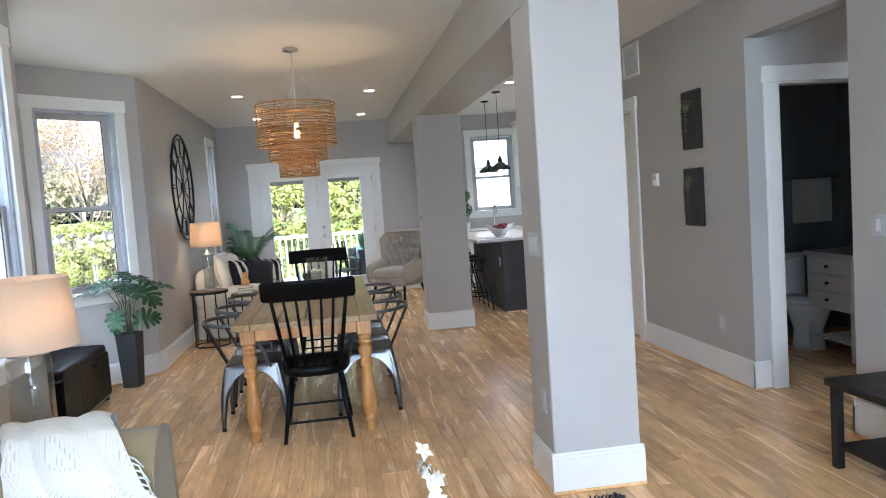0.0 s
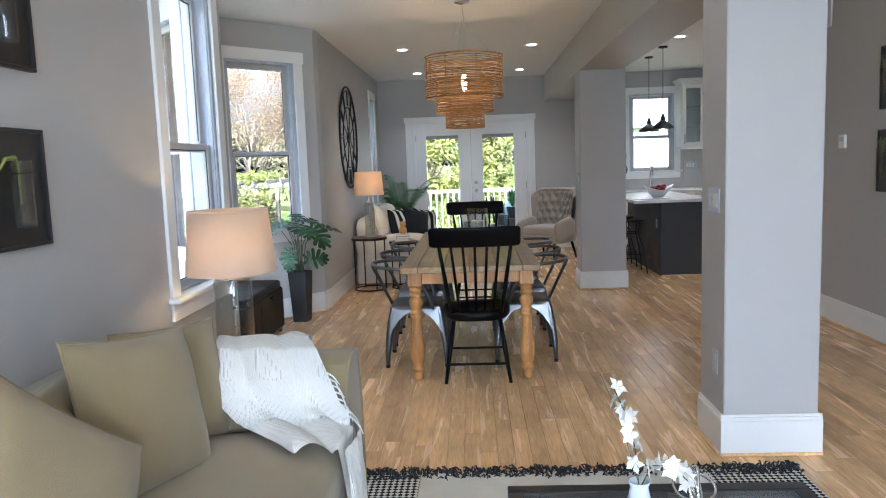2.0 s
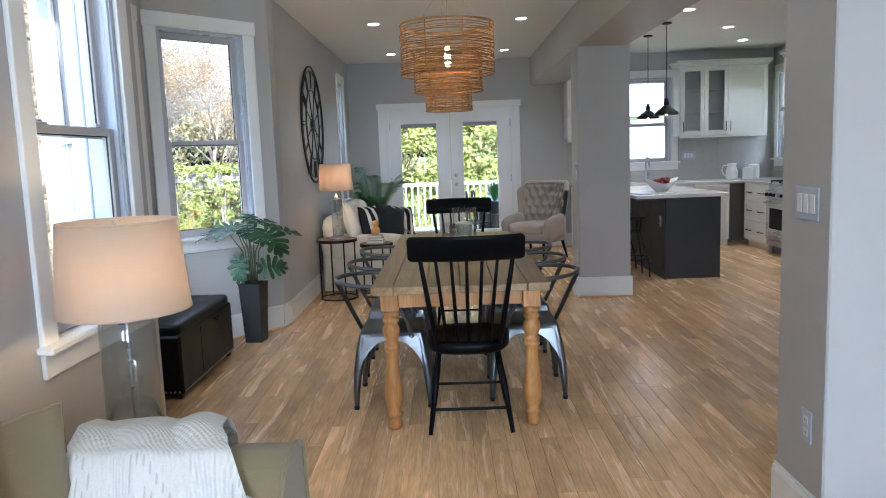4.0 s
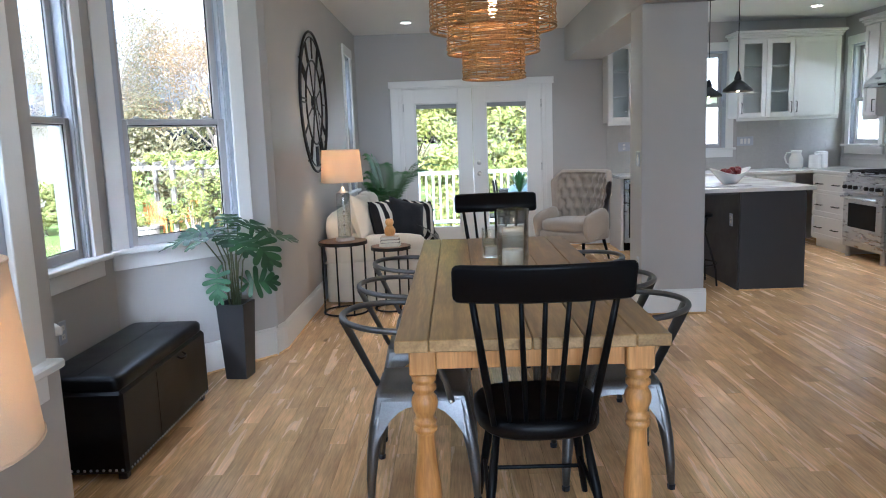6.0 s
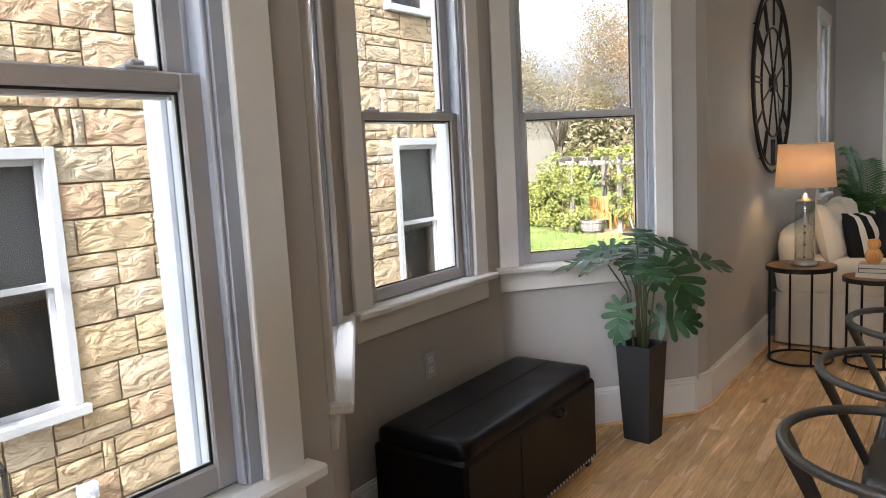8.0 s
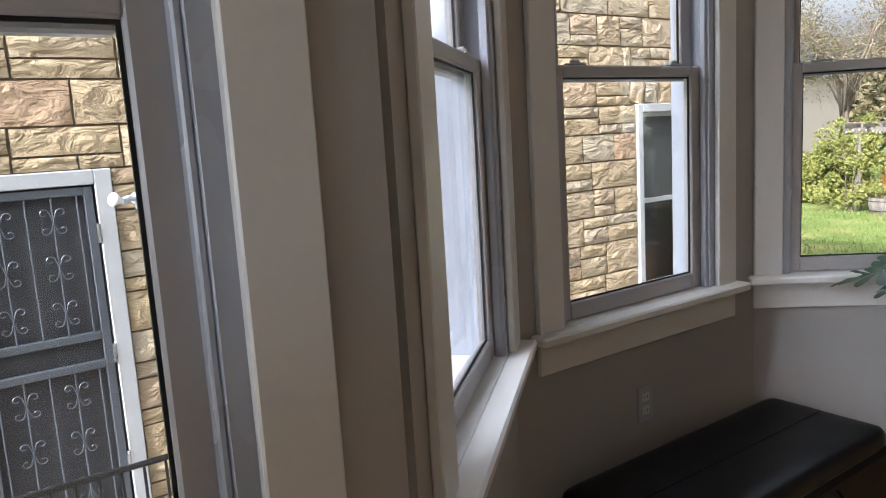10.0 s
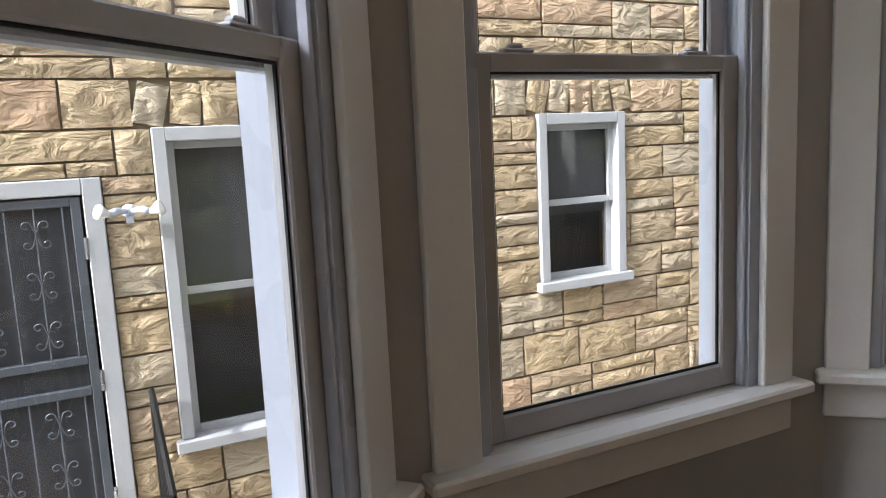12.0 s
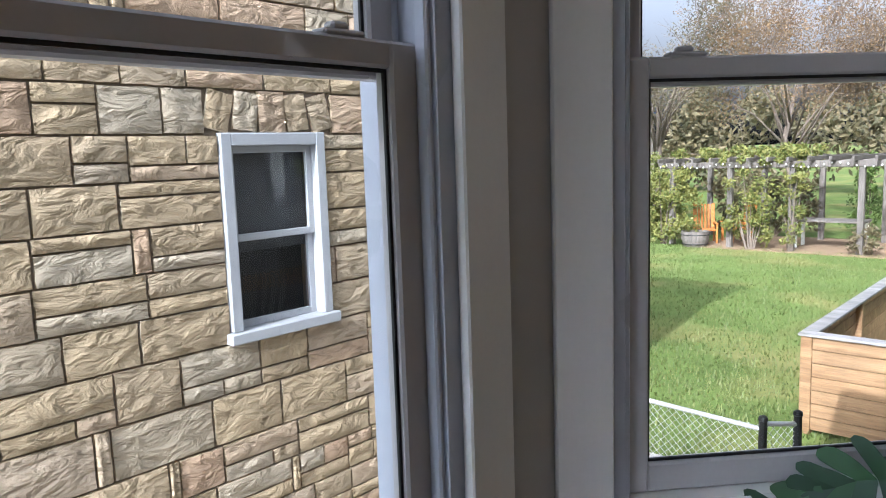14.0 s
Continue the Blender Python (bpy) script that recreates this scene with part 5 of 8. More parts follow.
def drape(name, m, path, width, material, label, category, n=26, ripple=0.012, skew=0.0, fringe=None):
    """A throw laid along a path of (y, z) points, its width along x."""
    t = thing(name, m, label, category)
    pts = [Vector((0, *p)) for p in path]
    lens = [0]
    for a, b in zip(pts, pts[1:]):
        lens.append(lens[-1] + (b - a).length)

    def at(q):
        d = q * lens[-1]
        for i in range(len(lens) - 1):
            if d <= lens[i + 1] + 1e-9:
                return pts[i].lerp(pts[i + 1], (d - lens[i]) / (lens[i + 1] - lens[i]))
        return pts[-1]

    def fn(lift):
        def g(u, v):
            p = at(v)
            w = width * (0.9 + 0.1 * math.sin(3 * v + 1))
            x = (u - 0.5) * w + skew * v + 0.02 * noise.noise(Vector((u * 2, v * 3, 4)))
            r = ripple * (math.sin(u * 15 + 4 * v) + noise.noise(Vector((u * 5, v * 6, 9)))) * (0.5 + 0.5 * v)
            return Vector((x, p.y + (-r if v > 0.45 else 0) - lift * 0.3, p.z + abs(r) + lift))
        return g
    s = Shape().grid(n, n + 8, fn(0.006))
    part("throw_cloth", s, material, t, smooth=True)
    if fringe:
        f = Shape()
        rnd = random.Random(8)
        for u in [k / 30 for k in range(31)]:
            for v in ((1.0,) if fringe == 1 else (0.0, 1.0)):
                p = fn(0.006)(u, v)
                f.tube([p, p + Vector((rnd.uniform(-0.01, 0.01), -0.012, -0.03)), p + Vector((rnd.uniform(-0.02, 0.02), -0.015, -0.075))], [0.004, 0.003, 0.002], 4)
        part("fringe", f, material, t)
    return t


drape("plaid_throw", pose(0.10, 9.06, 0.03, 0, 0, 90), [(0.10, 0.66), (-0.0, 0.60), (-0.06, 0.56), (-0.14, 0.45), (-0.17, 0.30)], 0.62, PLAID, "grey plaid throw folded over the loveseat's seat", "blanket", 20, 0.01)


def palm():
    p = thing("potted_palm", pose(-0.40, 10.78, 0), "green areca palm in the corner behind the loveseat", "plant")
    part("pot", Shape().lathe([(0.0, 0.0), (0.12, 0.0), (0.155, 0.28), (0.165, 0.30), (0.15, 0.30), (0.14, 0.26), (0.0, 0.26)], 0, 0, 0, 24, cap=False), POT, p, smooth=True)
    rnd = random.Random(11)
    for k in range(17):
        a = rnd.uniform(0, 2 * math.pi)
        reach, top = rnd.uniform(0.3, 0.62), rnd.uniform(0.75, 1.38)
        if math.cos(a) < -0.3:
            reach *= 0.45
        pts = []
        for i in range(9):
            q = i / 8
            pts.append(Vector((reach * math.cos(a) * q ** 1.4, reach * math.sin(a) * q ** 1.4, 0.26 + (top - 0.26) * (1 - (1 - q) ** 1.7) - 0.22 * reach * q ** 3)))
        fr = part("frond_stem", Shape().tube(pts, [0.006 - 0.0006 * i for i in range(9)], 5), STEM, p)
        s = Shape()
        for i in range(26):
            q = 0.3 + 0.7 * i / 25
            j = min(int(q * 8), 7)
            o = pts[j].lerp(pts[j + 1], q * 8 - j)
            d = (pts[j + 1] - pts[j]).normalized()
            side = d.cross(Vector((0, 0, 1))).normalized()
            ln = 0.17 * math.sin(math.pi * (0.18 + 0.75 * (q - 0.3) / 0.7)) + 0.03
            for sg in (-1, 1):
                w = d * 0.009
                tip = o + side * sg * ln * 0.85 + d * ln * 0.6 - Vector((0, 0, 0.035 * ln / 0.15))
                mid = o.lerp(tip, 0.5) + Vector((0, 0, 0.012))
                s.add([o - w * 0.4, o + w * 0.4, mid + w, mid - w, tip], [(0, 1, 2, 3), (3, 2, 4)])
        part("frond", s, PALMLEAF, fr)


palm()


def tufted_chair():
    c = thing("tufted_armchair", pose(1.80, 10.42, 0, 0, 0, 140), "taupe tufted wingback armchair with black legs", "armchair")
    # faces +y in its own frame
    n = 30

    def back(u, v):
        a = (2 * u - 1)
        ang = a * 1.25
        x = 0.345 * math.sin(ang) / math.sin(1.25) * (0.90 + 0.16 * v)
        y = -0.26 + 0.20 * (1 - math.cos(ang)) / (1 - math.cos(1.25))
        z = 0.40 + v * (0.60 - 0.0 * abs(a)) - (0.12 * max(0, abs(a) - 0.7) / 0.3) * v
        y -= 0.13 * v * (1 - 0.7 * abs(a))
        gx, gz = a * 4.5, v * 5.0
        row = round(gz)
        off = 0.5 if row % 2 else 0
        dx, dz = gx - off - round(gx - off), gz - row
        d2 = dx * dx + dz * dz
        tuft = 0.05 * math.exp(-d2 * 11) + 0.012 * math.exp(-110 * min(abs(dx - 0.5 * dz), abs(dx + 0.5 * dz)) ** 2) if 0.12 < v < 0.97 and abs(a) < 0.82 else 0
        return Vector((x, y + 0.04 - tuft, z))
    s = Shape().grid(76, 64, back)

    def outer(u, v):
        p = back(1 - u, v)
        a = 1 - 2 * u
        return Vector((p.x * 1.09, p.y - 0.09 + 0.02 * abs(a), p.z + (0.015 if v > 0.97 else 0)))
    s.grid(30, 12, outer)

    def lip(u, v):
        return back(u, 1.0).lerp(outer(1 - u, 1.0), v) + Vector((0, 0, 0.022 * math.sin(math.pi * v)))
    s.grid(44, 5, lip)
    part("backrest", s, TAUPE, c, "deep-buttoned curved backrest", True)
    knob = blob(0.018, 0.012, 0.018, 2, 6, 0)
    for row in range(1, 5):
        for k in range(-3, 4):
            a = (k + (0.5 if row % 2 else 0)) / 4.5
            if abs(a) < 0.8:
                part("button", moved(knob, Matrix.Translation(back((a + 1) / 2, row / 5.0) + Vector((0, 0.004, 0)))), TAUPE, c, "", True)
    part("seat_cushion", moved(blob(0.60, 0.58, 0.15, 5, 16, 0.008, 3), pose(0, 0.05, 0.42)), TAUPE, c, smooth=True)
    part("seat_base", moved(blob(0.66, 0.62, 0.14, 7, 14, 0.004, 5), pose(0, 0.03, 0.305)), TAUPE, c, smooth=True)
    for sx in (-1, 1):
        part("armrest", moved(blob(0.085, 0.48, 0.30, 4.5, 14, 0.006, sx), pose(sx * 0.325, 0.10, 0.44, -10)), TAUPE, c, smooth=True)
        for sy in (-1, 1):
            part("leg", Shape().tube([(sx * 0.25, 0.03 + sy * 0.22, 0.26), (sx * 0.29, 0.03 + sy * 0.29, 0.0)], [0.022, 0.013], 10), BLACKPAINT, c, smooth=True)


tufted_chair()

# ---- living room ----


def beige_sofa():
    s = thing("sofa", pose(-0.27, 1.44, 0), "beige cotton sofa with rolled arms along the wall", "sofa")
    hx, hy = 0.50, 1.18
    part("base", Shape().box(-hx, hx - 0.04, -hy + 0.02, hy - 0.02, 0.03, 0.33, 0.02), BEIGE, s)
    part("backrest", moved(blob(0.24, 2 * hy - 0.1, 0.56, 7, 18, 0.006, 1), pose(-hx + 0.13, 0, 0.50, 0, -5, 0)), BEIGE, s, smooth=True)
    for sy in (-1, 1):
        arm = Shape()

        def prof(u, v):
            # cross-section of a rolled arm, swept along x
            a = 2 * math.pi * u
            r = Vector((0, math.cos(a), math.sin(a)))
            x = -hx + 0.01 + v * (2 * hx - 0.02)
            if 0.12 < u < 0.66:
                y, z = 0.175 * r.y, 0.565 + 0.165 * r.z
            else:
                y, z = 0.15 * (1 if r.y > 0 else -1) * min(1, abs(r.y) * 3), 0.05 if r.z < -0.5 else 0.30 + 0.3 * r.z
            return Vector((x, sy * (hy - 0.20) + y, z + 0.003 * noise.noise(Vector((x * 3, y * 3, z * 3)))))
        arm.grid(40, 14, prof, closed_u=True)
        ends = [prof(k / 40, 1.0) for k in range(40)]
        arm.add(ends, [tuple(range(40))])
        part("arm", arm, BEIGE, s, "rolled arm")
        pip = Shape().tube([p + Vector((0.004, 0, 0)) for p in ends], 0.006, 5, closed=True)
        part("piping", pip, BEIGE, s)
    for k in (-1, 1):
        part("seat_cushion", moved(blob(0.74, 0.80, 0.17, 6, 20, 0.012, k), pose(0.14, k * 0.40, 0.405)), BEIGE, s, smooth=True)
        part("back_cushion", moved(blob(0.17, 0.80, 0.36, 3.6, 18, 0.02, k + 6), pose(-0.25, k * 0.40, 0.655, 0, -10, 0)), BEIGE, s, smooth=True)
    for sx in (-1, 1):
        for sy in (-1, 1):
            part("foot", Shape().lathe([(0.022, 0), (0.03, 0.031)], sx * (hx - 0.1), sy * (hy - 0.12), 0, 12), DARKFRAME, s)


beige_sofa()
SP = "beige pillows on the sofa"
pillow("sofa_pillow", pose(-0.34, 1.83, 0.69, 90, 7, 72) @ pose(0, 0, 0, -16), 0.51, BEIGE, "large square beige pillow leaning on the sofa", SP, 0.17)
pillow("sofa_pillow", pose(-0.29, 1.22, 0.665, 90, 40, 64) @ pose(0, 0, 0, -26), 0.54, BEIGE, "square beige pillow slumped on the sofa seat", SP, 0.17)
pillow("sofa_pillow", pose(-0.37, 2.14, 0.68, 90, 4, 62) @ pose(0, 0, 0, -14), 0.44, BEIGE, "square beige pillow against the sofa arm", SP, 0.16)


def throw():
    t = thing("knit_throw", pose(0, 0, 0), "white open-knit throw with fringe draped over the sofa arm", "blanket")
    path = [(2.70, 0.52), (2.665, 0.66), (2.58, 0.745), (2.47, 0.76), (2.36, 0.745), (2.27, 0.66), (2.225, 0.56), (2.17, 0.505), (2.05, 0.50), (1.93, 0.50)]
    pts = [Vector((0, *p)) for p in path]
    EDGE0 = (-0.30, -0.31, -0.32, -0.32, -0.30, -0.27, -0.23, -0.14, -0.02, 0.08)
    EDGE1 = (0.0, 0.01, 0.02, 0.04, 0.10, 0.16, 0.21, 0.29, 0.34, 0.38)
    n, mrows = 44, 60

    def spot(u, v):
        q = v * (len(pts) - 1)
        i = min(int(q), len(pts) - 2)
        p = pts[i].lerp(pts[i + 1], q - i)
        lo, hi = EDGE0, EDGE1
        x0, x1 = lo[i] + (lo[i + 1] - lo[i]) * (q - i), hi[i] + (hi[i + 1] - hi[i]) * (q - i)
        x = x0 + (x1 - x0) * u + 0.015 * noise.noise(Vector((u * 2, v * 3, 2)))
        fold = 0.038 * (noise.noise(Vector((u * 2.6 + v, v * 1.8, 5))) + 0.7 * math.sin(u * 7 - v * 4)) * (0.35 + 0.65 * min(1, v * 1.6))
        out = Vector((0, -0.75, 0.66)) if 0.4 < v < 0.75 else Vector((0, 0, 1))
        w = Vector((x, p.y, p.z)) + out * (0.010 + abs(fold))
        over = max(0.0, x - 0.245)
        if over > 0 and v > 0.55:
            w.x, w.z = 0.245 + 0.25 * over, w.z - 1.6 * over
        return w
    part("knit_panel", Shape().grid(n, mrows, spot), KNIT, t, smooth=True)

    def flap(u, v):
        x = 0.235 + 0.05 * math.sin(u * 2.5) + 0.03 * v + 0.018 * noise.noise(Vector((u * 6, v * 2, 7)))
        return Vector((x, 2.30 - 0.36 * u + 0.015 * math.sin(v * 5), 0.515 - v * (0.40 + 0.06 * math.sin(u * 5))))
    part("hanging_corner", Shape().grid(18, 18, flap), KNIT, t, smooth=True)
    rnd = random.Random(2)
    f = Shape()
    for k in range(26):
        p = flap(k / 25, 1.0)
        f.tube([p, p + Vector((0.006, rnd.uniform(-0.01, 0.01), -0.03)), p + Vector((rnd.uniform(-0.01, 0.02), rnd.uniform(-0.02, 0.02), -0.07))], [0.004, 0.0035, 0.002], 4)
    for k in range(9):
        p = spot(1.0, 0.55 + 0.2 * k / 8)
        f.tube([p, p + Vector((0.02, rnd.uniform(-0.01, 0.01), -0.012)), p + Vector((0.04, rnd.uniform(-0.02, 0.02), -0.05))], [0.004, 0.0035, 0.002], 4)
    part("fringe", f, KNIT, t, "twisted tassel fringe", kind="stuff")


throw()

et = thing("end_table", pose(-0.46, 3.09, 0), "black round end table behind the sofa arm", "table")
part("tabletop", Shape().lathe([(0.0, 0.50), (0.17, 0.50), (0.175, 0.51), (0.17, 0.52), (0.0, 0.52)], 0, 0, 0, 28, cap=False), DARKFRAME, et)
part("post", Shape().lathe([(0.02, 0.02), (0.02, 0.50)], 0, 0, 0, 12), IRON, et)
part("foot_plate", Shape().lathe([(0.13, 0.0), (0.13, 0.012), (0.02, 0.022)], 0, 0, 0, 24), IRON, et)
table_lamp("table_lamp", -0.46, 3.09, 0.521, 0.212, 0.186, 0.955, 1.25, 0.09, 0.40, "large table lamp with a linen shade beside the sofa", 0.24)


def rug():
    x0, x1, y0, y1 = -0.02, 2.14, 0.35, 2.90
    m = mat("woven_wool", (0.70, 0.66, 0.57), 0.95, var=0.1, fine=260, bump=0.8, spec=0.05)
    nt = m.node_tree
    geo = nt.nodes.new("ShaderNodeNewGeometry")
    mp = nt.nodes.new("ShaderNodeMapping")
    mp.inputs["Rotation"].default_value = (0, 0, radians(45))
    nt.links.new(geo.outputs["Position"], mp.inputs[0])
    ck = nt.nodes.new("ShaderNodeTexChecker")
    ck.inputs["Scale"].default_value = 52
    ck.inputs["Color1"].default_value, ck.inputs["Color2"].default_value = (0.02, 0.02, 0.022, 1), (0.66, 0.63, 0.56, 1)
    nt.links.new(mp.outputs[0], ck.inputs[0])
    nt.links.new(ck.outputs[0], nt.nodes["Principled BSDF"].inputs["Base Color"])
    r = thing("area_rug", pose(0, 0, 0), "black and cream woven wool rug with black fringe", "rug")
    part("rug_field", Shape().box(x0 + 0.45, x1 - 0.42, y0, y1, 0.001, 0.013, 0.004), mat("cream_wool", (0.66, 0.62, 0.53), 0.95, var=0.14, fine=240, bump=0.9, spec=0.05), r, "cream woven middle field")
    part("rug_border", Shape().box(x0, x0 + 0.448, y0, y1, 0.001, 0.013, 0.004), m, r, "black and white checked border")
    part("rug_border", Shape().box(x1 - 0.418, x1, y0, y1, 0.001, 0.013, 0.004), m, r, "black and white checked border")
    rnd = random.Random(6)
    s = Shape()
    for k in range(900):
        x = rnd.uniform(x0, x1)
        y = y1 + rnd.uniform(-0.055, 0.05)
        a = rnd.uniform(0, 6.3)
        ln = rnd.uniform(0.015, 0.04)
        s.tube([(x, y, 0.006), (x + ln * 0.5 * math.cos(a), y + ln * 0.5 * math.sin(a), 0.022), (x + ln * math.cos(a), y + ln * math.sin(a), 0.016)], [0.005, 0.004, 0.002], 4)
    part("fringe", s, BLACKCLOTH, r, "shaggy black fringe", kind="stuff")


rug()


def coffee_table():
    x0, x1, y0, y1, z = 0.79, 1.70, 1.02, 1.87, 0.42
    t = thing("coffee_table", pose(0, 0, 0), "dark wooden coffee table with a glass top", "table")
    for a, b, c, d in ((x0, x1, y1 - 0.05, y1), (x0, x1, y0, y0 + 0.05), (x0, x0 + 0.05, y0 + 0.051, y1 - 0.051), (x1 - 0.05, x1, y0 + 0.051, y1 - 0.051)):
        part("top_rail", Shape().box(a, b, c, d, z - 0.05, z, 0.003), DARKFRAME, t)
    g = part("glass_top", Shape().box(x0 + 0.048, x1 - 0.048, y0 + 0.048, y1 - 0.048, z - 0.012, z - 0.004), CLEAR, t, "clear inset glass")
    g.visible_shadow = False
    for x in (x0 + 0.03, x1 - 0.03):
        for y in (y0 + 0.03, y1 - 0.03):
            part("leg", Shape().box(x - 0.028, x + 0.028, y - 0.028, y + 0.028, 0.013, z - 0.05, 0.003), DARKFRAME, t)


coffee_table()


def flower_vase(x, y, z):
    v = thing("flower_vase", pose(x, y, z), "blue-white ceramic vase with a spray of white orchids", "vase")
    part("vase_body", Shape().lathe([(0.0, 0.0), (0.034, 0.0), (0.045, 0.03), (0.045, 0.07), (0.028, 0.115), (0.024, 0.14), (0.03, 0.155), (0.025, 0.155), (0.02, 0.14), (0.0, 0.13)], 0, 0, 0, 20, cap=False), mat("pale_blue_glaze", (0.55, 0.62, 0.70), 0.15, var=0.15, fine=30), v, smooth=True)
    rnd = random.Random(4)
    petal = mat("white_petal", (0.82, 0.80, 0.74), 0.6, var=0.05, fine=60)
    for path in ([(0, 0, 0.13), (-0.01, 0.0, 0.24), (-0.03, 0.0, 0.33), (-0.065, 0.0, 0.41)], [(0, 0, 0.13), (0.03, -0.01, 0.20), (0.08, -0.02, 0.205), (0.12, -0.03, 0.165)]):
        pts = [Vector(p) for p in path]
        part("flower_stem", Shape().tube(pts, 0.002, 5), STEM, v)
        for k in range(15):
            q = 0.25 + 0.75 * k / 14
            i = min(int(q * 3), 2)
            o = pts[i].lerp(pts[i + 1], q * 3 - i) + Vector((rnd.uniform(-0.012, 0.012), rnd.uniform(-0.018, 0.018), rnd.uniform(-0.01, 0.01)))
            s = Shape()
            up = Vector((rnd.uniform(-1, 1), rnd.uniform(-1, 0.4), rnd.uniform(-0.3, 0.8))).normalized()
            e1 = up.orthogonal().normalized()
            e2 = up.cross(e1)
            for j in range(5):
                a = 2 * math.pi * j / 5 + k
                d = e1 * math.cos(a) + e2 * math.sin(a)
                w = up.cross(d) * 0.009
                ln = rnd.uniform(0.022, 0.032)
                s.add([o, o + d * ln * 0.5 + w + up * 0.006, o + d * ln + up * 0.002, o + d * ln * 0.5 - w + up * 0.006], [(0, 1, 2, 3)])
            part("blossom", s, petal, v, smooth=True)
    part("twig", Shape().tube([(0, 0, 0.14), (-0.05, 0, 0.33), (-0.10, 0, 0.45)], 0.0011, 4), STEM, v)


flower_vase(1.13, 1.55, 0.42)
orb = thing("metal_orb", pose(1.32, 1.70, 0.42), "chrome ring orb ornament on the coffee table", "ornament")
for k in range(4):
    m = pose(0, 0, 0.066, 20 + 45 * k, 35 * k, 50 * k)
    part("ring", Shape().tube([m @ Vector((0.058 * math.cos(2 * math.pi * i / 36), 0.058 * math.sin(2 * math.pi * i / 36), 0)) for i in range(36)], 0.0045, 6, closed=True), CHROME, orb, smooth=True)


def wall_vase(name, m, w, h, label, sprig):
    """A dark board with a glass tube vase; y points into the room."""
    p = thing(name, m, label, "wall decor", "wall vases on dark boards")
    part("board", Shape().box(-w / 2 + 0.012, w / 2 - 0.012, 0.0005, 0.014, -h / 2 + 0.012, h / 2 - 0.012), DARKFRAME, p)
    for a, b, c, d in ((-w / 2, w / 2, h / 2 - 0.013, h / 2), (-w / 2, w / 2, -h / 2, -h / 2 + 0.013), (-w / 2, -w / 2 + 0.013, -h / 2 + 0.013, h / 2 - 0.013), (w / 2 - 0.013, w / 2, -h / 2 + 0.013, h / 2 - 0.013)):
        part("frame_edge", Shape().box(a, b, 0.0005, 0.026, c, d, 0.002), DARKFRAME, p)
    g = part("glass_tube", Shape().lathe([(0.0, -0.13), (0.028, -0.126), (0.032, -0.11), (0.032, 0.085), (0.036, 0.09), (0.029, 0.088), (0.029, -0.11), (0.0, -0.12)], w * 0.12, 0.052, 0, 20, cap=False), CLEAR, p, "clear glass tube", True)
    g.visible_shadow = False
    part("tube_clip", Shape().tube([(w * 0.12 + 0.0345 * math.cos(t), 0.052 + 0.0345 * math.sin(t), 0.05) for t in [2 * math.pi * k / 20 for k in range(20)]], 0.0025, 5, closed=True).box(w * 0.12 - 0.004, w * 0.12 + 0.004, 0.0135, 0.018, 0.045, 0.055), IRON, p)
    s = Shape()
    rnd = random.Random(sprig)
    if sprig == 1:
        s.tube([(w * 0.12, 0.042, -0.05), (w * 0.12, 0.042, 0.075), (w * 0.12 + 0.03, 0.05, 0.10), (w * 0.12 + 0.09, 0.06, 0.095), (w * 0.12 + 0.13, 0.065, 0.06)], [0.003, 0.004, 0.009, 0.007, 0.002], 6)
        part("sprig", s, leaf_mat("sprig_green", (0.13, 0.16, 0.02), (0.2, 0.22, 0.04), 0.5, 0), p, "curved yellow-green sprig", True)
    else:
        for k in range(26):
            o = Vector((w * 0.12 + rnd.uniform(-0.05, 0.05), 0.05 + rnd.uniform(-0.02, 0.02), 0.11 + rnd.uniform(-0.03, 0.05)))
            s.tube([(w * 0.12, 0.042, 0.03), o], 0.0012, 4)
            d = Vector((rnd.uniform(-1, 1), rnd.uniform(-1, 1), rnd.uniform(-0.3, 1))).normalized() * 0.022
            n = d.orthogonal().normalized() * 0.006
            s.add([o, o + d * 0.5 + n, o + d, o + d * 0.5 - n], [(0, 1, 2, 3)])
        part("sprig", s, leaf_mat("dried_sprig", (0.10, 0.11, 0.04), (0.22, 0.20, 0.10), 0.7, 0), p, "small dried sprig")


wall_vase("wall_vase", pose(XL, 2.02, 1.40, 0, 0, -90), 0.30, 0.395, "black framed board with a glass vase and green sprig", 1)
wall_vase("wall_vase", pose(XL, 2.02, 1.99, 0, 0, -90), 0.30, 0.395, "black framed board with an empty glass vase", 2)
wall_vase("wall_vase", pose(XR, 5.07, 1.345, 0, 0, 90), 0.28, 0.45, "black framed board with a glass vase and dried sprig", 3)
wall_vase("wall_vase", pose(XR, 5.06, 1.94, 0, 0, 90), 0.28, 0.45, "black framed board with a glass vase and dried sprig", 4)


def bench():
    x0, x1, y0, y1, z = 3.27, 3.64, 1.75, 2.98, 0.45
    b = thing("bench", pose(0, 0, 0), "black wooden bench with a lower shelf beside the passage", "bench")
    part("seat", Shape().box(x0 - 0.02, x1 + 0.02, y0 - 0.02, y1 + 0.02, z - 0.035, z, 0.004), DARKFRAME, b)
    part("shelf", Shape().box(x0 + 0.02, x1 - 0.02, y0 + 0.02, y1 - 0.02, 0.10, 0.125, 0.003), DARKFRAME, b)
    for x in (x0 + 0.022, x1 - 0.022):
        for y in (y0 + 0.022, y1 - 0.022):
            part("leg", Shape().box(x - 0.022, x + 0.022, y - 0.022, y + 0.022, 0, z - 0.035, 0.003), DARKFRAME, b)


bench()

# ---- bathroom ----


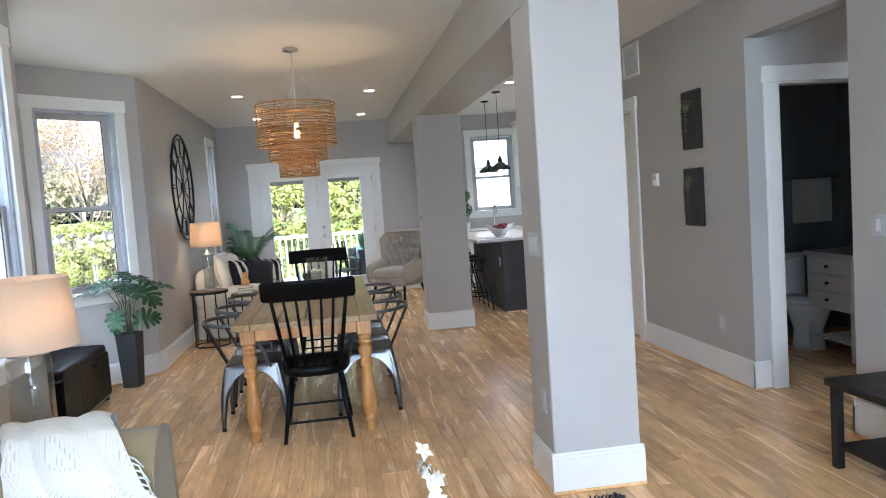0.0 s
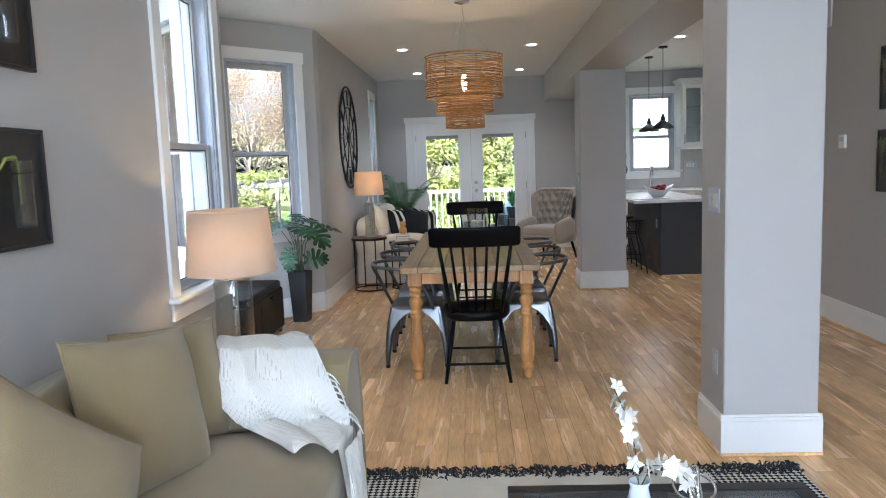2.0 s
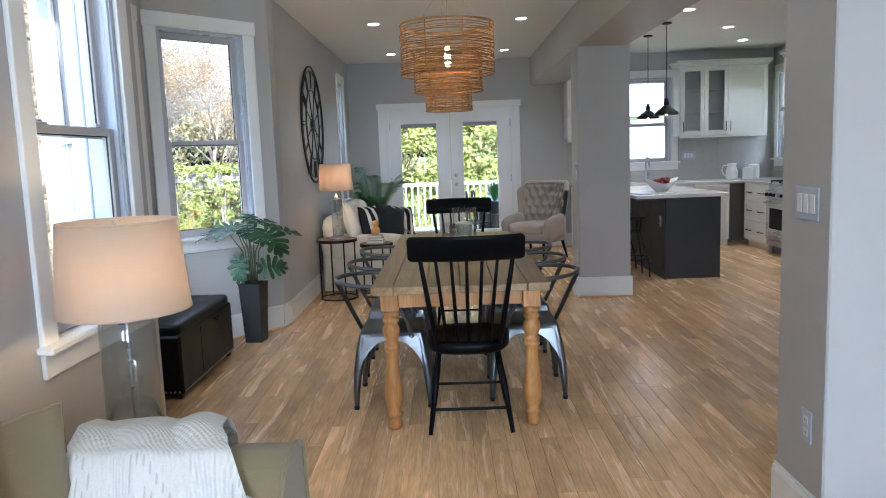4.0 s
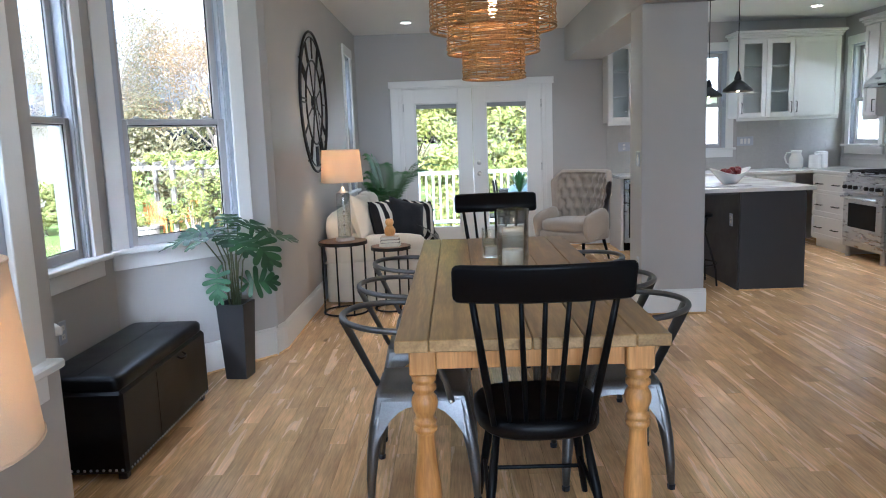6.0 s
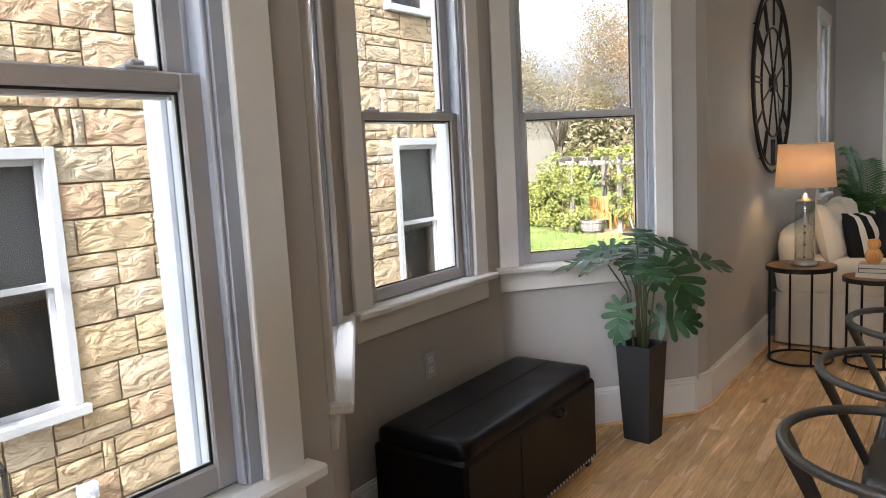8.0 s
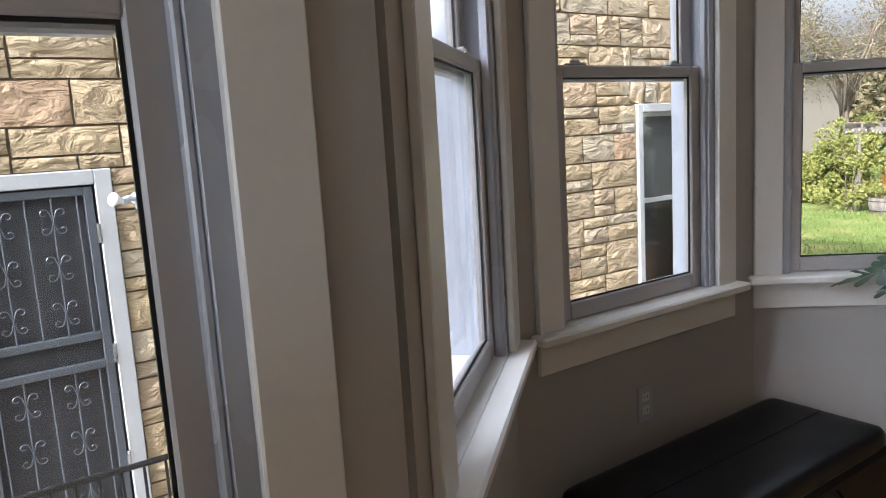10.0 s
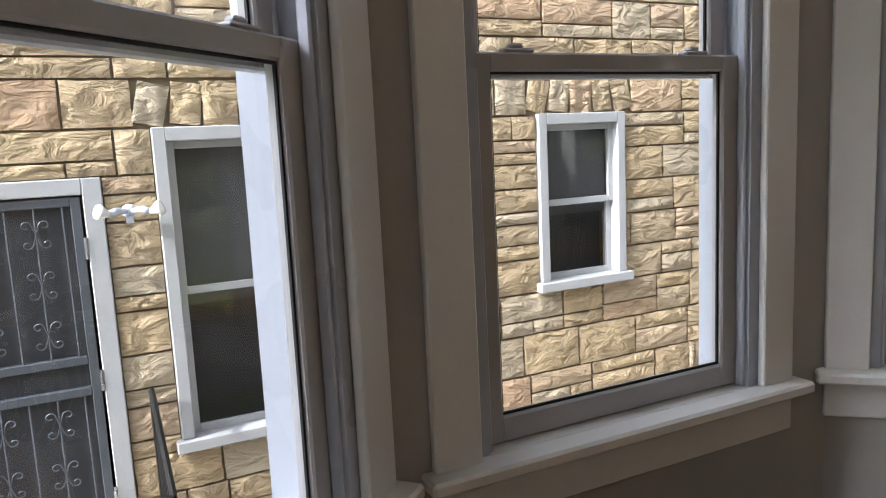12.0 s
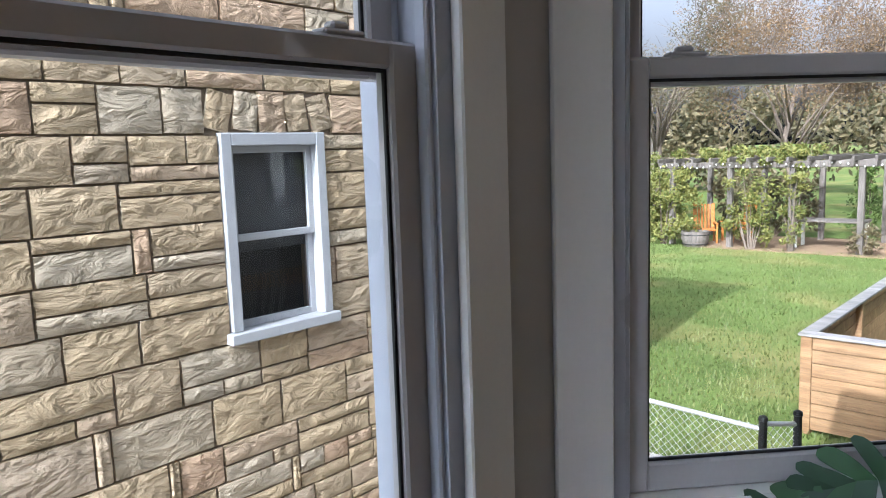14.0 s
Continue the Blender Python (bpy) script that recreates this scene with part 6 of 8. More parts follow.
def toilet():
    t = thing("toilet", pose(4.80, 5.45, 0), "white ceramic toilet with closed lid in the bathroom", "toilet")
    part("bowl", Shape().lathe([(0.12, 0.0), (0.115, 0.06), (0.105, 0.16), (0.15, 0.30), (0.185, 0.375), (0.185, 0.395)], 0, -0.10, 0, 24, Matrix.Diagonal((1, 1.25, 1, 1))), CERAMIC, t, smooth=True)
    part("seat_lid", Shape().lathe([(0.0, 0.396), (0.19, 0.396), (0.195, 0.41), (0.185, 0.425), (0.0, 0.43)], 0, -0.09, 0, 24, Matrix.Diagonal((1, 1.25, 1, 1)), cap=False), CERAMIC, t, smooth=True)
    part("tank", Shape().box(-0.21, 0.21, 0.18, 0.38, 0.38, 0.74, 0.02), CERAMIC, t)
    part("tank_lid", Shape().box(-0.22, 0.22, 0.17, 0.385, 0.741, 0.775, 0.01), CERAMIC, t)
    part("flush_lever", Shape().box(-0.19, -0.11, 0.155, 0.18, 0.66, 0.675, 0.003), CHROME, t)


toilet()
va = thing("bathroom_vanity", pose(4.95, 4.95, 0), "white bathroom vanity with open slatted shelf", "vanity")
part("body", Shape().box(-0.22, 0.5, -0.27, 0.27, 0.38, 0.80, 0.004), CABINET, va)
part("top", Shape().box(-0.24, 0.52, -0.29, 0.29, 0.80, 0.835, 0.004), QUARTZ, va)
for k in range(3):
    d = part("drawer", Shape().box(-0.232, -0.22, -0.25, 0.25, 0.40 + k * 0.133, 0.52 + k * 0.133, 0.003), CABINET, va)
    part("knob", Shape().lathe([(0.006, 0), (0.012, 0.02)], 0, 0, 0, 10, pose(-0.232, 0, 0.46 + k * 0.133, 0, -90, 0)), IRON, d)
for sx in (-0.2, 0.48):
    for sy in (-0.25, 0.25):
        part("leg", Shape().box(sx - 0.02, sx + 0.02, sy - 0.02, sy + 0.02, 0, 0.38, 0.003), CABINET, va)
for k in range(6):
    part("shelf_slat", Shape().box(-0.2, 0.48, -0.24 + k * 0.085, -0.19 + k * 0.085, 0.12, 0.14, 0.003), CABINET, va)
tb = thing("towel_bar", pose(5.30, 5.95, 1.42), "chrome towel bar on the bathroom wall", "towel bar")
part("bar", Shape().tube([(-0.3, -0.06, 0), (0.25, -0.06, 0)], 0.008, 8), CHROME, tb)
for sx in (-0.3, 0.25):
    part("post", Shape().tube([(sx, -0.001, 0), (sx, -0.065, 0)], 0.011, 8), CHROME, tb)
tw = thing("bath_towel", pose(5.27, 5.89, 1.42), "white towel hanging on the chrome bar", "towel")


def towel(u, v):
    a = v * 2 - 1
    y = -0.014 if a < -0.05 else (0.014 if a > 0.05 else a * 0.28)
    return Vector(((u - 0.5) * 0.38, y + 0.004 * math.sin(u * 16), 0.014 - abs(a) * 0.42))


part("towel_cloth", Shape().grid(20, 28, towel), cloth("white_towel", (0.72, 0.72, 0.70), weave=200, bump=0.7), tw, smooth=True)

# ---- kitchen ----
KY = 10.97   # front of the rear base cabinets
KX = 4.77    # front of the side base cabinets


def pull(parent, m, length):
    part("handle", Shape().tube([m @ Vector(p) for p in ((-length / 2, 0, 0), (-length / 2, 0.028, 0), (length / 2, 0.028, 0), (length / 2, 0, 0))], 0.0055, 6), IRON, parent, "black bar handle")


def shaker(parent, name, m, w, h, handle=None, glass=False):
    """A framed door or drawer front, centred, y outward."""
    f = 0.055 if h > 0.25 else 0.035
    s = Shape()
    s.box(-w / 2, -w / 2 + f, 0, 0.02, -h / 2, h / 2, 0.002, m).box(w / 2 - f, w / 2, 0, 0.02, -h / 2, h / 2, 0.002, m)
    s.box(-w / 2 + f, w / 2 - f, 0, 0.02, h / 2 - f, h / 2, 0.001, m).box(-w / 2 + f, w / 2 - f, 0, 0.02, -h / 2, -h / 2 + f, 0.001, m)
    if not glass:
        s.box(-w / 2 + f - 0.002, w / 2 - f + 0.002, 0.002, 0.010, -h / 2 + f - 0.002, h / 2 - f + 0.002, 0, m)
    d = part(name, s, CABINET, parent)
    if glass:
        g = part("pane", Shape().box(-w / 2 + f, w / 2 - f, 0.006, 0.010, -h / 2 + f, h / 2 - f, 0, m), CLEAR, d)
        g.visible_shadow = False
    for hm, ln in handle or ():
        pull(d, m @ hm, ln)
    return d


VERT = pose(0, 0.02, 0, 0, 90, 0)


def base_cabinet(x, y, rz, w, fronts, label):
    c = thing("base_cabinet", pose(x, y, 0, 0, 0, rz), label, "cabinet", "white kitchen base cabinets")
    part("body", Shape().box(-w / 2, w / 2, -0.58, -0.001, 0.10, 0.882), CABINET, c)
    part("toe_kick", Shape().box(-w / 2, w / 2, -0.55, -0.05, 0.0, 0.10), CABINET, c)
    for nm, cx, cz, fw, fh, hs in fronts:
        shaker(c, nm, pose(cx, 0, cz), fw, fh, hs)
    return c


def drawers(w, n=2):
    out = []
    for z0, z1 in ((0.115, 0.375), (0.385, 0.645), (0.655, 0.87)):
        hs = [(pose((k - (n - 1) / 2) * w * 0.5, 0.02, 0.0), 0.13) for k in range(n)]
        out.append(("drawer", 0, (z0 + z1) / 2, w - 0.01, z1 - z0, hs))
    return out


base_cabinet(KX, 10.57, 90, 0.76, drawers(0.76), "white drawer cabinet with black bar handles beside the stove")
base_cabinet(KX, 8.87, 90, 1.02, drawers(1.02), "wide white drawer cabinet with black bar handles")
base_cabinet(KX, 7.85, 90, 0.98, drawers(0.98), "white drawer cabinet with black bar handles near the wall")
for x, w in ((3.12, 0.42), (3.70, 0.72), (4.31, 0.48)):
    base_cabinet(x, KY, 180, w, [("door", 0, 0.385, w - 0.01, 0.54, [(pose(w * 0.36, 0.0, 0.18) @ VERT, 0.13)]), ("drawer", 0, 0.765, w - 0.01, 0.20, [(pose(0, 0.02, 0), 0.13)])], "white cabinet with a door and drawer under the counter")
ep = thing("cabinet_side", pose(2.46, KY, 0), "white cabinet end panel beside the wine cooler", "panel")
part("panel", Shape().box(-0.02, 0.02, 0.0, 0.60, 0.0, 0.882, 0.002), CABINET, ep)
wc = thing("wine_cooler", pose(2.69, KY, 0), "stainless steel undercounter wine cooler", "appliance")
part("body", Shape().box(-0.205, 0.205, 0.02, 0.60, 0.0, 0.88, 0.002), BLACKPAINT, wc)
part("door", Shape().box(-0.20, 0.20, -0.02, 0.018, 0.10, 0.875, 0.004), STAINLESS, wc)
part("glass", Shape().box(-0.15, 0.15, -0.024, -0.019, 0.16, 0.82), BLACKPAINT, wc, "dark glass panel")
part("handle", Shape().tube([(-0.17, -0.02, 0.3), (-0.17, -0.05, 0.3), (-0.17, -0.05, 0.75), (-0.17, -0.02, 0.75)], 0.008, 8), STAINLESS, wc)
ct = thing("countertop", pose(0, 0, 0), "white quartz kitchen countertop in an L", "countertop")
part("rear_slab", Shape().box(2.42, KX - 0.022, KY - 0.03, Y1 - 0.002, 0.884, 0.92, 0.004), QUARTZ, ct)
part("side_slab", Shape().box(KX - 0.02, XK - 0.002, 10.19, Y1 - 0.002, 0.884, 0.92, 0.004), QUARTZ, ct)
part("side_slab", Shape().box(KX - 0.02, XK - 0.002, 7.36, 9.39, 0.884, 0.92, 0.004), QUARTZ, ct)


def stove():
    s = thing("gas_stove", pose(KX - 0.02, 9.79, 0, 0, 0, 90), "stainless steel gas stove with black grates and knobs", "stove")
    w = 0.385
    part("body", Shape().box(-w, w, -0.60, 0.0, 0.15, 0.90, 0.004), STAINLESS, s)
    d = part("oven_door", Shape().box(-w + 0.01, w - 0.01, 0.001, 0.035, 0.20, 0.70, 0.006), STAINLESS, s)
    part("oven_window", Shape().box(-w + 0.12, w - 0.12, 0.0345, 0.038, 0.34, 0.60, 0.004), BLACKPAINT, d, "dark oven glass")
    part("door_handle", Shape().tube([(-w + 0.04, 0.035, 0.665), (-w + 0.04, 0.08, 0.665), (w - 0.04, 0.08, 0.665), (w - 0.04, 0.035, 0.665)], 0.012, 8), CHROME, d)
    part("badge", Shape().lathe([(0.03, 0), (0.028, 0.004)], 0, 0, 0, 20, pose(0, 0.035, 0.26, -90)), CHROME, d)
    part("control_panel", Shape().box(-w, w, 0.001, 0.045, 0.715, 0.83, 0.008), STAINLESS, s)
    for k in range(7):
        r = 0.032 if k == 3 else 0.022
        part("knob", Shape().lathe([(r, 0), (r * 0.9, 0.03), (r * 0.6, 0.033)], 0, 0, 0, 16, pose(-w + 0.07 + k * (2 * w - 0.14) / 6, 0.045, 0.772, -90)), IRON if k != 3 else CHROME, s)
    part("lower_panel", Shape().box(-w, w, 0.001, 0.02, 0.12, 0.19, 0.004), STAINLESS, s)
    for sx in (-w + 0.05, w - 0.05):
        for y in (-0.02, -0.5):
            part("leg", Shape().lathe([(0.025, 0), (0.028, 0.02), (0.024, 0.15)], sx, y, 0, 14), STAINLESS, s)
    part("cooktop", Shape().box(-w, w, -0.60, 0.03, 0.901, 0.918, 0.004), STAINLESS, s)
    for k in range(3):
        g = Shape()
        cx = -w + 0.13 + k * 0.255
        for dx in (-0.11, -0.04, 0.04, 0.11):
            g.box(cx + dx - 0.006, cx + dx + 0.006, -0.55, -0.02, 0.935, 0.95, 0.002)
        for dy in (-0.55, -0.42, -0.285, -0.15, -0.03):
            g.box(cx - 0.116, cx + 0.116, dy - 0.006, dy + 0.006, 0.9305, 0.9455, 0.002)
        for dx in (-0.11, 0.11):
            for dy in (-0.54, -0.03):
                g.box(cx + dx - 0.008, cx + dx + 0.008, dy - 0.008, dy + 0.008, 0.918, 0.94)
        part("grate", g, IRON, s, "cast iron grate")


stove()


def upper_cabinet(x, y, rz, w, z0, z1, doors, label, depth=0.32, crown=True):
    c = thing("wall_cabinet", pose(x, y, 0, 0, 0, rz), label, "cabinet", "white kitchen wall cabinets")
    s = Shape().box(-w / 2, -w / 2 + 0.018, -depth, 0, z0, z1).box(w / 2 - 0.018, w / 2, -depth, 0, z0, z1).box(-w / 2 + 0.018, w / 2 - 0.018, -depth, 0, z0, z0 + 0.018).box(-w / 2 + 0.018, w / 2 - 0.018, -depth, 0, z1 - 0.018, z1).box(-w / 2 + 0.018, w / 2 - 0.018, -depth, -depth + 0.01, z0 + 0.018, z1 - 0.018)
    part("body", s, CABINET, c)
    n = len(doors)
    at = -w / 2
    for fw, glass, hside in doors:
        cx = at + fw / 2
        at += fw
        m = pose(cx, 0.001, (z0 + z1) / 2)
        hz = -(z1 - z0) / 2 + 0.12
        shaker(c, "door", m, fw - 0.006, z1 - z0 - 0.02, [(pose(hside * (fw / 2 - 0.032), 0.0, hz) @ VERT, 0.13)], glass)
        if glass:
            for q in (1, 2):
                part("shelf", Shape().box(cx - fw / 2 + 0.02, cx + fw / 2 - 0.02, -depth + 0.012, -0.03, z0 + (z1 - z0) * q / 3 - 0.008, z0 + (z1 - z0) * q / 3 + 0.008), CABINET, c)
    part("light_rail", Shape().box(-w / 2, w / 2, -0.02, 0.004, z0 - 0.035, z0 - 0.001, 0.003), CABINET, c)
    if crown:
        k = Shape()
        for i, (o, h0, h1) in enumerate(((0.012, 0.0, 0.03), (0.03, 0.03, 0.055), (0.05, 0.055, 0.085))):
            k.box(-w / 2 - o, w / 2 + o, -depth, 0.02 + o, z1 + 0.001 + h0, z1 + 0.001 + h1, 0.004)
        part("crown_moulding", k, CABINET, c)
    return c


upper_cabinet(4.56, Y1 - 0.325, 180, 1.24, 1.565, 2.52, [(0.56, False, 1), (0.335, True, -1), (0.335, True, 1)], "white wall cabinet with two glass doors and crown moulding")
upper_cabinet(2.66, Y1 - 0.325, 180, 0.62, 1.565, 2.52, [(0.31, True, 1), (0.31, True, -1)], "white wall cabinet with glass doors beside the window")
upper_cabinet(XK - 0.335, 10.35, 90, 0.28, 1.52, 2.52, [(0.27, False, -1)], "narrow white wall cabinet beside the range hood")
upper_cabinet(XK - 0.335, 9.80, 90, 0.78, 2.06, 2.52, [(0.39, False, 1), (0.39, False, -1)], "short white wall cabinet above the range hood")
upper_cabinet(XK - 0.335, 8.95, 90, 0.88, 1.52, 2.52, [(0.44, False, 1), (0.44, False, -1)], "white wall cabinet with paired doors")
hd = thing("range_hood", pose(XK, 9.80, 0, 0, 0, 90), "slanted stainless steel range hood over the stove", "hood")
w = 0.385
part("canopy", Shape().add([(-w, 0.001, 1.82), (w, 0.001, 1.82), (w, 0.52, 1.82), (-w, 0.52, 1.82), (-w, 0.001, 2.055), (w, 0.001, 2.055), (w, 0.30, 2.055), (-w, 0.30, 2.055), (-w, 0.52, 1.865), (w, 0.52, 1.865)],
     [(3, 2, 1, 0), (4, 5, 6, 7), (0, 1, 5, 4), (7, 6, 9, 8), (8, 9, 2, 3), (0, 4, 7, 8, 3), (1, 2, 9, 6, 5)]), STAINLESS, hd)
part("control_strip", Shape().box(-0.1, 0.1, 0.52, 0.523, 1.832, 1.853, 0.001), BLACKPAINT, hd)


def island():
    i = thing("kitchen_island", pose(0, 0, 0), "charcoal kitchen island with a white quartz top", "island")
    part("body", Shape().box(2.95, 3.50, 8.49, 10.35, 0.03, 0.884, 0.003), ISLAND, i)
    part("end_panel", Shape().box(2.93, 3.505, 8.465, 8.489, 0.012, 0.884, 0.002), ISLAND, i)
    part("shoe", Shape().box(2.93, 3.505, 8.452, 8.4645, 0.0, 0.016, 0.003), OAK, i)
    part("back_panel", Shape().box(2.925, 2.949, 8.49, 10.35, 0.0, 0.884, 0.002), ISLAND, i)
    part("worktop", Shape().box(2.60, 3.57, 8.42, 10.42, 0.885, 0.922, 0.004), QUARTZ, i, "white quartz worktop")
    part("appliance_handle", Shape().tube([(3.50, 8.72, 0.32), (3.55, 8.72, 0.32), (3.55, 8.72, 0.80), (3.50, 8.72, 0.80)], 0.011, 8), STAINLESS, i)
    part("bracket", Shape().box(2.62, 2.925, 8.52, 8.545, 0.86, 0.884), ISLAND, i)


island()
outlet("wall_outlet", 2.925, 8.66, 0.62, 90, "white duplex outlet on the island's side")


def bar_stool(x, y):
    s = thing("bar_stool", pose(x, y, 0), "black metal bar stool at the island", "stool", "bar stools at the island")
    part("seat", Shape().lathe([(0.0, 0.635), (0.15, 0.635), (0.16, 0.645), (0.155, 0.66), (0.0, 0.655)], 0, 0, 0, 24, cap=False), IRON, s, smooth=True)
    for k in range(4):
        a = math.pi / 4 + k * math.pi / 2
        c, d = math.cos(a), math.sin(a)
        part("leg", Shape().tube([(0.12 * c, 0.12 * d, 0.64), (0.10 * c, 0.10 * d, 0.50), (0.16 * c, 0.16 * d, 0.32), (0.21 * c, 0.21 * d, 0.16), (0.225 * c, 0.225 * d, 0.0)], 0.009, 7), IRON, s, smooth=True)
    for r, z in ((0.20, 0.20), (0.11, 0.50)):
        part("foot_ring", Shape().tube([(r * math.cos(t), r * math.sin(t), z) for t in [2 * math.pi * k / 28 for k in range(28)]], 0.008, 6, closed=True), IRON, s, smooth=True)


for y in (8.86, 9.45, 10.02):
    bar_stool(2.66, y)


def pendant(x, y):
    p = thing("kitchen_pendant", pose(x, y, 0), "small black metal cone pendant over the island", "ceiling lamp", "kitchen pendants")
    part("cone", Shape().lathe([(0.135, 1.775), (0.128, 1.80), (0.05, 1.865), (0.03, 1.88), (0.026, 1.88), (0.046, 1.862), (0.124, 1.797), (0.131, 1.775)], 0, 0, 0, 28, cap=False), IRON, p, smooth=True)
    part("socket", Shape().lathe([(0.03, 1.875), (0.032, 1.90), (0.02, 1.94), (0.012, 1.96)], 0, 0, 0, 16), IRON, p, smooth=True)
    part("cord", Shape().tube([(0, 0, 1.955), (0, 0, ZC - 0.02)], 0.004, 6), IRON, p)
    part("canopy", Shape().lathe([(0.055, ZC - 0.001), (0.055, ZC - 0.018), (0.01, ZC - 0.025)], 0, 0, 0, 20), IRON, p)
    b = part("bulb", Shape().lathe([(0.004, 1.775), (0.022, 1.785), (0.026, 1.81), (0.014, 1.85)], 0, 0, 0, 12), BULB, p, smooth=True)
    b.visible_shadow = False
    lamp("pendant_bulb", "POINT", 0.9, pose(x, y, 1.79), (1.0, 0.7, 0.42), radius=0.025)


pendant(3.09, 9.02)
pendant(3.13, 9.92)


def fruit_bowl(x, y, z):
    b = thing("fruit_bowl", pose(x, y, z), "white ceramic bowl with peaked rim on the island", "bowl")

    def fn(u, v):
        a = 2 * math.pi * u
        rings = [(0.055, 0.0), (0.065, 0.004), (0.11, 0.05), (0.15, 0.105), (0.165, 0.125), (0.158, 0.122), (0.10, 0.05), (0.0, 0.014)]
        r, h = rings[min(int(v * 7 + 1e-6), 7)]
        peak = 0.03 * (h / 0.125) ** 2 * math.cos(2 * a)
        return Vector((r * math.cos(a) * (1 + 0.15 * (h > 0.1) * math.cos(2 * a)), r * math.sin(a), h + peak * (h > 0.03)))
    part("bowl_shell", Shape().grid(40, 8, fn, closed_u=True).lathe([(0.056, 0.0), (0.056, 0.001)], 0, 0, 0, 20), CERAMIC, b, smooth=True)
    red = mat("dark_red_skin", (0.16, 0.012, 0.014), 0.3, var=0.3, scale=20, fine=80)
    rnd = random.Random(1)
    for k in range(11):
        a, r = k * 2.4, 0.02 + 0.075 * (k / 11) ** 0.5
        f = thing("apple", pose(x + r * math.cos(a), y + r * math.sin(a), z + 0.095 + 0.02 * (k % 3)), "dark red apple in the white bowl", "fruit", "apples in the bowl")
        part("apple_skin", blob(0.066, 0.066, 0.06, 2.1, 9, 0.003, k), red, f, smooth=True)


fruit_bowl(3.02, 8.98, 0.923)
mg = thing("magazine", pose(2.86, 8.74, 0.923, 0, 0, 12), "open magazine lying on the island", "magazine")
part("cover", Shape().box(-0.21, -0.002, -0.14, 0.14, 0, 0.005, 0.001).box(0.002, 0.21, -0.14, 0.14, 0, 0.005, 0.001), mat("printed_page", (0.35, 0.33, 0.36), 0.4, var=0.5, scale=14, fine=60), mg)


def jug(x, y, z):
    j = thing("ceramic_jug", pose(x, y, z), "white ceramic pitcher on the counter", "pitcher")
    part("jug_body", Shape().lathe([(0.0, 0.0), (0.07, 0.0), (0.085, 0.03), (0.085, 0.12), (0.06, 0.18), (0.06, 0.20), (0.07, 0.225), (0.062, 0.225), (0.052, 0.20), (0.0, 0.17)], 0, 0, 0, 24, cap=False), CERAMIC, j, smooth=True)
    part("handle", Shape().tube([(-0.055, 0, 0.20), (-0.12, 0, 0.20), (-0.145, 0, 0.14), (-0.12, 0, 0.07), (-0.08, 0, 0.05)], 0.010, 8), CERAMIC, j, smooth=True)


def canister(x, y, z, h, r, label):
    c = thing("canister", pose(x, y, z), label, "canister", "white canisters on the counter")
    part("jar", Shape().lathe([(r, 0), (r, h * 0.84), (r * 0.96, h * 0.86)], 0, 0, 0, 24), CERAMIC, c, smooth=False)
    part("lid", Shape().lathe([(r * 0.98, h * 0.862), (r * 0.98, h * 0.94), (r * 0.5, h)], 0, 0, 0, 24), CERAMIC, c)


jug(4.72, 11.34, 0.921)
canister(4.92, 11.26, 0.921, 0.17, 0.075, "shorter white ceramic canister")
canister(5.05, 11.38, 0.921, 0.21, 0.08, "taller white ceramic canister")
outlet("light_switch", 4.17, Y1 - 0.011, 1.28, 180, "white multi-gang switch plate on the backsplash", 0.21, 0.115, "switch")
outlet("wall_outlet", 2.62, Y1 - 0.011, 1.26, 180, "white double outlet plate on the backsplash", 0.15, 0.115)
outlet("wall_outlet", XK - 0.011, 10.58, 1.28, 90, "white duplex outlet on the tiled wall")
fa = thing("kitchen_faucet", pose(3.50, 11.40, 0.921), "chrome gooseneck kitchen faucet at the sink", "faucet")
part("spout", Shape().tube([(0, 0, 0), (0, 0, 0.28)] + [(0, -0.08 + 0.08 * math.cos(t), 0.28 + 0.09 * math.sin(t)) for t in [math.pi * k / 10 for k in range(1, 11)]] + [(0, -0.16, 0.22)], 0.013, 9), CHROME, fa, smooth=True)
part("lever", Shape().tube([(0.015, 0, 0.08), (0.06, 0, 0.12)], 0.007, 7), CHROME, fa)
part("flange", Shape().lathe([(0.028, 0), (0.026, 0.012), (0.015, 0.016)], 0, 0, 0, 16), CHROME, fa)
tp = thing("topiary", pose(3.02, 11.32, 0.921), "two-ball green topiary on the counter", "plant")
part("pot", Shape().lathe([(0.05, 0), (0.065, 0.11), (0.06, 0.11)], 0, 0, 0, 18), CERAMIC, tp)
part("stem", Shape().tube([(0, 0, 0.1), (0, 0, 0.62)], 0.007, 6), STEM, tp)
rt = random.Random(9)
for cz, cr in ((0.32, 0.105), (0.54, 0.085)):
    s = Shape()
    for k in range(420):
        d = Vector((rt.gauss(0, 1), rt.gauss(0, 1), rt.gauss(0, 1))).normalized()
        o = Vector((0, 0, cz)) + d * cr * rt.uniform(0.8, 1.02)
        e = d.orthogonal().normalized()
        e.rotate(Matrix.Rotation(rt.uniform(0, 6.3), 3, d))
        f = d.cross(e) * 0.008
        s.add([o, o + e * 0.012 + f + d * 0.006, o + e * 0.026 + d * 0.004, o + e * 0.012 - f + d * 0.006], [(0, 1, 2, 3)])
    part("leaf_ball", s, PALMLEAF, tp, "clipped leaf ball", kind="stuff")

# ---- outdoors ----
ZG = -1.30
NM = pose(-4.876, 5.22, 0, 0, 0, 90)                 # x along that wall, -y towards this house


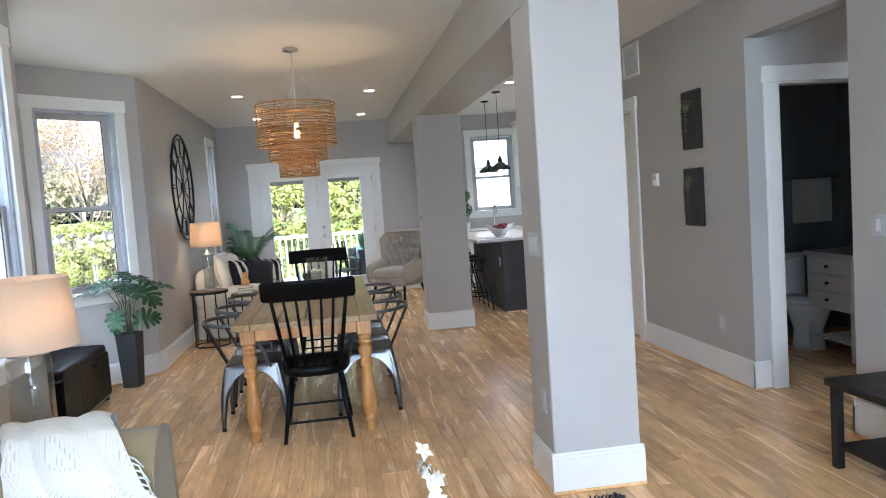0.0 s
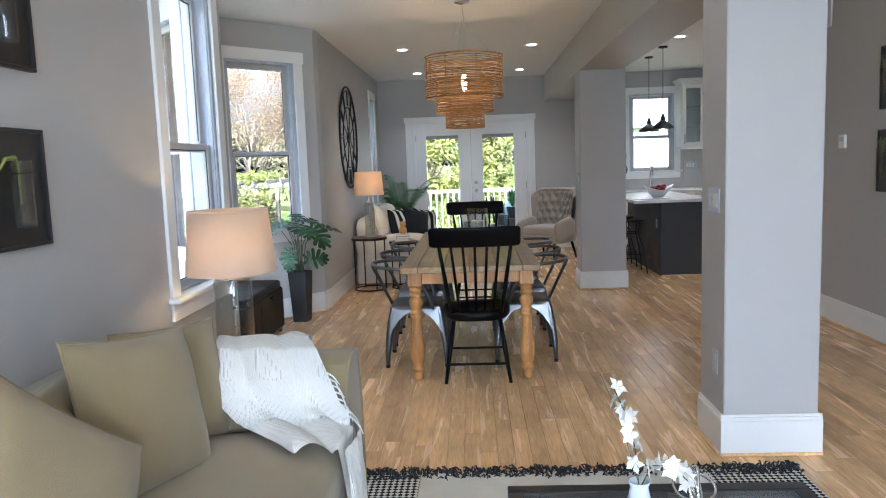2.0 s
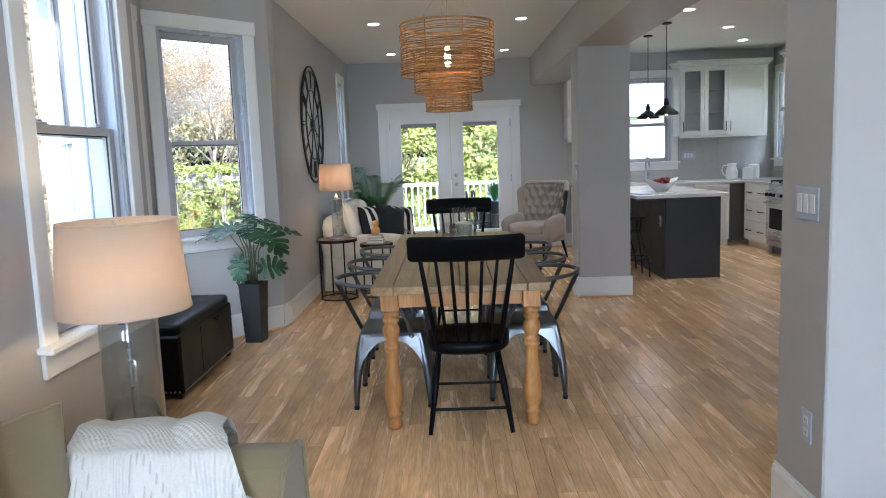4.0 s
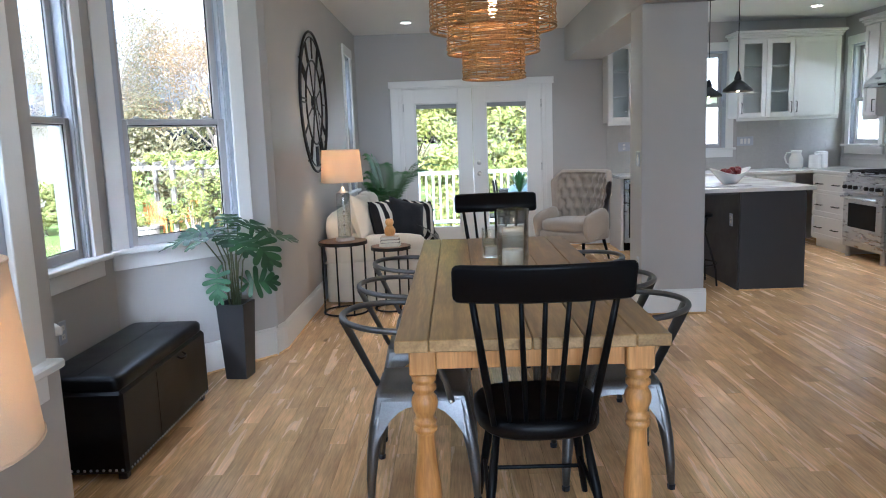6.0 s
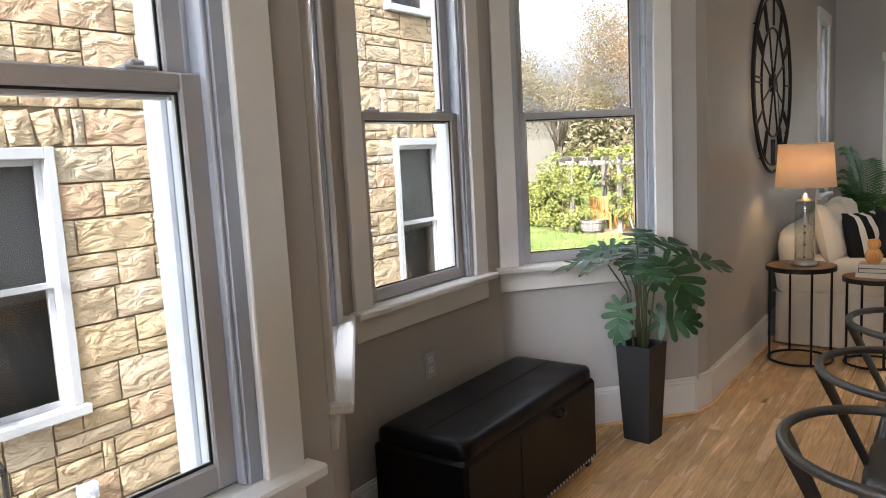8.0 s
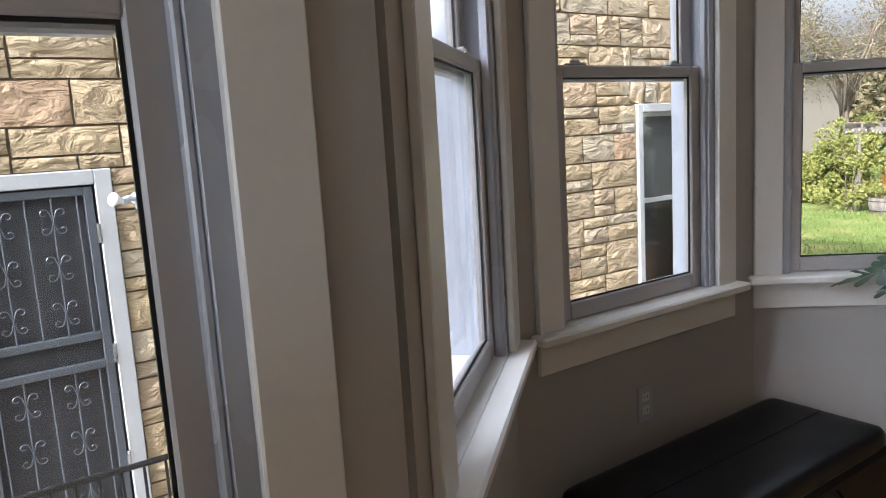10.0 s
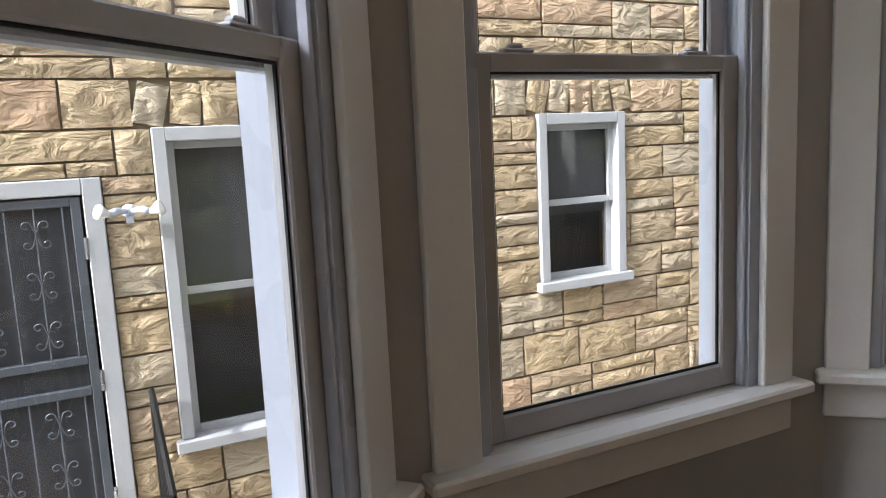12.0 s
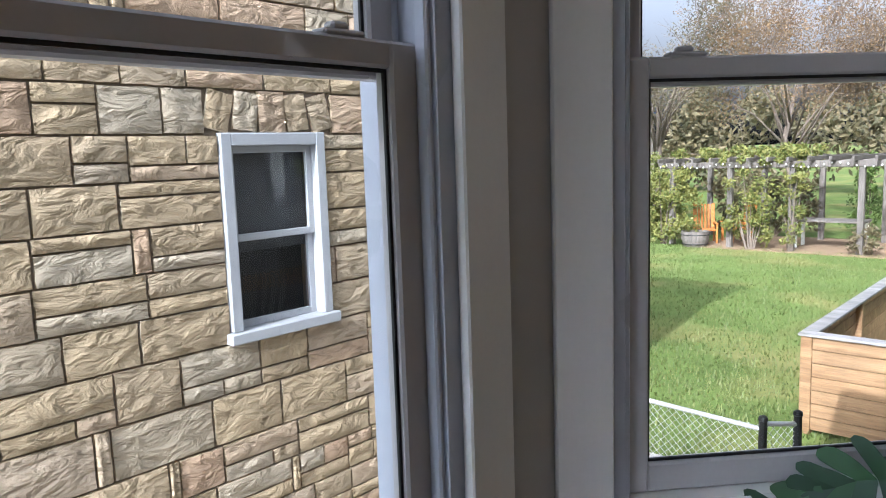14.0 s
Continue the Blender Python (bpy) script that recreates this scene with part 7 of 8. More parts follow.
def ground_mat():
    m = mat("lawn", (0.125, 0.17, 0.045), 0.95, var=0.35, scale=1.1, fine=26, bump=0.6, spec=0.1)
    nt = m.node_tree
    b = nt.nodes["Principled BSDF"]
    n = nt.nodes.new("ShaderNodeTexNoise")
    n.inputs["Scale"].default_value, n.inputs["Detail"].default_value = 0.45, 5
    geo = nt.nodes.new("ShaderNodeNewGeometry")
    nt.links.new(geo.outputs["Position"], n.inputs["Vector"])
    r = nt.nodes.new("ShaderNodeMapRange")
    r.inputs[1].default_value, r.inputs[2].default_value = 0.52, 0.72
    nt.links.new(n.outputs[0], r.inputs[0])
    src = b.inputs["Base Color"].links[0].from_socket
    x = nt.nodes.new("ShaderNodeMix")
    x.data_type = "RGBA"
    x.inputs["B"].default_value = (0.27, 0.23, 0.09, 1)
    nt.links.new(r.outputs[0], x.inputs["Factor"])
    nt.links.new(src, x.inputs["A"])
    nt.links.new(x.outputs["Result"], b.inputs["Base Color"])
    return m


LAWN = ground_mat()
g = Shape()
g.add([(-900, -900, ZG), (900, -900, ZG), (900, 900, ZG), (-900, 900, ZG)], [(0, 1, 2, 3)])
tagged(part("ground", g, LAWN, kind="structure"), "green back lawn with dry patches", "lawn")
CONCRETE = mat("grey_concrete", (0.36, 0.34, 0.31), 0.9, var=0.15, scale=2, fine=60, bump=0.3)
part("pavement", Shape().box(-4.75, -1.75, -4.0, 11.0, ZG - 0.1, ZG + 0.03, 0.005), CONCRETE, kind="structure")
part("pavement", Shape().box(-9.2, -3.6, 24.3, 27.6, ZG - 0.1, ZG + 0.02, 0.005), mat("leaf_litter", (0.24, 0.16, 0.09), 0.95, var=0.4, scale=3, fine=30, bump=0.6), kind="structure")
part("wall_foundation", Shape().box(XL - T + 0.01, 6.3, Y0 - T + 0.01, Y1 + T - 0.01, ZG, -0.252), CONCRETE, kind="structure")
SIDING = mat("white_siding", (0.66, 0.66, 0.64), 0.6, var=0.05, scale=2, fine=60, bump=0.1)
# unseen block on top of the house, added to shape its shadow outdoors
part("wall_upper_storey", Shape().box(XL - T, 6.3, Y0 - T, 9.75, ZC + 0.202, 4.3), SIDING, kind="structure")

rg = random.Random(21)
bl, bf = [], []
for k in range(26000):
    t = rg.random()
    y = 10.2 + 14.5 * t
    x = rg.uniform(-3.2 - 0.75 * (y - 9), -2.0 if y < 12 else -0.6 - 0.22 * (y - 9))
    a, h, w = rg.uniform(0, 6.3), rg.uniform(0.03, 0.075), rg.uniform(0.006, 0.014)
    n = len(bl)
    c, s_ = math.cos(a), math.sin(a)
    bl += [(x - w * c, y - w * s_, ZG), (x + w * c, y + w * s_, ZG), (x + 0.5 * h * s_, y - 0.5 * h * c, ZG + h)]
    bf.append((n, n + 1, n + 2))
tagged(finish("grass_blades", bl, bf, leaf_mat("grass_blade", (0.10, 0.145, 0.03), (0.21, 0.235, 0.07), 0.6, 0.2), kind="stuff"), "short green grass on the back lawn", "grass")

# -- neighbour's house --
house = thing("neighbour_house", NM, "tan rough-stone house with white windows next door", "house")
FARTRIM = mat("weathered_white_paint", (0.37, 0.38, 0.385), 0.5, var=0.05, scale=4, fine=70, bump=0.05)
MORTAR = mat("brown_mortar", (0.17, 0.13, 0.085), 0.95, var=0.2, scale=3, fine=70, bump=0.5)


def stone_mat():
    m = bpy.data.materials.new("tan_rockface_stone")
    m.use_nodes = True
    nt = m.node_tree
    L = nt.links.new
    b = nt.nodes["Principled BSDF"]
    geo = nt.nodes.new("ShaderNodeNewGeometry")
    inf = nt.nodes.new("ShaderNodeObjectInfo")
    a = nt.nodes.new("ShaderNodeMath")
    L(geo.outputs["Random Per Island"], a.inputs[0])
    L(inf.outputs["Random"], a.inputs[1])
    f = nt.nodes.new("ShaderNodeMath")
    f.operation = "FRACT"
    L(a.outputs[0], f.inputs[0])
    ramp = nt.nodes.new("ShaderNodeValToRGB")
    els = ramp.color_ramp.elements
    els[0].position, els[0].color = 0.0, (0.40, 0.315, 0.205, 1)
    els[1].position, els[1].color = 1.0, (0.43, 0.345, 0.235, 1)
    for p, c in ((0.25, (0.43, 0.335, 0.205, 1)), (0.5, (0.38, 0.295, 0.185, 1)), (0.72, (0.41, 0.35, 0.255, 1)), (0.86, (0.42, 0.295, 0.19, 1))):
        e = els.new(p)
        e.color = c
    L(f.outputs[0], ramp.inputs[0])
    n = nt.nodes.new("ShaderNodeTexNoise")
    n.inputs["Scale"].default_value, n.inputs["Detail"].default_value, n.inputs["Distortion"].default_value = 6.5, 5, 0.8
    n2 = nt.nodes.new("ShaderNodeTexNoise")
    n2.inputs["Scale"].default_value, n2.inputs["Detail"].default_value = 70, 4
    ledge = nt.nodes.new("ShaderNodeMapping")            # chisel ledges lie flat
    ledge.inputs["Scale"].default_value, ledge.inputs["Rotation"].default_value = (0.8, 0.8, 1.7), (0.25, 0, 0)
    L(geo.outputs["Position"], ledge.inputs["Vector"])
    L(ledge.outputs[0], n.inputs["Vector"])
    L(geo.outputs["Position"], n2.inputs["Vector"])
    r = nt.nodes.new("ShaderNodeMapRange")
    r.inputs[1].default_value, r.inputs[2].default_value, r.inputs[3].default_value, r.inputs[4].default_value = 0.3, 0.7, 0.86, 1.12
    L(n.outputs[0], r.inputs[0])
    v = nt.nodes.new("ShaderNodeVectorMath")
    v.operation = "SCALE"
    L(ramp.outputs[0], v.inputs[0])
    L(r.outputs[0], v.inputs["Scale"])
    L(v.outputs[0], b.inputs["Base Color"])
    b.inputs["Roughness"].default_value = 0.92
    b.inputs["Specular IOR Level"].default_value = 0.2
    bp = nt.nodes.new("ShaderNodeBump")
    bp.inputs["Strength"].default_value, bp.inputs["Distance"].default_value = 0.5, 0.008
    L(n2.outputs[0], bp.inputs["Height"])
    bp2 = nt.nodes.new("ShaderNodeBump")
    bp2.inputs["Strength"].default_value, bp2.inputs["Distance"].default_value = 1.0, 0.075
    L(n.outputs[0], bp2.inputs["Height"])
    L(bp.outputs[0], bp2.inputs["Normal"])
    L(bp2.outputs[0], b.inputs["Normal"])
    return m


STONE = stone_mat()
UA, UB, UD, UU = (-0.287, 0.502, -0.30, 1.615), (2.308, 3.10, 0.322, 1.625), (-1.53, -0.57, -0.80, 1.355), (4.26, 5.12, 3.0, 4.4)
UC = (4.245, 5.15, -0.30, 1.62)
U0, U1, H0, H1 = -2.3, 5.72, ZG, 4.7
bw = Shape()
cuts = sorted([UD, UA, UB])
at = U0
for a, b, lo, hi in cuts:
    bw.box(at, a, 0.012, 0.26, H0, H1)
    bw.box(a, b, 0.012, 0.26, H0, lo).box(a, b, 0.012, 0.26, hi, H1)
    at = b
bw.box(at, UC[0], 0.012, 0.26, H0, H1).box(UC[1], U1, 0.012, 0.26, H0, H1).box(UC[0], UC[1], 0.012, 0.26, H0, UC[2]).box(UC[0], UC[1], 0.012, 0.26, UC[3], UU[2]).box(UC[0], UC[1], 0.012, 0.26, UU[3], H1)
bw.box(U1 - 0.26, U1, 0.26, 6.0, H0, H1).box(U0, U0 + 0.26, 0.26, 6.0, H0, H1).box(U0, U1, 0.261, 6.0, H1 - 0.02, H1)
bw.box(U0 + 0.27, U1 - 0.27, 3.0, 3.1, H0, H1 - 0.03)
nwall = part("wall", bw, MORTAR, house)
# out of view; the overhang is added to place the shadow tip on the lawn
shadow_eave = part("roof", Shape().box(U0 - 0.1, U1 + 0.05, -0.32, 6.1, H1 + 0.001, H1 + 0.14, 0.01), SIDING, house, "unseen white eave board, widened for its lawn shadow")
# near-black colour that paints the shade of rooms behind windows
ROOMSHADE = mat("painted_room_shade", (0.02, 0.021, 0.022), 0.8, var=0.2)
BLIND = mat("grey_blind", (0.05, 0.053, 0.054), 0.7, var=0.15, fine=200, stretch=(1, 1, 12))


def far_window(u0, u1, z0, z1, blind):
    w = part("window", Shape().box(u0, u0 + 0.075, -0.035, 0.10, z0 + 0.07, z1, 0.006).box(u1 - 0.075, u1, -0.035, 0.10, z0 + 0.07, z1, 0.006).box(u0 + 0.074, u1 - 0.074, -0.035, 0.10, z1 - 0.08, z1, 0.006), FARTRIM, house, "white double-hung window in the stone wall")
    part("sill", Shape().box(u0 - 0.035, u1 + 0.035, -0.075, 0.12, z0, z0 + 0.07, 0.006), FARTRIM, w)
    a, b, c, d = u0 + 0.075, u1 - 0.075, z0 + 0.07, z1 - 0.08
    mid = (c + d) / 2
    fr = Shape()
    for lo, hi, y in ((c, mid + 0.02, 0.06), (mid - 0.02, d, 0.03)):
        fr.box(a, a + 0.045, y, y + 0.028, lo, hi, 0.003).box(b - 0.045, b, y, y + 0.028, lo, hi, 0.003).box(a + 0.045, b - 0.045, y, y + 0.028, lo, lo + 0.045, 0.003).box(a + 0.045, b - 0.045, y, y + 0.028, hi - 0.045, hi, 0.003)
    part("sash", fr, FARTRIM, w)
    for lo, hi, y in ((c + 0.045, mid - 0.025, 0.072), (mid + 0.025, d - 0.045, 0.042)):
        glass_pane(w, a + 0.043, b - 0.043, y, y + 0.004, lo, hi, -1)
    if blind:
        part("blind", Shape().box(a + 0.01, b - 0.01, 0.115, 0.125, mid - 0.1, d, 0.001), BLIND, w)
    # flat sheet whose dark colour stands in for the unlit room
    part("room_darkness", Shape().box(a - 0.05, b + 0.05, 0.27, 0.29, c - 0.05, d + 0.05), ROOMSHADE, w, "dark sheet painting the unlit room behind the panes")


far_window(*UA, True)
far_window(*UB, True)
far_window(*UU, False)
far_window(*UC, True)


def security_door():
    u0, u1, z0, z1 = UD
    d = part("door", Shape().box(u1 - 0.10, u1, -0.03, 0.10, z0, z1, 0.006).box(u0, u0 + 0.10, -0.03, 0.10, z0, z1, 0.006).box(u0 + 0.1, u1 - 0.1, -0.03, 0.10, z1 - 0.09, z1, 0.006), FARTRIM, house, "dark scrolled iron security door in a white frame")
    a, b, c, e = u0 + 0.115, u1 - 0.115, z0 + 0.02, z1 - 0.10
    GREYMETAL = mat("slate_metal", (0.09, 0.10, 0.115), 0.45, 0.4, var=0.1)
    f = Shape().box(a, a + 0.05, -0.02, 0.02, c, e, 0.004).box(b - 0.05, b, -0.02, 0.02, c, e, 0.004)
    for z in (c, c + 0.92, c + 1.10, e - 0.05):
        f.box(a + 0.05, b - 0.05, -0.02, 0.02, z, z + 0.05, 0.004)
    part("door_frame", f, GREYMETAL, d, "slate metal door frame")
    part("mesh_screen", Shape().box(a + 0.05, b - 0.05, 0.022, 0.03, c, e), mat("dark_screen", (0.035, 0.036, 0.04), 0.7, var=0.2, fine=400), d)
    for z0_, z1_ in ((c + 0.05, c + 0.92), (c + 1.15, e - 0.05)):
        for k in range(5):
            x = a + 0.09 + k * (b - a - 0.18) / 4
            part("bar", Shape().tube([(x, -0.012, z0_), (x, -0.012, z1_)], 0.006, 6), GREYMETAL, d)
            if k % 2:
                for zz in (z0_ + 0.14, (z0_ + z1_) / 2, z1_ - 0.14):
                    for sx in (-1, 1):
                        for sz in (-1, 1):
                            pts = [(x, -0.014, zz)] + [(x + sx * (0.045 - 0.03 * math.cos(t) * (1 - t / 9)), -0.014, zz + sz * (0.05 + 0.028 * math.sin(t) * (1 - t / 9))) for t in [0.7 * i for i in range(9)]]
                            part("scroll", Shape().tube(pts, 0.004, 5), GREYMETAL, d)
    for z in (c + 0.3, c + 1.0, c + 1.75):
        part("hinge", Shape().lathe([(0.011, -0.06), (0.011, 0.06)], b + 0.008, -0.025, z, 8), STAINLESS, d)


security_door()
fl = thing("flood_light", NM @ pose(-0.445, -0.04, 1.16) @ Matrix.Scale(0.78, 4), "white twin flood light on the stone wall", "outdoor light")
part("bracket", Shape().lathe([(0.05, 0.0), (0.048, 0.03), (0.02, 0.05)], 0, 0, 0, 18, pose(0, 0, 0, 90)), VINYL, fl)
for sx in (-1, 1):
    hp = part("lamp_holder", Shape().tube([(sx * 0.02, -0.04, 0.0), (sx * 0.08, -0.09, 0.01), (sx * 0.13, -0.12, -0.01)], [0.018, 0.026, 0.03], 10), VINYL, fl, smooth=True)
    part("reflector_bulb", Shape().lathe([(0.02, 0.0), (0.03, 0.03), (0.055, 0.08), (0.05, 0.095), (0.0, 0.10)], 0, 0, 0, 16, pose(sx * 0.13, -0.12, -0.01, 25, sx * 70, 0), cap=False), CERAMIC, hp, smooth=True)
part("motion_eye", Shape().box(-0.025, 0.025, -0.09, -0.04, -0.085, -0.035, 0.006), VINYL, fl)
cb = thing("camera_box", NM @ pose(0.43, -0.04, -0.86), "small white box on the stone wall", "utility box")
part("case", Shape().box(-0.07, 0.07, -0.07, 0.0, -0.06, 0.06, 0.008), VINYL, cb)
part("lens_cap", Shape().lathe([(0.02, 0), (0.018, 0.03)], 0, 0, 0, 12, pose(0.0, -0.07, 0.01, 90)), VINYL, cb)

pr = thing("porch_railing", NM @ pose(0.07, 0, 0), "black iron porch railing by the neighbour's door", "railing")
z0 = UD[2]
part("porch_slab", Shape().box(-1.75, -0.42, -0.95, -0.06, ZG, z0 - 0.002, 0.01), CONCRETE, pr, "grey concrete porch slab")
ra, rb = Vector((-0.50, -0.06, z0 + 0.92)), Vector((-0.50, -0.90, z0 + 0.62))
part("top_rail", Shape().tube([ra, rb], 0.018, 8), IRON, pr)
part("top_rail", Shape().tube([rb, (-1.75, -0.90, z0 + 0.62)], 0.018, 8), IRON, pr)
part("bottom_rail", Shape().tube([ra - Vector((0, 0, 0.82)), (rb.x, rb.y, z0 + 0.1)], 0.012, 8), IRON, pr)
for k in range(9):
    p = ra.lerp(rb, k / 8)
    part("baluster", Shape().tube([(p.x, p.y, z0), p], 0.008 if k % 8 else 0.016, 6), IRON, pr)
for k in range(1, 12):
    x = -0.50 - k * 0.11
    part("baluster", Shape().tube([(x, -0.90, z0), (x, -0.90, z0 + 0.62)], 0.008, 6), IRON, pr)

# -- deck behind the patio doors --
DECKWOOD = wood("grey_deck_board", (0.22, 0.21, 0.20), (0.40, 0.38, 0.36), 0.7, axis=0, ring=12, vary=0.15)
CEDAR = wood("new_cedar", (0.27, 0.155, 0.07), (0.42, 0.265, 0.135), 0.7, axis=0, ring=11, vary=0.16, knots=True)
dk = thing("deck", pose(0, 0, 0), "grey board deck with a white railing behind the house", "deck")
for k in range(26):
    y = 11.76 + k * 0.125
    part("deck_board", Shape().box(-0.85, 4.2, y, y + 0.118, -0.15, -0.12, 0.003), DECKWOOD, dk)
for x in (-0.8, 0.75, 2.4, 4.15):
    part("deck_post", Shape().box(x - 0.06, x + 0.06, 14.86, 14.98, ZG, 0.93, 0.006), TRIM, dk)
for z in (0.86, 0.0):
    part("rail", Shape().box(-0.74, 4.1, 14.89, 14.95, z - 0.03, z + 0.03, 0.005), TRIM, dk)
for k in range(40):
    x = -0.68 + k * 0.12
    part("baluster", Shape().box(x - 0.016, x + 0.016, 14.905, 14.935, 0.03, 0.83, 0.003), TRIM, dk)
part("joist", Shape().box(-0.8, 4.15, 14.8, 14.86, -0.40, -0.151), CEDAR, dk)
os_ = thing("patio_sofa", pose(2.0, 13.9, -0.12), "dark wicker patio sofa with pale blue cushions", "sofa")
WICKER = mat("dark_wicker", (0.05, 0.045, 0.04), 0.6, var=0.3, fine=160, bump=0.6)
BLUEC = cloth("pale_blue_cushion", (0.32, 0.45, 0.50))
part("frame", Shape().box(-0.85, 0.85, -0.35, 0.35, 0.02, 0.30, 0.02).box(-0.85, 0.85, 0.25, 0.38, 0.30, 0.72, 0.02).box(-0.85, -0.72, -0.35, 0.25, 0.30, 0.55, 0.02).box(0.72, 0.85, -0.35, 0.25, 0.30, 0.55, 0.02), WICKER, os_)
for k in (-1, 1):
    part("seat_cushion", moved(blob(0.70, 0.58, 0.15, 5, 12, 0.01, k), pose(k * 0.355, -0.06, 0.37)), BLUEC, os_, smooth=True)
    part("back_cushion", moved(blob(0.70, 0.16, 0.42, 4, 12, 0.01, k + 3), pose(k * 0.355, 0.18, 0.60)), BLUEC, os_, smooth=True)
pc = thing("patio_chair", pose(1.0, 13.3, -0.12, 0, 0, 25), "dark slatted patio chair on the deck", "chair")
for sx in (-0.24, 0.24):
    part("side_frame", Shape().tube([(sx, -0.28, 0), (sx, -0.26, 0.56), (sx, 0.26, 0.56), (sx, 0.28, 0)], 0.018, 7), IRON, pc)
    part("back_post", Shape().tube([(sx, 0.22, 0.36), (sx, 0.34, 0.9)], 0.016, 7), IRON, pc)
for k in range(5):
    part("seat_slat", Shape().box(-0.24, 0.24, -0.24 + k * 0.1, -0.16 + k * 0.1, 0.36, 0.38, 0.003), IRON, pc)
    part("back_slat", Shape().box(-0.20 + k * 0.1 - 0.018, -0.20 + k * 0.1 + 0.018, -0.01, 0.01, 0.0, 0.5, 0.003, pose(0, 0.24, 0.40, -13)), IRON, pc)
pp = thing("patio_plant", pose(1.42, 13.35, -0.12), "green potted plant in a dark pot on the deck", "plant")
part("stand", Shape().lathe([(0.15, 0.0), (0.15, 0.5)], 0, 0, 0, 18), WICKER, pp)
part("pot", Shape().lathe([(0.08, 0.501), (0.12, 0.72), (0.11, 0.72)], 0, 0, 0, 18), POT, pp)
sl = Shape()
for k in range(60):
    a, h, r = rg.uniform(0, 6.3), rg.uniform(0.15, 0.4), rg.uniform(0.05, 0.2)
    d = Vector((math.cos(a), math.sin(a), 0))
    n = Vector((-d.y, d.x, 0)) * 0.014
    o = Vector((0, 0, 0.70))
    sl.add([o - n * 0.5, o + n * 0.5, o + d * r * 0.6 + Vector((0, 0, h * 0.7)) + n, o + d * r * 0.6 + Vector((0, 0, h * 0.7)) - n, o + d * r + Vector((0, 0, h))], [(0, 1, 2, 3), (3, 2, 4)])
part("foliage", sl, PALMLEAF, pp, kind="stuff")

# -- cedar enclosure beside the deck --
cx = thing("cedar_enclosure", pose(0, 0, 0), "new cedar board enclosure beside the deck", "fence")
bx0, bx1, by0, by1, bz = -2.94, -0.92, 12.33, 16.2, -0.32
for x, y in ((bx0 + 0.05, by0 + 0.05), (bx1 - 0.05, by0 + 0.05), (bx0 + 0.05, by1 - 0.05), (bx1 - 0.05, by1 - 0.05), (bx0 + 0.05, (by0 + by1) / 2)):
    part("post", Shape().box(x - 0.05, x + 0.05, y - 0.05, y + 0.05, ZG, bz - 0.03, 0.005), CEDAR, cx)
for k in range(7):
    z = ZG + 0.05 + k * 0.13
    part("board", Shape().box(bx0 + 0.102, bx1 - 0.102, by0 + 0.01, by0 + 0.035, z, z + 0.124, 0.004), CEDAR, cx)
    part("board", Shape().box(bx0 + 0.01, bx0 + 0.035, by0 + 0.102, by1 - 0.102, z, z + 0.124, 0.004), CEDAR, cx)
    part("board", Shape().box(bx1 - 0.035, bx1 - 0.01, by0 + 0.102, by1 - 0.102, z, z + 0.124, 0.004), CEDAR, cx)
part("cap_board", Shape().box(bx0 - 0.02, bx1 + 0.02, by0 - 0.02, by0 + 0.12, bz - 0.029, bz, 0.005), DECKWOOD, cx)
part("cap_board", Shape().box(bx0 - 0.02, bx0 + 0.12, by0 + 0.121, by1, bz - 0.029, bz, 0.005), DECKWOOD, cx)
part("cap_board", Shape().box(bx1 - 0.12, bx1 + 0.02, by0 + 0.121, by1, bz - 0.029, bz, 0.005), DECKWOOD, cx)

# -- chain-link fence --
fn_ = thing("chain_link_fence", pose(0, 0, 0), "low chain-link fence with dark and pale posts", "fence")
GALV = mat("galvanised_pipe", (0.5, 0.5, 0.49), 0.5, 0.7, var=0.15)
fa_, fb_, fc_ = Vector((-3.38, 10.04, 0)), Vector((-2.51, 10.06, 0)), Vector((-2.36, 10.30, 0))
for p, m_, zt in ((fa_, TRIM, -0.33), (fb_, IRON, -0.36), (fc_, IRON, -0.36)):
    part("post", Shape().lathe([(0.028, ZG), (0.028, zt - 0.04), (0.034, zt - 0.035), (0.028, zt - 0.01), (0.008, zt)], p.x, p.y, 0, 12), m_, fn_)
for a, b in ((fa_, fb_), (fb_, fc_)):
    part("top_rail", Shape().tube([a + Vector((0, 0, -0.42)), b + Vector((0, 0, -0.46))], 0.018, 8), GALV, fn_)
    s = Shape()
    L_ = (b - a).length
    d = (b - a).normalized()
    n = int((L_ + 0.85) / 0.06)
    for k in range(n):
        for sg in (-1, 1):
            s0 = k * 0.06 - (0.85 if sg > 0 else 0)
            p0, p1 = (s0, ZG + 0.02), (s0 + 0.85 * sg if sg > 0 else s0 - 0.85, ZG + 0.87)
            t0, t1 = 0.0, 1.0
            dx = p1[0] - p0[0]
            for lim in (0, L_):
                q = (lim - p0[0]) / dx
                if (lim == 0) == (dx > 0):
                    t0 = max(t0, q)
                else:
                    t1 = min(t1, q)
            if t1 - t0 > 0.02:
                e = [a + d * (p0[0] + dx * t) + Vector((0, 0, p0[1] + (p1[1] - p0[1]) * t)) for t in (t0, t1)]
                s.tube(e, 0.0018, 4)
    part("wire_mesh", s, GALV, fn_, "diamond wire mesh", kind="stuff")

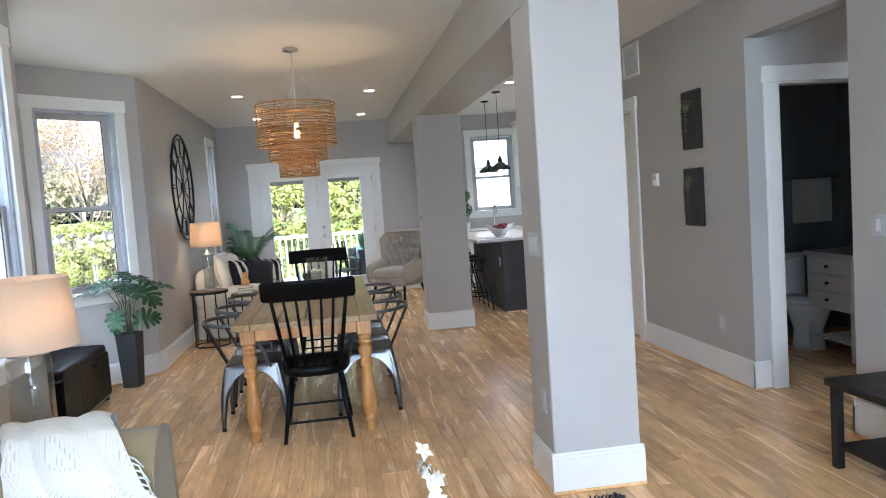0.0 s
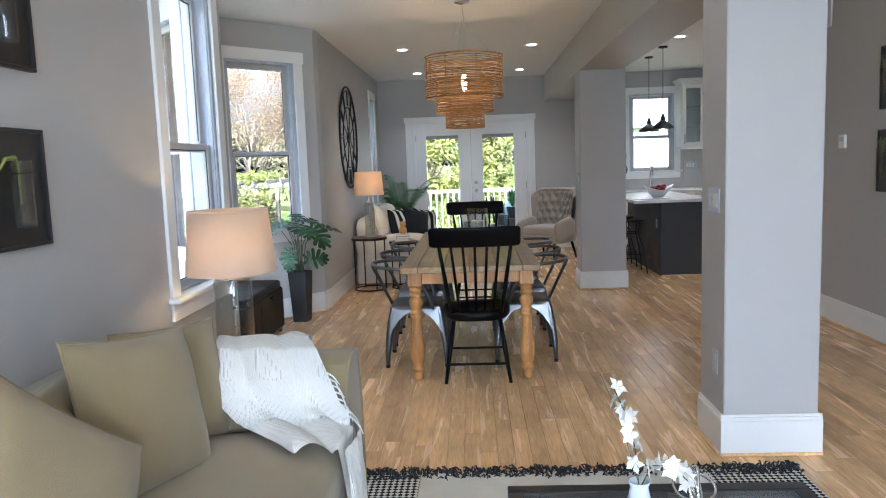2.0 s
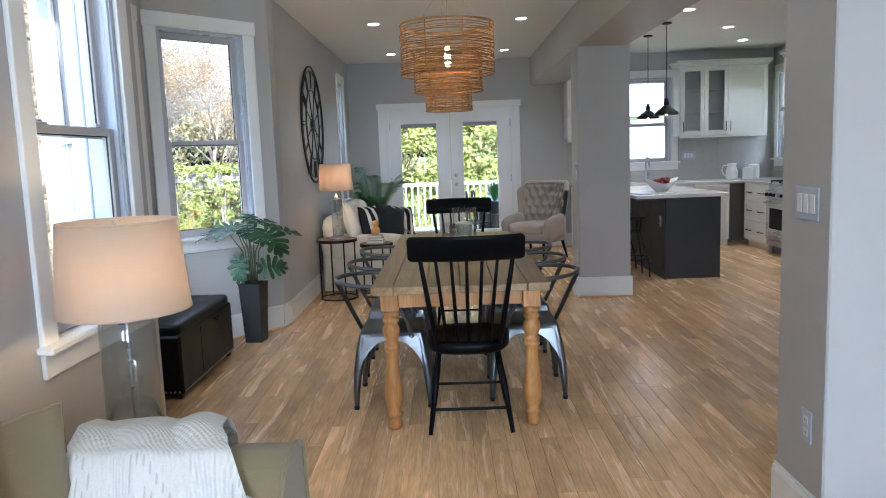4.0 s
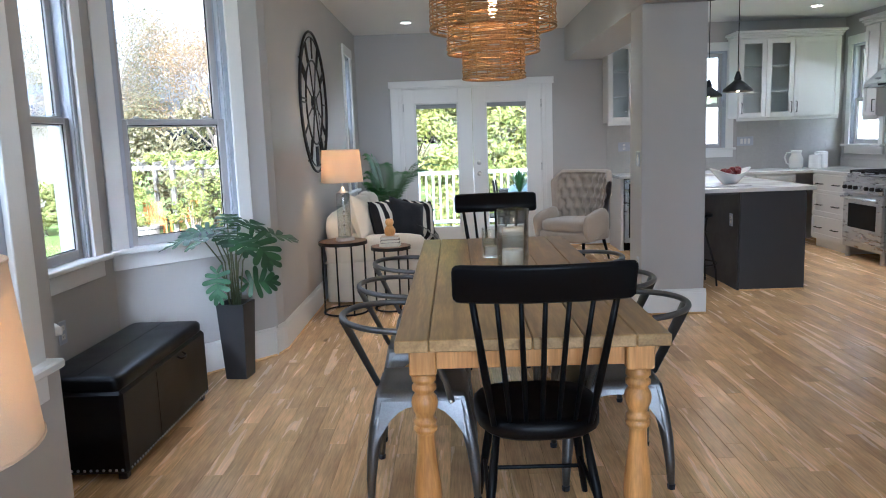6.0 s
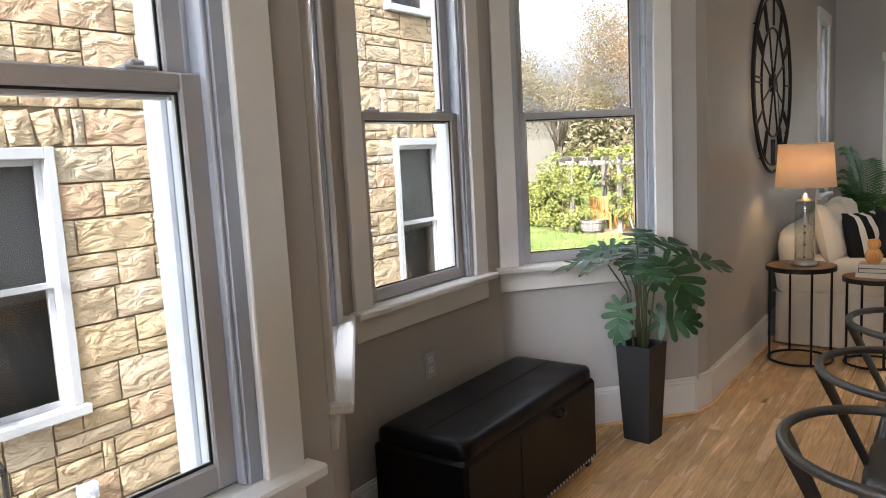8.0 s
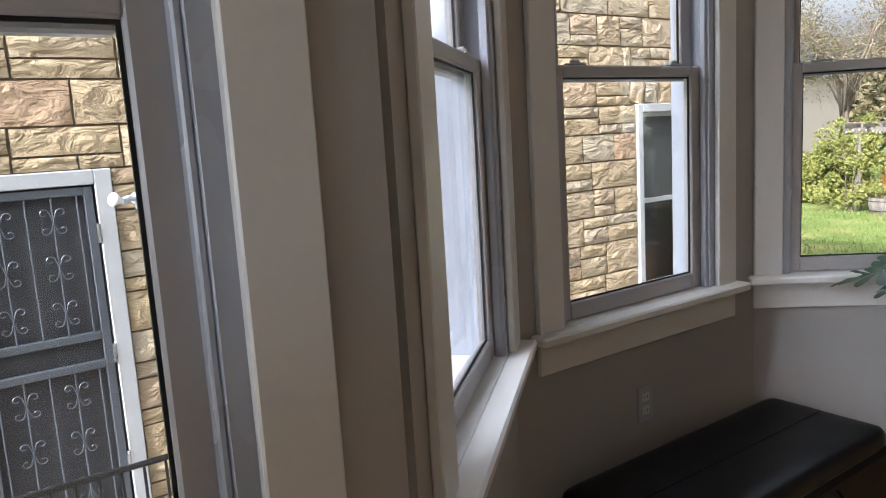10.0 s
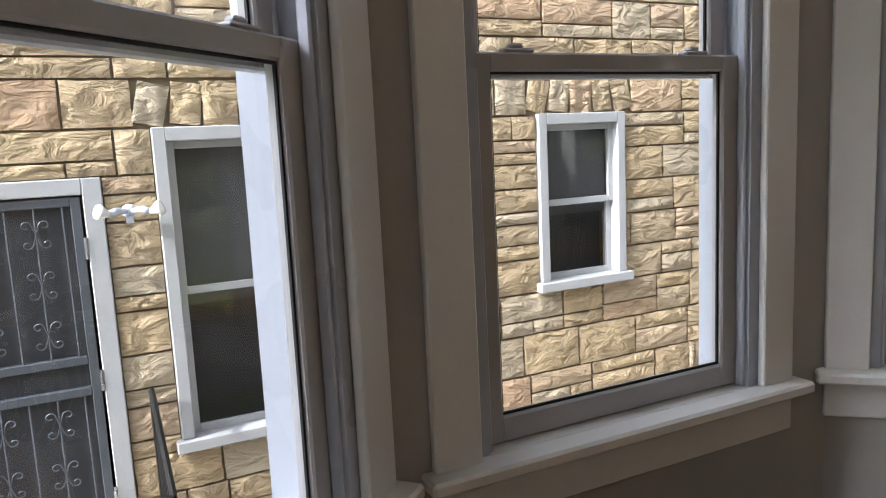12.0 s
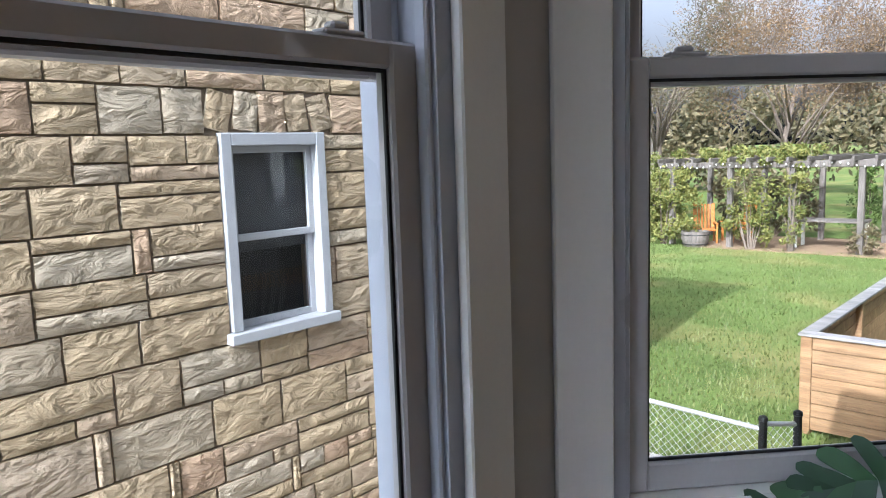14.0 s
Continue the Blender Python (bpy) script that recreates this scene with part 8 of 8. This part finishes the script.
# -- trees and hedges --
BARK = mat("grey_brown_bark", (0.19, 0.15, 0.115), 0.95, var=0.3, scale=5, fine=40, bump=0.8)
FOLIAGE = {
    "green": leaf_mat("green_foliage", (0.045, 0.085, 0.015), (0.15, 0.21, 0.045)),
    "yellow": leaf_mat("yellow_green_foliage", (0.09, 0.115, 0.022), (0.26, 0.25, 0.065)),
    "rust": leaf_mat("rust_foliage", (0.12, 0.08, 0.035), (0.30, 0.19, 0.09)),
    "dull": leaf_mat("dull_foliage", (0.075, 0.075, 0.035), (0.20, 0.16, 0.08)),
}


def leaf_cloud(centres, count, size, rnd):
    vs, fs = [], []
    for _ in range(count):
        c, r = rnd.choice(centres)
        d = Vector((rnd.gauss(0, 1), rnd.gauss(0, 1), rnd.gauss(0, 0.8)))
        o = c + d.normalized() * r * rnd.random() ** 0.45
        e = Vector((rnd.gauss(0, 1), rnd.gauss(0, 1), rnd.gauss(0, 1))).normalized()
        f = e.orthogonal().normalized() * size * rnd.uniform(0.35, 0.6)
        e = e * size * rnd.uniform(0.7, 1.3)
        n = len(vs)
        vs += [o - e, o + f, o + e, o - f]
        fs.append((n, n + 1, n + 2, n + 3))
    return vs, fs


def tree(x, y, h, spread, kind_, leaves, seed, label, trunk=0.11, size=0.055):
    rnd = random.Random(seed)
    t = thing("tree", pose(x, y, ZG), label, "tree", "garden trees")
    th = h * 0.34
    part("trunk", Shape().tube([(0, 0, 0), (rnd.uniform(-0.1, 0.1), rnd.uniform(-0.1, 0.1), th * 0.6), (rnd.uniform(-0.2, 0.2), rnd.uniform(-0.2, 0.2), th), (rnd.uniform(-0.3, 0.3), rnd.uniform(-0.3, 0.3), h * 0.66)], [trunk * 1.3, trunk, trunk * 0.85, trunk * 0.35], 9), BARK, t, smooth=True)
    centres = []
    twigs = Shape()
    for k in range(15):
        a = 2.4 * k + rnd.uniform(-0.3, 0.3)
        z0 = th * rnd.uniform(0.6, 1.5)
        ln = spread * rnd.uniform(0.6, 1.05)
        up = rnd.uniform(0.25, 0.62) * h
        tip = Vector((ln * math.cos(a), ln * math.sin(a), min(h, z0 + up)))
        mid = Vector((ln * 0.4 * math.cos(a + 0.2), ln * 0.4 * math.sin(a + 0.2), z0 + up * 0.55))
        part("limb", Shape().tube([(0, 0, z0), mid, tip], [trunk * 0.45, trunk * 0.25, 0.012], 6), BARK, t, smooth=True)
        centres.append((tip, spread * rnd.uniform(0.22, 0.4)))
        centres.append((mid.lerp(tip, 0.5), spread * rnd.uniform(0.2, 0.35)))
        for _ in range(34):
            q = mid.lerp(tip, rnd.uniform(0.1, 1.0))
            w = Vector((rnd.gauss(0, 1), rnd.gauss(0, 1), rnd.gauss(0.5, 0.8))).normalized() * spread * rnd.uniform(0.25, 0.55)
            twigs.tube([q, q + w * 0.5 + Vector((0, 0, 0.1)), q + w], [0.010, 0.006, 0.003], 3)
    part("twigs", twigs, BARK, t, "bare twigs", kind="stuff")
    if leaves:
        vs, fs = leaf_cloud(centres, int(leaves * 2.6), size * 0.8, rnd)
        finish("crown", vs, fs, FOLIAGE[kind_], t, "sparse %s leaves" % {"green": "green", "yellow": "yellow-green", "rust": "rust-coloured", "dull": "brownish"}[kind_], kind="stuff")


spec = [(-12.5, 29, 7.2, 3.2, "dull", 4600, 1), (-8.8, 31, 7.6, 3.4, "rust", 5600, 2), (-5.2, 32, 8.0, 3.6, "rust", 5200, 3), (-16.5, 27, 6.0, 2.8, "dull", 1300, 4), (-1.8, 33, 8.2, 3.6, "rust", 2600, 5),
        (1.6, 26, 7.4, 3.2, "green", 3800, 6), (4.8, 28, 8.2, 3.6, "yellow", 3800, 7), (8.5, 27, 8.0, 3.5, "green", 3200, 9), (-21, 30, 7.0, 3.4, "dull", 1500, 10)]
NAMES_ = {"green": "leafy green garden tree", "yellow": "yellow-green autumn garden tree", "rust": "bare-branched tree with rust-coloured leaves", "dull": "thin-leaved brownish autumn tree"}
for x, y, h, sp, kd, lv, sd in spec:
    tree(x, y, h, sp, kd, lv, sd, NAMES_[kd])
for x, y, h, sp, kd, lv, sd in ((-0.9, 24.6, 6.4, 2.9, "yellow", 5200, 8), (2.4, 25.2, 6.6, 3.0, "yellow", 5200, 13), (0.8, 27.5, 7.4, 3.2, "yellow", 5200, 14)):
    tree(x, y, h, sp, kd, lv, sd, NAMES_[kd], 0.05, 0.07)
tree(-13.2, 21.5, 3.4, 1.7, "dull", 0, 31, "bare leaning fruit tree on the lawn", 0.09)


def shrub(name, x, y, w, d, h, kd, count, seed, label, size=0.07, cone=False):
    rnd = random.Random(seed)
    t = thing(name, pose(x, y, ZG), label, "shrub")
    cs_ = []
    for _ in range(int(26 * max(1, w / 2.2))):
        q = rnd.random()
        k = (1 - 0.85 * q) if cone else 1
        cs_.append((Vector((rnd.uniform(-w / 2, w / 2) * 0.8 * k, rnd.uniform(-d / 2, d / 2) * 0.7 * k, h * (0.12 + 0.76 * q))), min(w, d, h) * rnd.uniform(0.16, 0.34) * (0.5 + 0.5 * k)))
    vs, fs = leaf_cloud(cs_, count, size, rnd)
    finish("foliage", vs, fs, FOLIAGE[kd], t, kind="stuff")
    s = Shape()
    for _ in range(9):
        c, r = rnd.choice(cs_)
        s.tube([(c.x * 0.2, c.y * 0.2, 0), c * 0.6 + Vector((0, 0, 0.1)), c], [0.025, 0.016, 0.006], 5)
    part("branches", s, BARK, t, "woody branches", kind="stuff")


shrub("hedge", -13.2, 26.3, 6.6, 1.2, 1.9, "yellow", 11000, 41, "tall yellow-green clipped hedge row", 0.075)
shrub("hedge", -19.5, 23.0, 5.0, 1.2, 2.1, "yellow", 9000, 42, "tall yellow-green clipped hedge row", 0.075)
shrub("vine", -10.2, 24.6, 2.2, 1.1, 2.5, "yellow", 2800, 43, "yellow-green vine climbing the pergola", 0.06)
shrub("vine", -7.7, 24.45, 1.4, 0.9, 2.3, "yellow", 1500, 44, "yellow-green vine climbing a pergola post", 0.055)
shrub("vine", -8.4, 25.2, 5.2, 2.2, 0.6, "yellow", 4600, 45, "green vine spread over the pergola roof", 0.06)
bpy.data.objects["vine.002"].location.z = ZG + 2.08
shrub("vine", -6.75, 24.5, 0.7, 0.6, 2.2, "yellow", 900, 51, "thin green vine on a pergola post", 0.05)
shrub("vine", -8.3, 27.4, 3.6, 0.9, 2.0, "dull", 3000, 52, "brownish growth behind the pergola", 0.07)
shrub("cypress", -6.0, 29.0, 1.2, 1.2, 2.6, "green", 1800, 46, "small dark green conifer", 0.06, True)
shrub("cypress", -4.6, 28.6, 1.1, 1.1, 2.5, "green", 1600, 47, "small dark green conifer", 0.06, True)
shrub("shrub", -5.1, 24.6, 0.7, 0.6, 0.8, "dull", 600, 48, "small dull green shrub by the pergola", 0.05)
shrub("hedge", 2.0, 19.0, 7.0, 1.4, 1.7, "yellow", 5200, 49, "loose yellow-green hedge behind the deck", 0.075)
shrub("hedge", 1.6, 22.5, 9.0, 1.8, 5.0, "yellow", 14000, 53, "tall loose autumn hedge behind the garden", 0.085)

# far woods
rw = random.Random(77)
cs_ = [(Vector((rw.uniform(-60, 45), rw.uniform(44, 50), ZG + rw.uniform(0.4, 5.0))), rw.uniform(1.2, 2.4)) for _ in range(190)]
vs, fs = leaf_cloud(cs_, 52000, 0.19, rw)
tagged(finish("far_woods", vs, fs, FOLIAGE["dull"], kind="stuff"), "distant band of brownish autumn woods", "woods")

# -- pergola --
pg = thing("pergola", pose(0, 0, ZG), "weathered wooden pergola with string lights in the garden", "pergola")
OLDWOOD = wood("weathered_pergola_wood", (0.10, 0.085, 0.07), (0.19, 0.165, 0.14), 0.85, axis=2, ring=12, vary=0.15)
for x in (-9.9, -8.3, -6.75, -5.2, -3.7):
    for y in (24.6, 27.2):
        part("post", Shape().box(x - 0.07, x + 0.07, y - 0.07, y + 0.07, 0, 2.12, 0.01), OLDWOOD, pg)
for y in (24.6, 27.2):
    part("beam", Shape().box(-10.3, -3.2, y - 0.09, y + 0.09, 2.12, 2.28, 0.01), OLDWOOD, pg)
for k in range(15):
    x = -10.1 + k * 0.48
    part("rafter", Shape().box(x - 0.03, x + 0.03, 24.1, 27.7, 2.281, 2.39, 0.006), OLDWOOD, pg)
for k in range(40):
    x = -10.2 + k * 0.175
    part("string_bulb", Shape().lathe([(0.004, -0.05), (0.022, -0.03), (0.012, 0.0)], x, 24.45, 2.2 + 0.05 * math.sin(k * 0.8), 8), CERAMIC, pg)


def garden_chair(x, y, rz):
    c = thing("garden_chair", pose(x, y, ZG, 0, 0, rz), "orange slatted wooden garden chair", "chair")
    ORANGE = bpy.data.materials.get("orange_stain") or mat("orange_stain", (0.45, 0.17, 0.03), 0.6, var=0.12)
    for sx in (-0.27, 0.27):
        part("leg", Shape().box(sx - 0.025, sx + 0.025, -0.3, -0.25, 0, 0.55, 0.004), ORANGE, c)
        part("back_post", Shape().box(sx - 0.025, sx + 0.025, -0.02, 0.02, 0, 1.1, 0.004, pose(0, 0.28, 0, -8)), ORANGE, c)
        part("armrest", Shape().box(sx - 0.04, sx + 0.04, -0.34, 0.3, 0.55, 0.58, 0.004), ORANGE, c)
    for k in range(6):
        part("back_slat", Shape().box(-0.22 + k * 0.088 - 0.03, -0.22 + k * 0.088 + 0.03, -0.012, 0.012, 0.38, 1.08, 0.003, pose(0, 0.28, 0, -8)), ORANGE, c)
    for k in range(5):
        part("seat_slat", Shape().box(-0.27, 0.27, -0.28 + k * 0.11, -0.19 + k * 0.11, 0.36, 0.39, 0.003), ORANGE, c)


garden_chair(-9.25, 25.3, 30)
garden_chair(-8.6, 25.9, -40)
ba = thing("planter_barrel", pose(-9.2, 24.5, ZG), "weathered half-barrel planter by the pergola", "planter")
part("barrel", Shape().lathe([(0.30, 0.0), (0.36, 0.2), (0.37, 0.42), (0.33, 0.42), (0.32, 0.36)], 0, 0, 0, 22), OLDWOOD, ba)
for z in (0.08, 0.33):
    part("hoop", Shape().tube([((0.335 + 0.1 * z) * math.cos(2 * math.pi * k / 28), (0.335 + 0.1 * z) * math.sin(2 * math.pi * k / 28), z) for k in range(28)], 0.012, 5, closed=True), IRON, ba)
gt = thing("garden_table", pose(-6.1, 25.6, ZG), "white-legged garden table under the pergola", "table")
part("tabletop", Shape().box(-0.85, 0.85, -0.4, 0.4, 0.70, 0.75, 0.006), OLDWOOD, gt)
for sx in (-0.75, 0.75):
    for sy in (-0.32, 0.32):
        part("leg", Shape().box(sx - 0.04, sx + 0.04, sy - 0.04, sy + 0.04, 0, 0.70, 0.005), TRIM, gt)

# -- far buildings --
def far_house(x, y, w, d, h, material, roofm, label, rows, cols):
    b = thing("far_building", pose(x, y, ZG), label, "building")
    part("wall", Shape().box(-w / 2, w / 2, -d / 2, d / 2, 0, h, 0.02), material, b)
    part("roof", Shape().add([(-w / 2 - 0.3, -d / 2 - 0.3, h), (w / 2 + 0.3, -d / 2 - 0.3, h), (w / 2 + 0.3, d / 2 + 0.3, h), (-w / 2 - 0.3, d / 2 + 0.3, h), (-w / 2 - 0.3, 0, h + d * 0.22), (w / 2 + 0.3, 0, h + d * 0.22)],
                             [(0, 1, 5, 4), (2, 3, 4, 5), (1, 2, 5), (3, 0, 4), (3, 2, 1, 0)]), roofm, b)
    for r in range(rows):
        for c in range(cols):
            cx_ = -w / 2 + (c + 0.5) * w / cols
            z = 1.0 + r * 2.7
            wd = part("window", Shape().box(cx_ - 0.5, cx_ + 0.5, -d / 2 - 0.05, -d / 2 + 0.02, z, z + 1.4, 0.01), TRIM, b)
            # opaque pane, its dark colour standing in for the unlit room
            part("pane", Shape().box(cx_ - 0.42, cx_ + 0.42, -d / 2 - 0.06, -d / 2 - 0.045, z + 0.08, z + 1.32), ROOMSHADE, wd)


far_house(-25, 41, 9, 8, 4.6, mat("cream_stucco", (0.40, 0.345, 0.295), 0.8, var=0.06), mat("blue_roof_panels", (0.06, 0.09, 0.20), 0.3, var=0.1), "cream house with blue roof panels beyond the garden", 2, 4)
far_house(9.2, 23, 10, 7, 3.5, SIDING, mat("pale_shingle", (0.52, 0.52, 0.50), 0.8, var=0.08), "white house close behind the garden", 1, 3)
far_house(9, 42, 10, 8, 5.0, SIDING, mat("grey_shingle", (0.12, 0.12, 0.13), 0.9, var=0.15), "white house beyond the trees", 2, 4)


# ---- pieces of floor, walls ----
# kitchen backsplash tiles
TW, TH = 0.40, 0.10
bs1 = bpy.data.objects["wall_rear"]
bs2 = bpy.data.objects["wall_kitchen_east"]
tile_me = None


def tile(parent, m, w):
    global tile_me
    if tile_me is None:
        s = Shape().box(-0.5, 0.5, 0.0005, 0.0085, -TH / 2 + 0.0012, TH / 2 - 0.0012, 0.0)
        tile_me = bpy.data.meshes.new("tile")
        tile_me.from_pydata([tuple(v) for v in s.v], [], s.f)
        tile_me.materials.append(TILE)
    ob = new("tile", tile_me)
    ob.parent = parent
    ob.matrix_basis = m @ Matrix.Diagonal((w - 0.0024, 1, 1, 1))


for r in range(6):
    z = 0.922 + TH / 2 + r * TH
    if z + TH / 2 > 1.53:
        break
    x = 2.40 - (r % 2) * TW / 2
    while x < XK - 0.02:
        a, b = max(x, 2.40), min(x + TW, XK - 0.012)
        for lo, hi in (((a, min(b, KWX - 0.50)), (max(a, KWX + 0.50), b)) if z + TH / 2 > 1.07 else ((a, b),)):
            if hi - lo > 0.03:
                tile(bs1, pose((lo + hi) / 2, Y1, z, 0, 0, 180), hi - lo)
        x += TW
for r in range(9):
    z = 0.922 + TH / 2 + r * TH
    y = 7.4 - (r % 2) * TW / 2
    while y < Y1 - 0.02:
        a, b = max(y, 7.4), min(y + TW, Y1 - 0.012)
        if z + TH / 2 > 1.50:
            a, b = max(a, 9.41), min(b, 10.19)
        lim = ((a, min(b, KWY - 0.46)), (max(a, KWY + 0.46), b)) if z + TH / 2 > 1.07 else ((a, b),)
        for lo, hi in lim:
            if hi - lo > 0.03:
                tile(bs2, pose(XK, (lo + hi) / 2, z, 0, 0, 90), hi - lo)
        y += TW

# oak floor boards
rf = random.Random(12)
floor = bpy.data.objects["floor"]
PW = 0.0835
rest = Shape()
near = []
plank_me = {}
x = XB - 0.1
while x < 6.2:
    y = Y0 - rf.uniform(0, 1.2)
    while y < Y1 + 0.1:
        ln = rf.choice((0.45, 0.6, 0.8, 0.95, 1.2, 1.5, 1.8))
        a, b = max(y, Y0), min(y + ln, Y1 + 0.1)
        y += ln
        if x < XL - PW:
            a, b = max(a, 4.4), min(b, 6.85)
        if x > XR:
            a = max(a, 3.2)
        if b - a < 0.04:
            continue
        if XL < x < 1.75 and 2.7 < (a + b) / 2 < 8.3 and len(near) < 300:
            near.append((x, a, b))
        else:
            rest.box(x + 0.0005, x + PW - 0.0005, a + 0.0005, b - 0.0005, -0.0155, rf.uniform(-0.0006, 0.0), 0.0009)
    x += PW
for px, a, b in near:
    key = round(b - a, 3)
    if key not in plank_me:
        s = Shape().box(0.0005, PW - 0.0005, 0.0005, key - 0.0005, -0.0155, 0.0, 0.0009)
        me = bpy.data.meshes.new("plank")
        me.from_pydata([tuple(v) for v in s.v], [], s.f)
        me.materials.append(OAK)
        plank_me[key] = me
    ob = new("plank", plank_me[key])
    ob.parent = floor
    ob.location = (px, a, rf.uniform(-0.0006, 0.0))
part("floor_boards", rest, OAK, floor, "natural oak strip flooring", kind="stuff")

# stones of the neighbour's wall
rs = random.Random(33)
pool = []
for k in range(14):
    rr = random.Random(100 + k)
    vs, fs = [], []
    NX, NZ = 7, 5
    for j in range(NZ):
        for i in range(NX):
            a, c = i / (NX - 1) - 0.5, j / (NZ - 1) - 0.5
            rim = i in (0, NX - 1) or j in (0, NZ - 1)
            dep = 0.018 + rr.uniform(-0.002, 0.002) if rim else 0.025 + rr.uniform(-0.009, 0.012)
            vs.append((a * (1 - rr.uniform(0, 0.03)) if rim else a + rr.uniform(-0.04, 0.04), -dep, c * (1 - rr.uniform(0, 0.05)) if rim else c + rr.uniform(-0.06, 0.06)))
    for j in range(NZ - 1):
        for i in range(NX - 1):
            q = j * NX + i
            fs.append((q, q + 1, q + NX + 1, q + NX))
    ring = [i for i in range(NX)] + [NX - 1 + NX * j for j in range(1, NZ)] + [NX * (NZ - 1) + i for i in range(NX - 2, -1, -1)] + [NX * j for j in range(NZ - 2, 0, -1)]
    base = len(vs)
    for i in ring:
        vs.append(vs[i])
        vs.append((vs[i][0] * 1.01, 0.014, vs[i][2] * 1.02))
    n_ = len(ring)
    for q in range(n_):
        w_ = (q + 1) % n_
        fs.append((base + 2 * q, base + 2 * q + 1, base + 2 * w_ + 1, base + 2 * w_))
    me = bpy.data.meshes.new("stone")
    me.from_pydata(vs, [], fs)
    me.materials.append(STONE)
    for p in me.polygons:
        p.use_smooth = True
    pool.append(me)
rest_v, rest_f = [], []
count = 0


def lay(u, z, w_, h_, turn=0.0):
    global count
    me = rs.choice(pool)
    m = pose(u, 0.012, z, 0, turn, 0) @ Matrix.Diagonal(((w_ - 0.010) * rs.choice((-1, 1)), rs.uniform(0.85, 1.1), h_ - 0.010, 1))
    if -1.0 < u < 4.3 and -0.7 < z < 2.2 and count < 300:
        ob = new("stone", me)
        ob.parent = nwall
        ob.matrix_basis = m
        count += 1
    else:
        n = len(rest_v)
        rest_v.extend([m @ v.co for v in me.vertices])
        rest_f.extend([tuple(i + n for i in p.vertices) for p in me.polygons])


for a, b, lo, hi in (UA, UB, UC):
    n = 5
    for k in range(n):
        f = (k - (n - 1) / 2)
        lay((a + b) / 2 + f * (b - a + 0.16) / n, hi + 0.13 + 0.0 * f, (b - a + 0.16) / n * (1.1 if k == 2 else 0.95), 0.25 if k != 2 else 0.27, -f * 7)
HOLES = [UA, UB, UC, UD, UU]
VOUSS = [(a - 0.08, b + 0.08, hi, hi + 0.27) for a, b, lo, hi in (UA, UB, UC)]
levels = sorted({H0, H1} | {z for _, _, lo, hi in HOLES for z in (lo, hi)} | {v[3] for v in VOUSS})
levels = [z for k, z in enumerate(levels) if k == 0 or z - levels[k - 1] > 0.06]
courses = []
for a, b in zip(levels, levels[1:]):
    n = max(1, round((b - a) / 0.25))
    courses += [(a + (b - a) * k / n, a + (b - a) * (k + 1) / n) for k in range(n)]
for z0, z1 in courses:
    zm, h = (z0 + z1) / 2, z1 - z0
    runs = [(U0, U1)]
    for a, b, lo, hi in HOLES + VOUSS:
        if lo - 0.03 < zm < hi + 0.03:
            runs = [(p, q) for s0, s1 in runs for p, q in ((s0, min(s1, a)), (max(s0, b), s1)) if q - p > 0.02]
    for s0, s1 in runs:
        u = s0
        while u < s1 - 1e-6:
            roll = rs.random()
            w_ = min(rs.uniform(0.28, 0.66) if roll < 0.88 else rs.uniform(0.06, 0.12), s1 - u)
            if s1 - u - w_ < 0.09:
                w_ = s1 - u
            if roll < 0.40 or w_ < 0.2 or h < 0.13:
                lay(u + w_ / 2, zm, w_, h)
            else:
                f = rs.choice((0.34, 0.42, 0.6, 0.68))
                for lo, hi in ((z0, z0 + h * f), (z0 + h * f, z1)):
                    k = rs.random()
                    if k < 0.3 and w_ > 0.4:
                        q = rs.uniform(0.35, 0.65) * w_
                        lay(u + q / 2, (lo + hi) / 2, q, hi - lo)
                        lay(u + (q + w_) / 2, (lo + hi) / 2, w_ - q, hi - lo)
                    else:
                        lay(u + w_ / 2, (lo + hi) / 2, w_, hi - lo)
            u += w_
finish("stonework", rest_v, rest_f, STONE, nwall, "tan rock-faced stonework", smooth=True, kind="stuff")
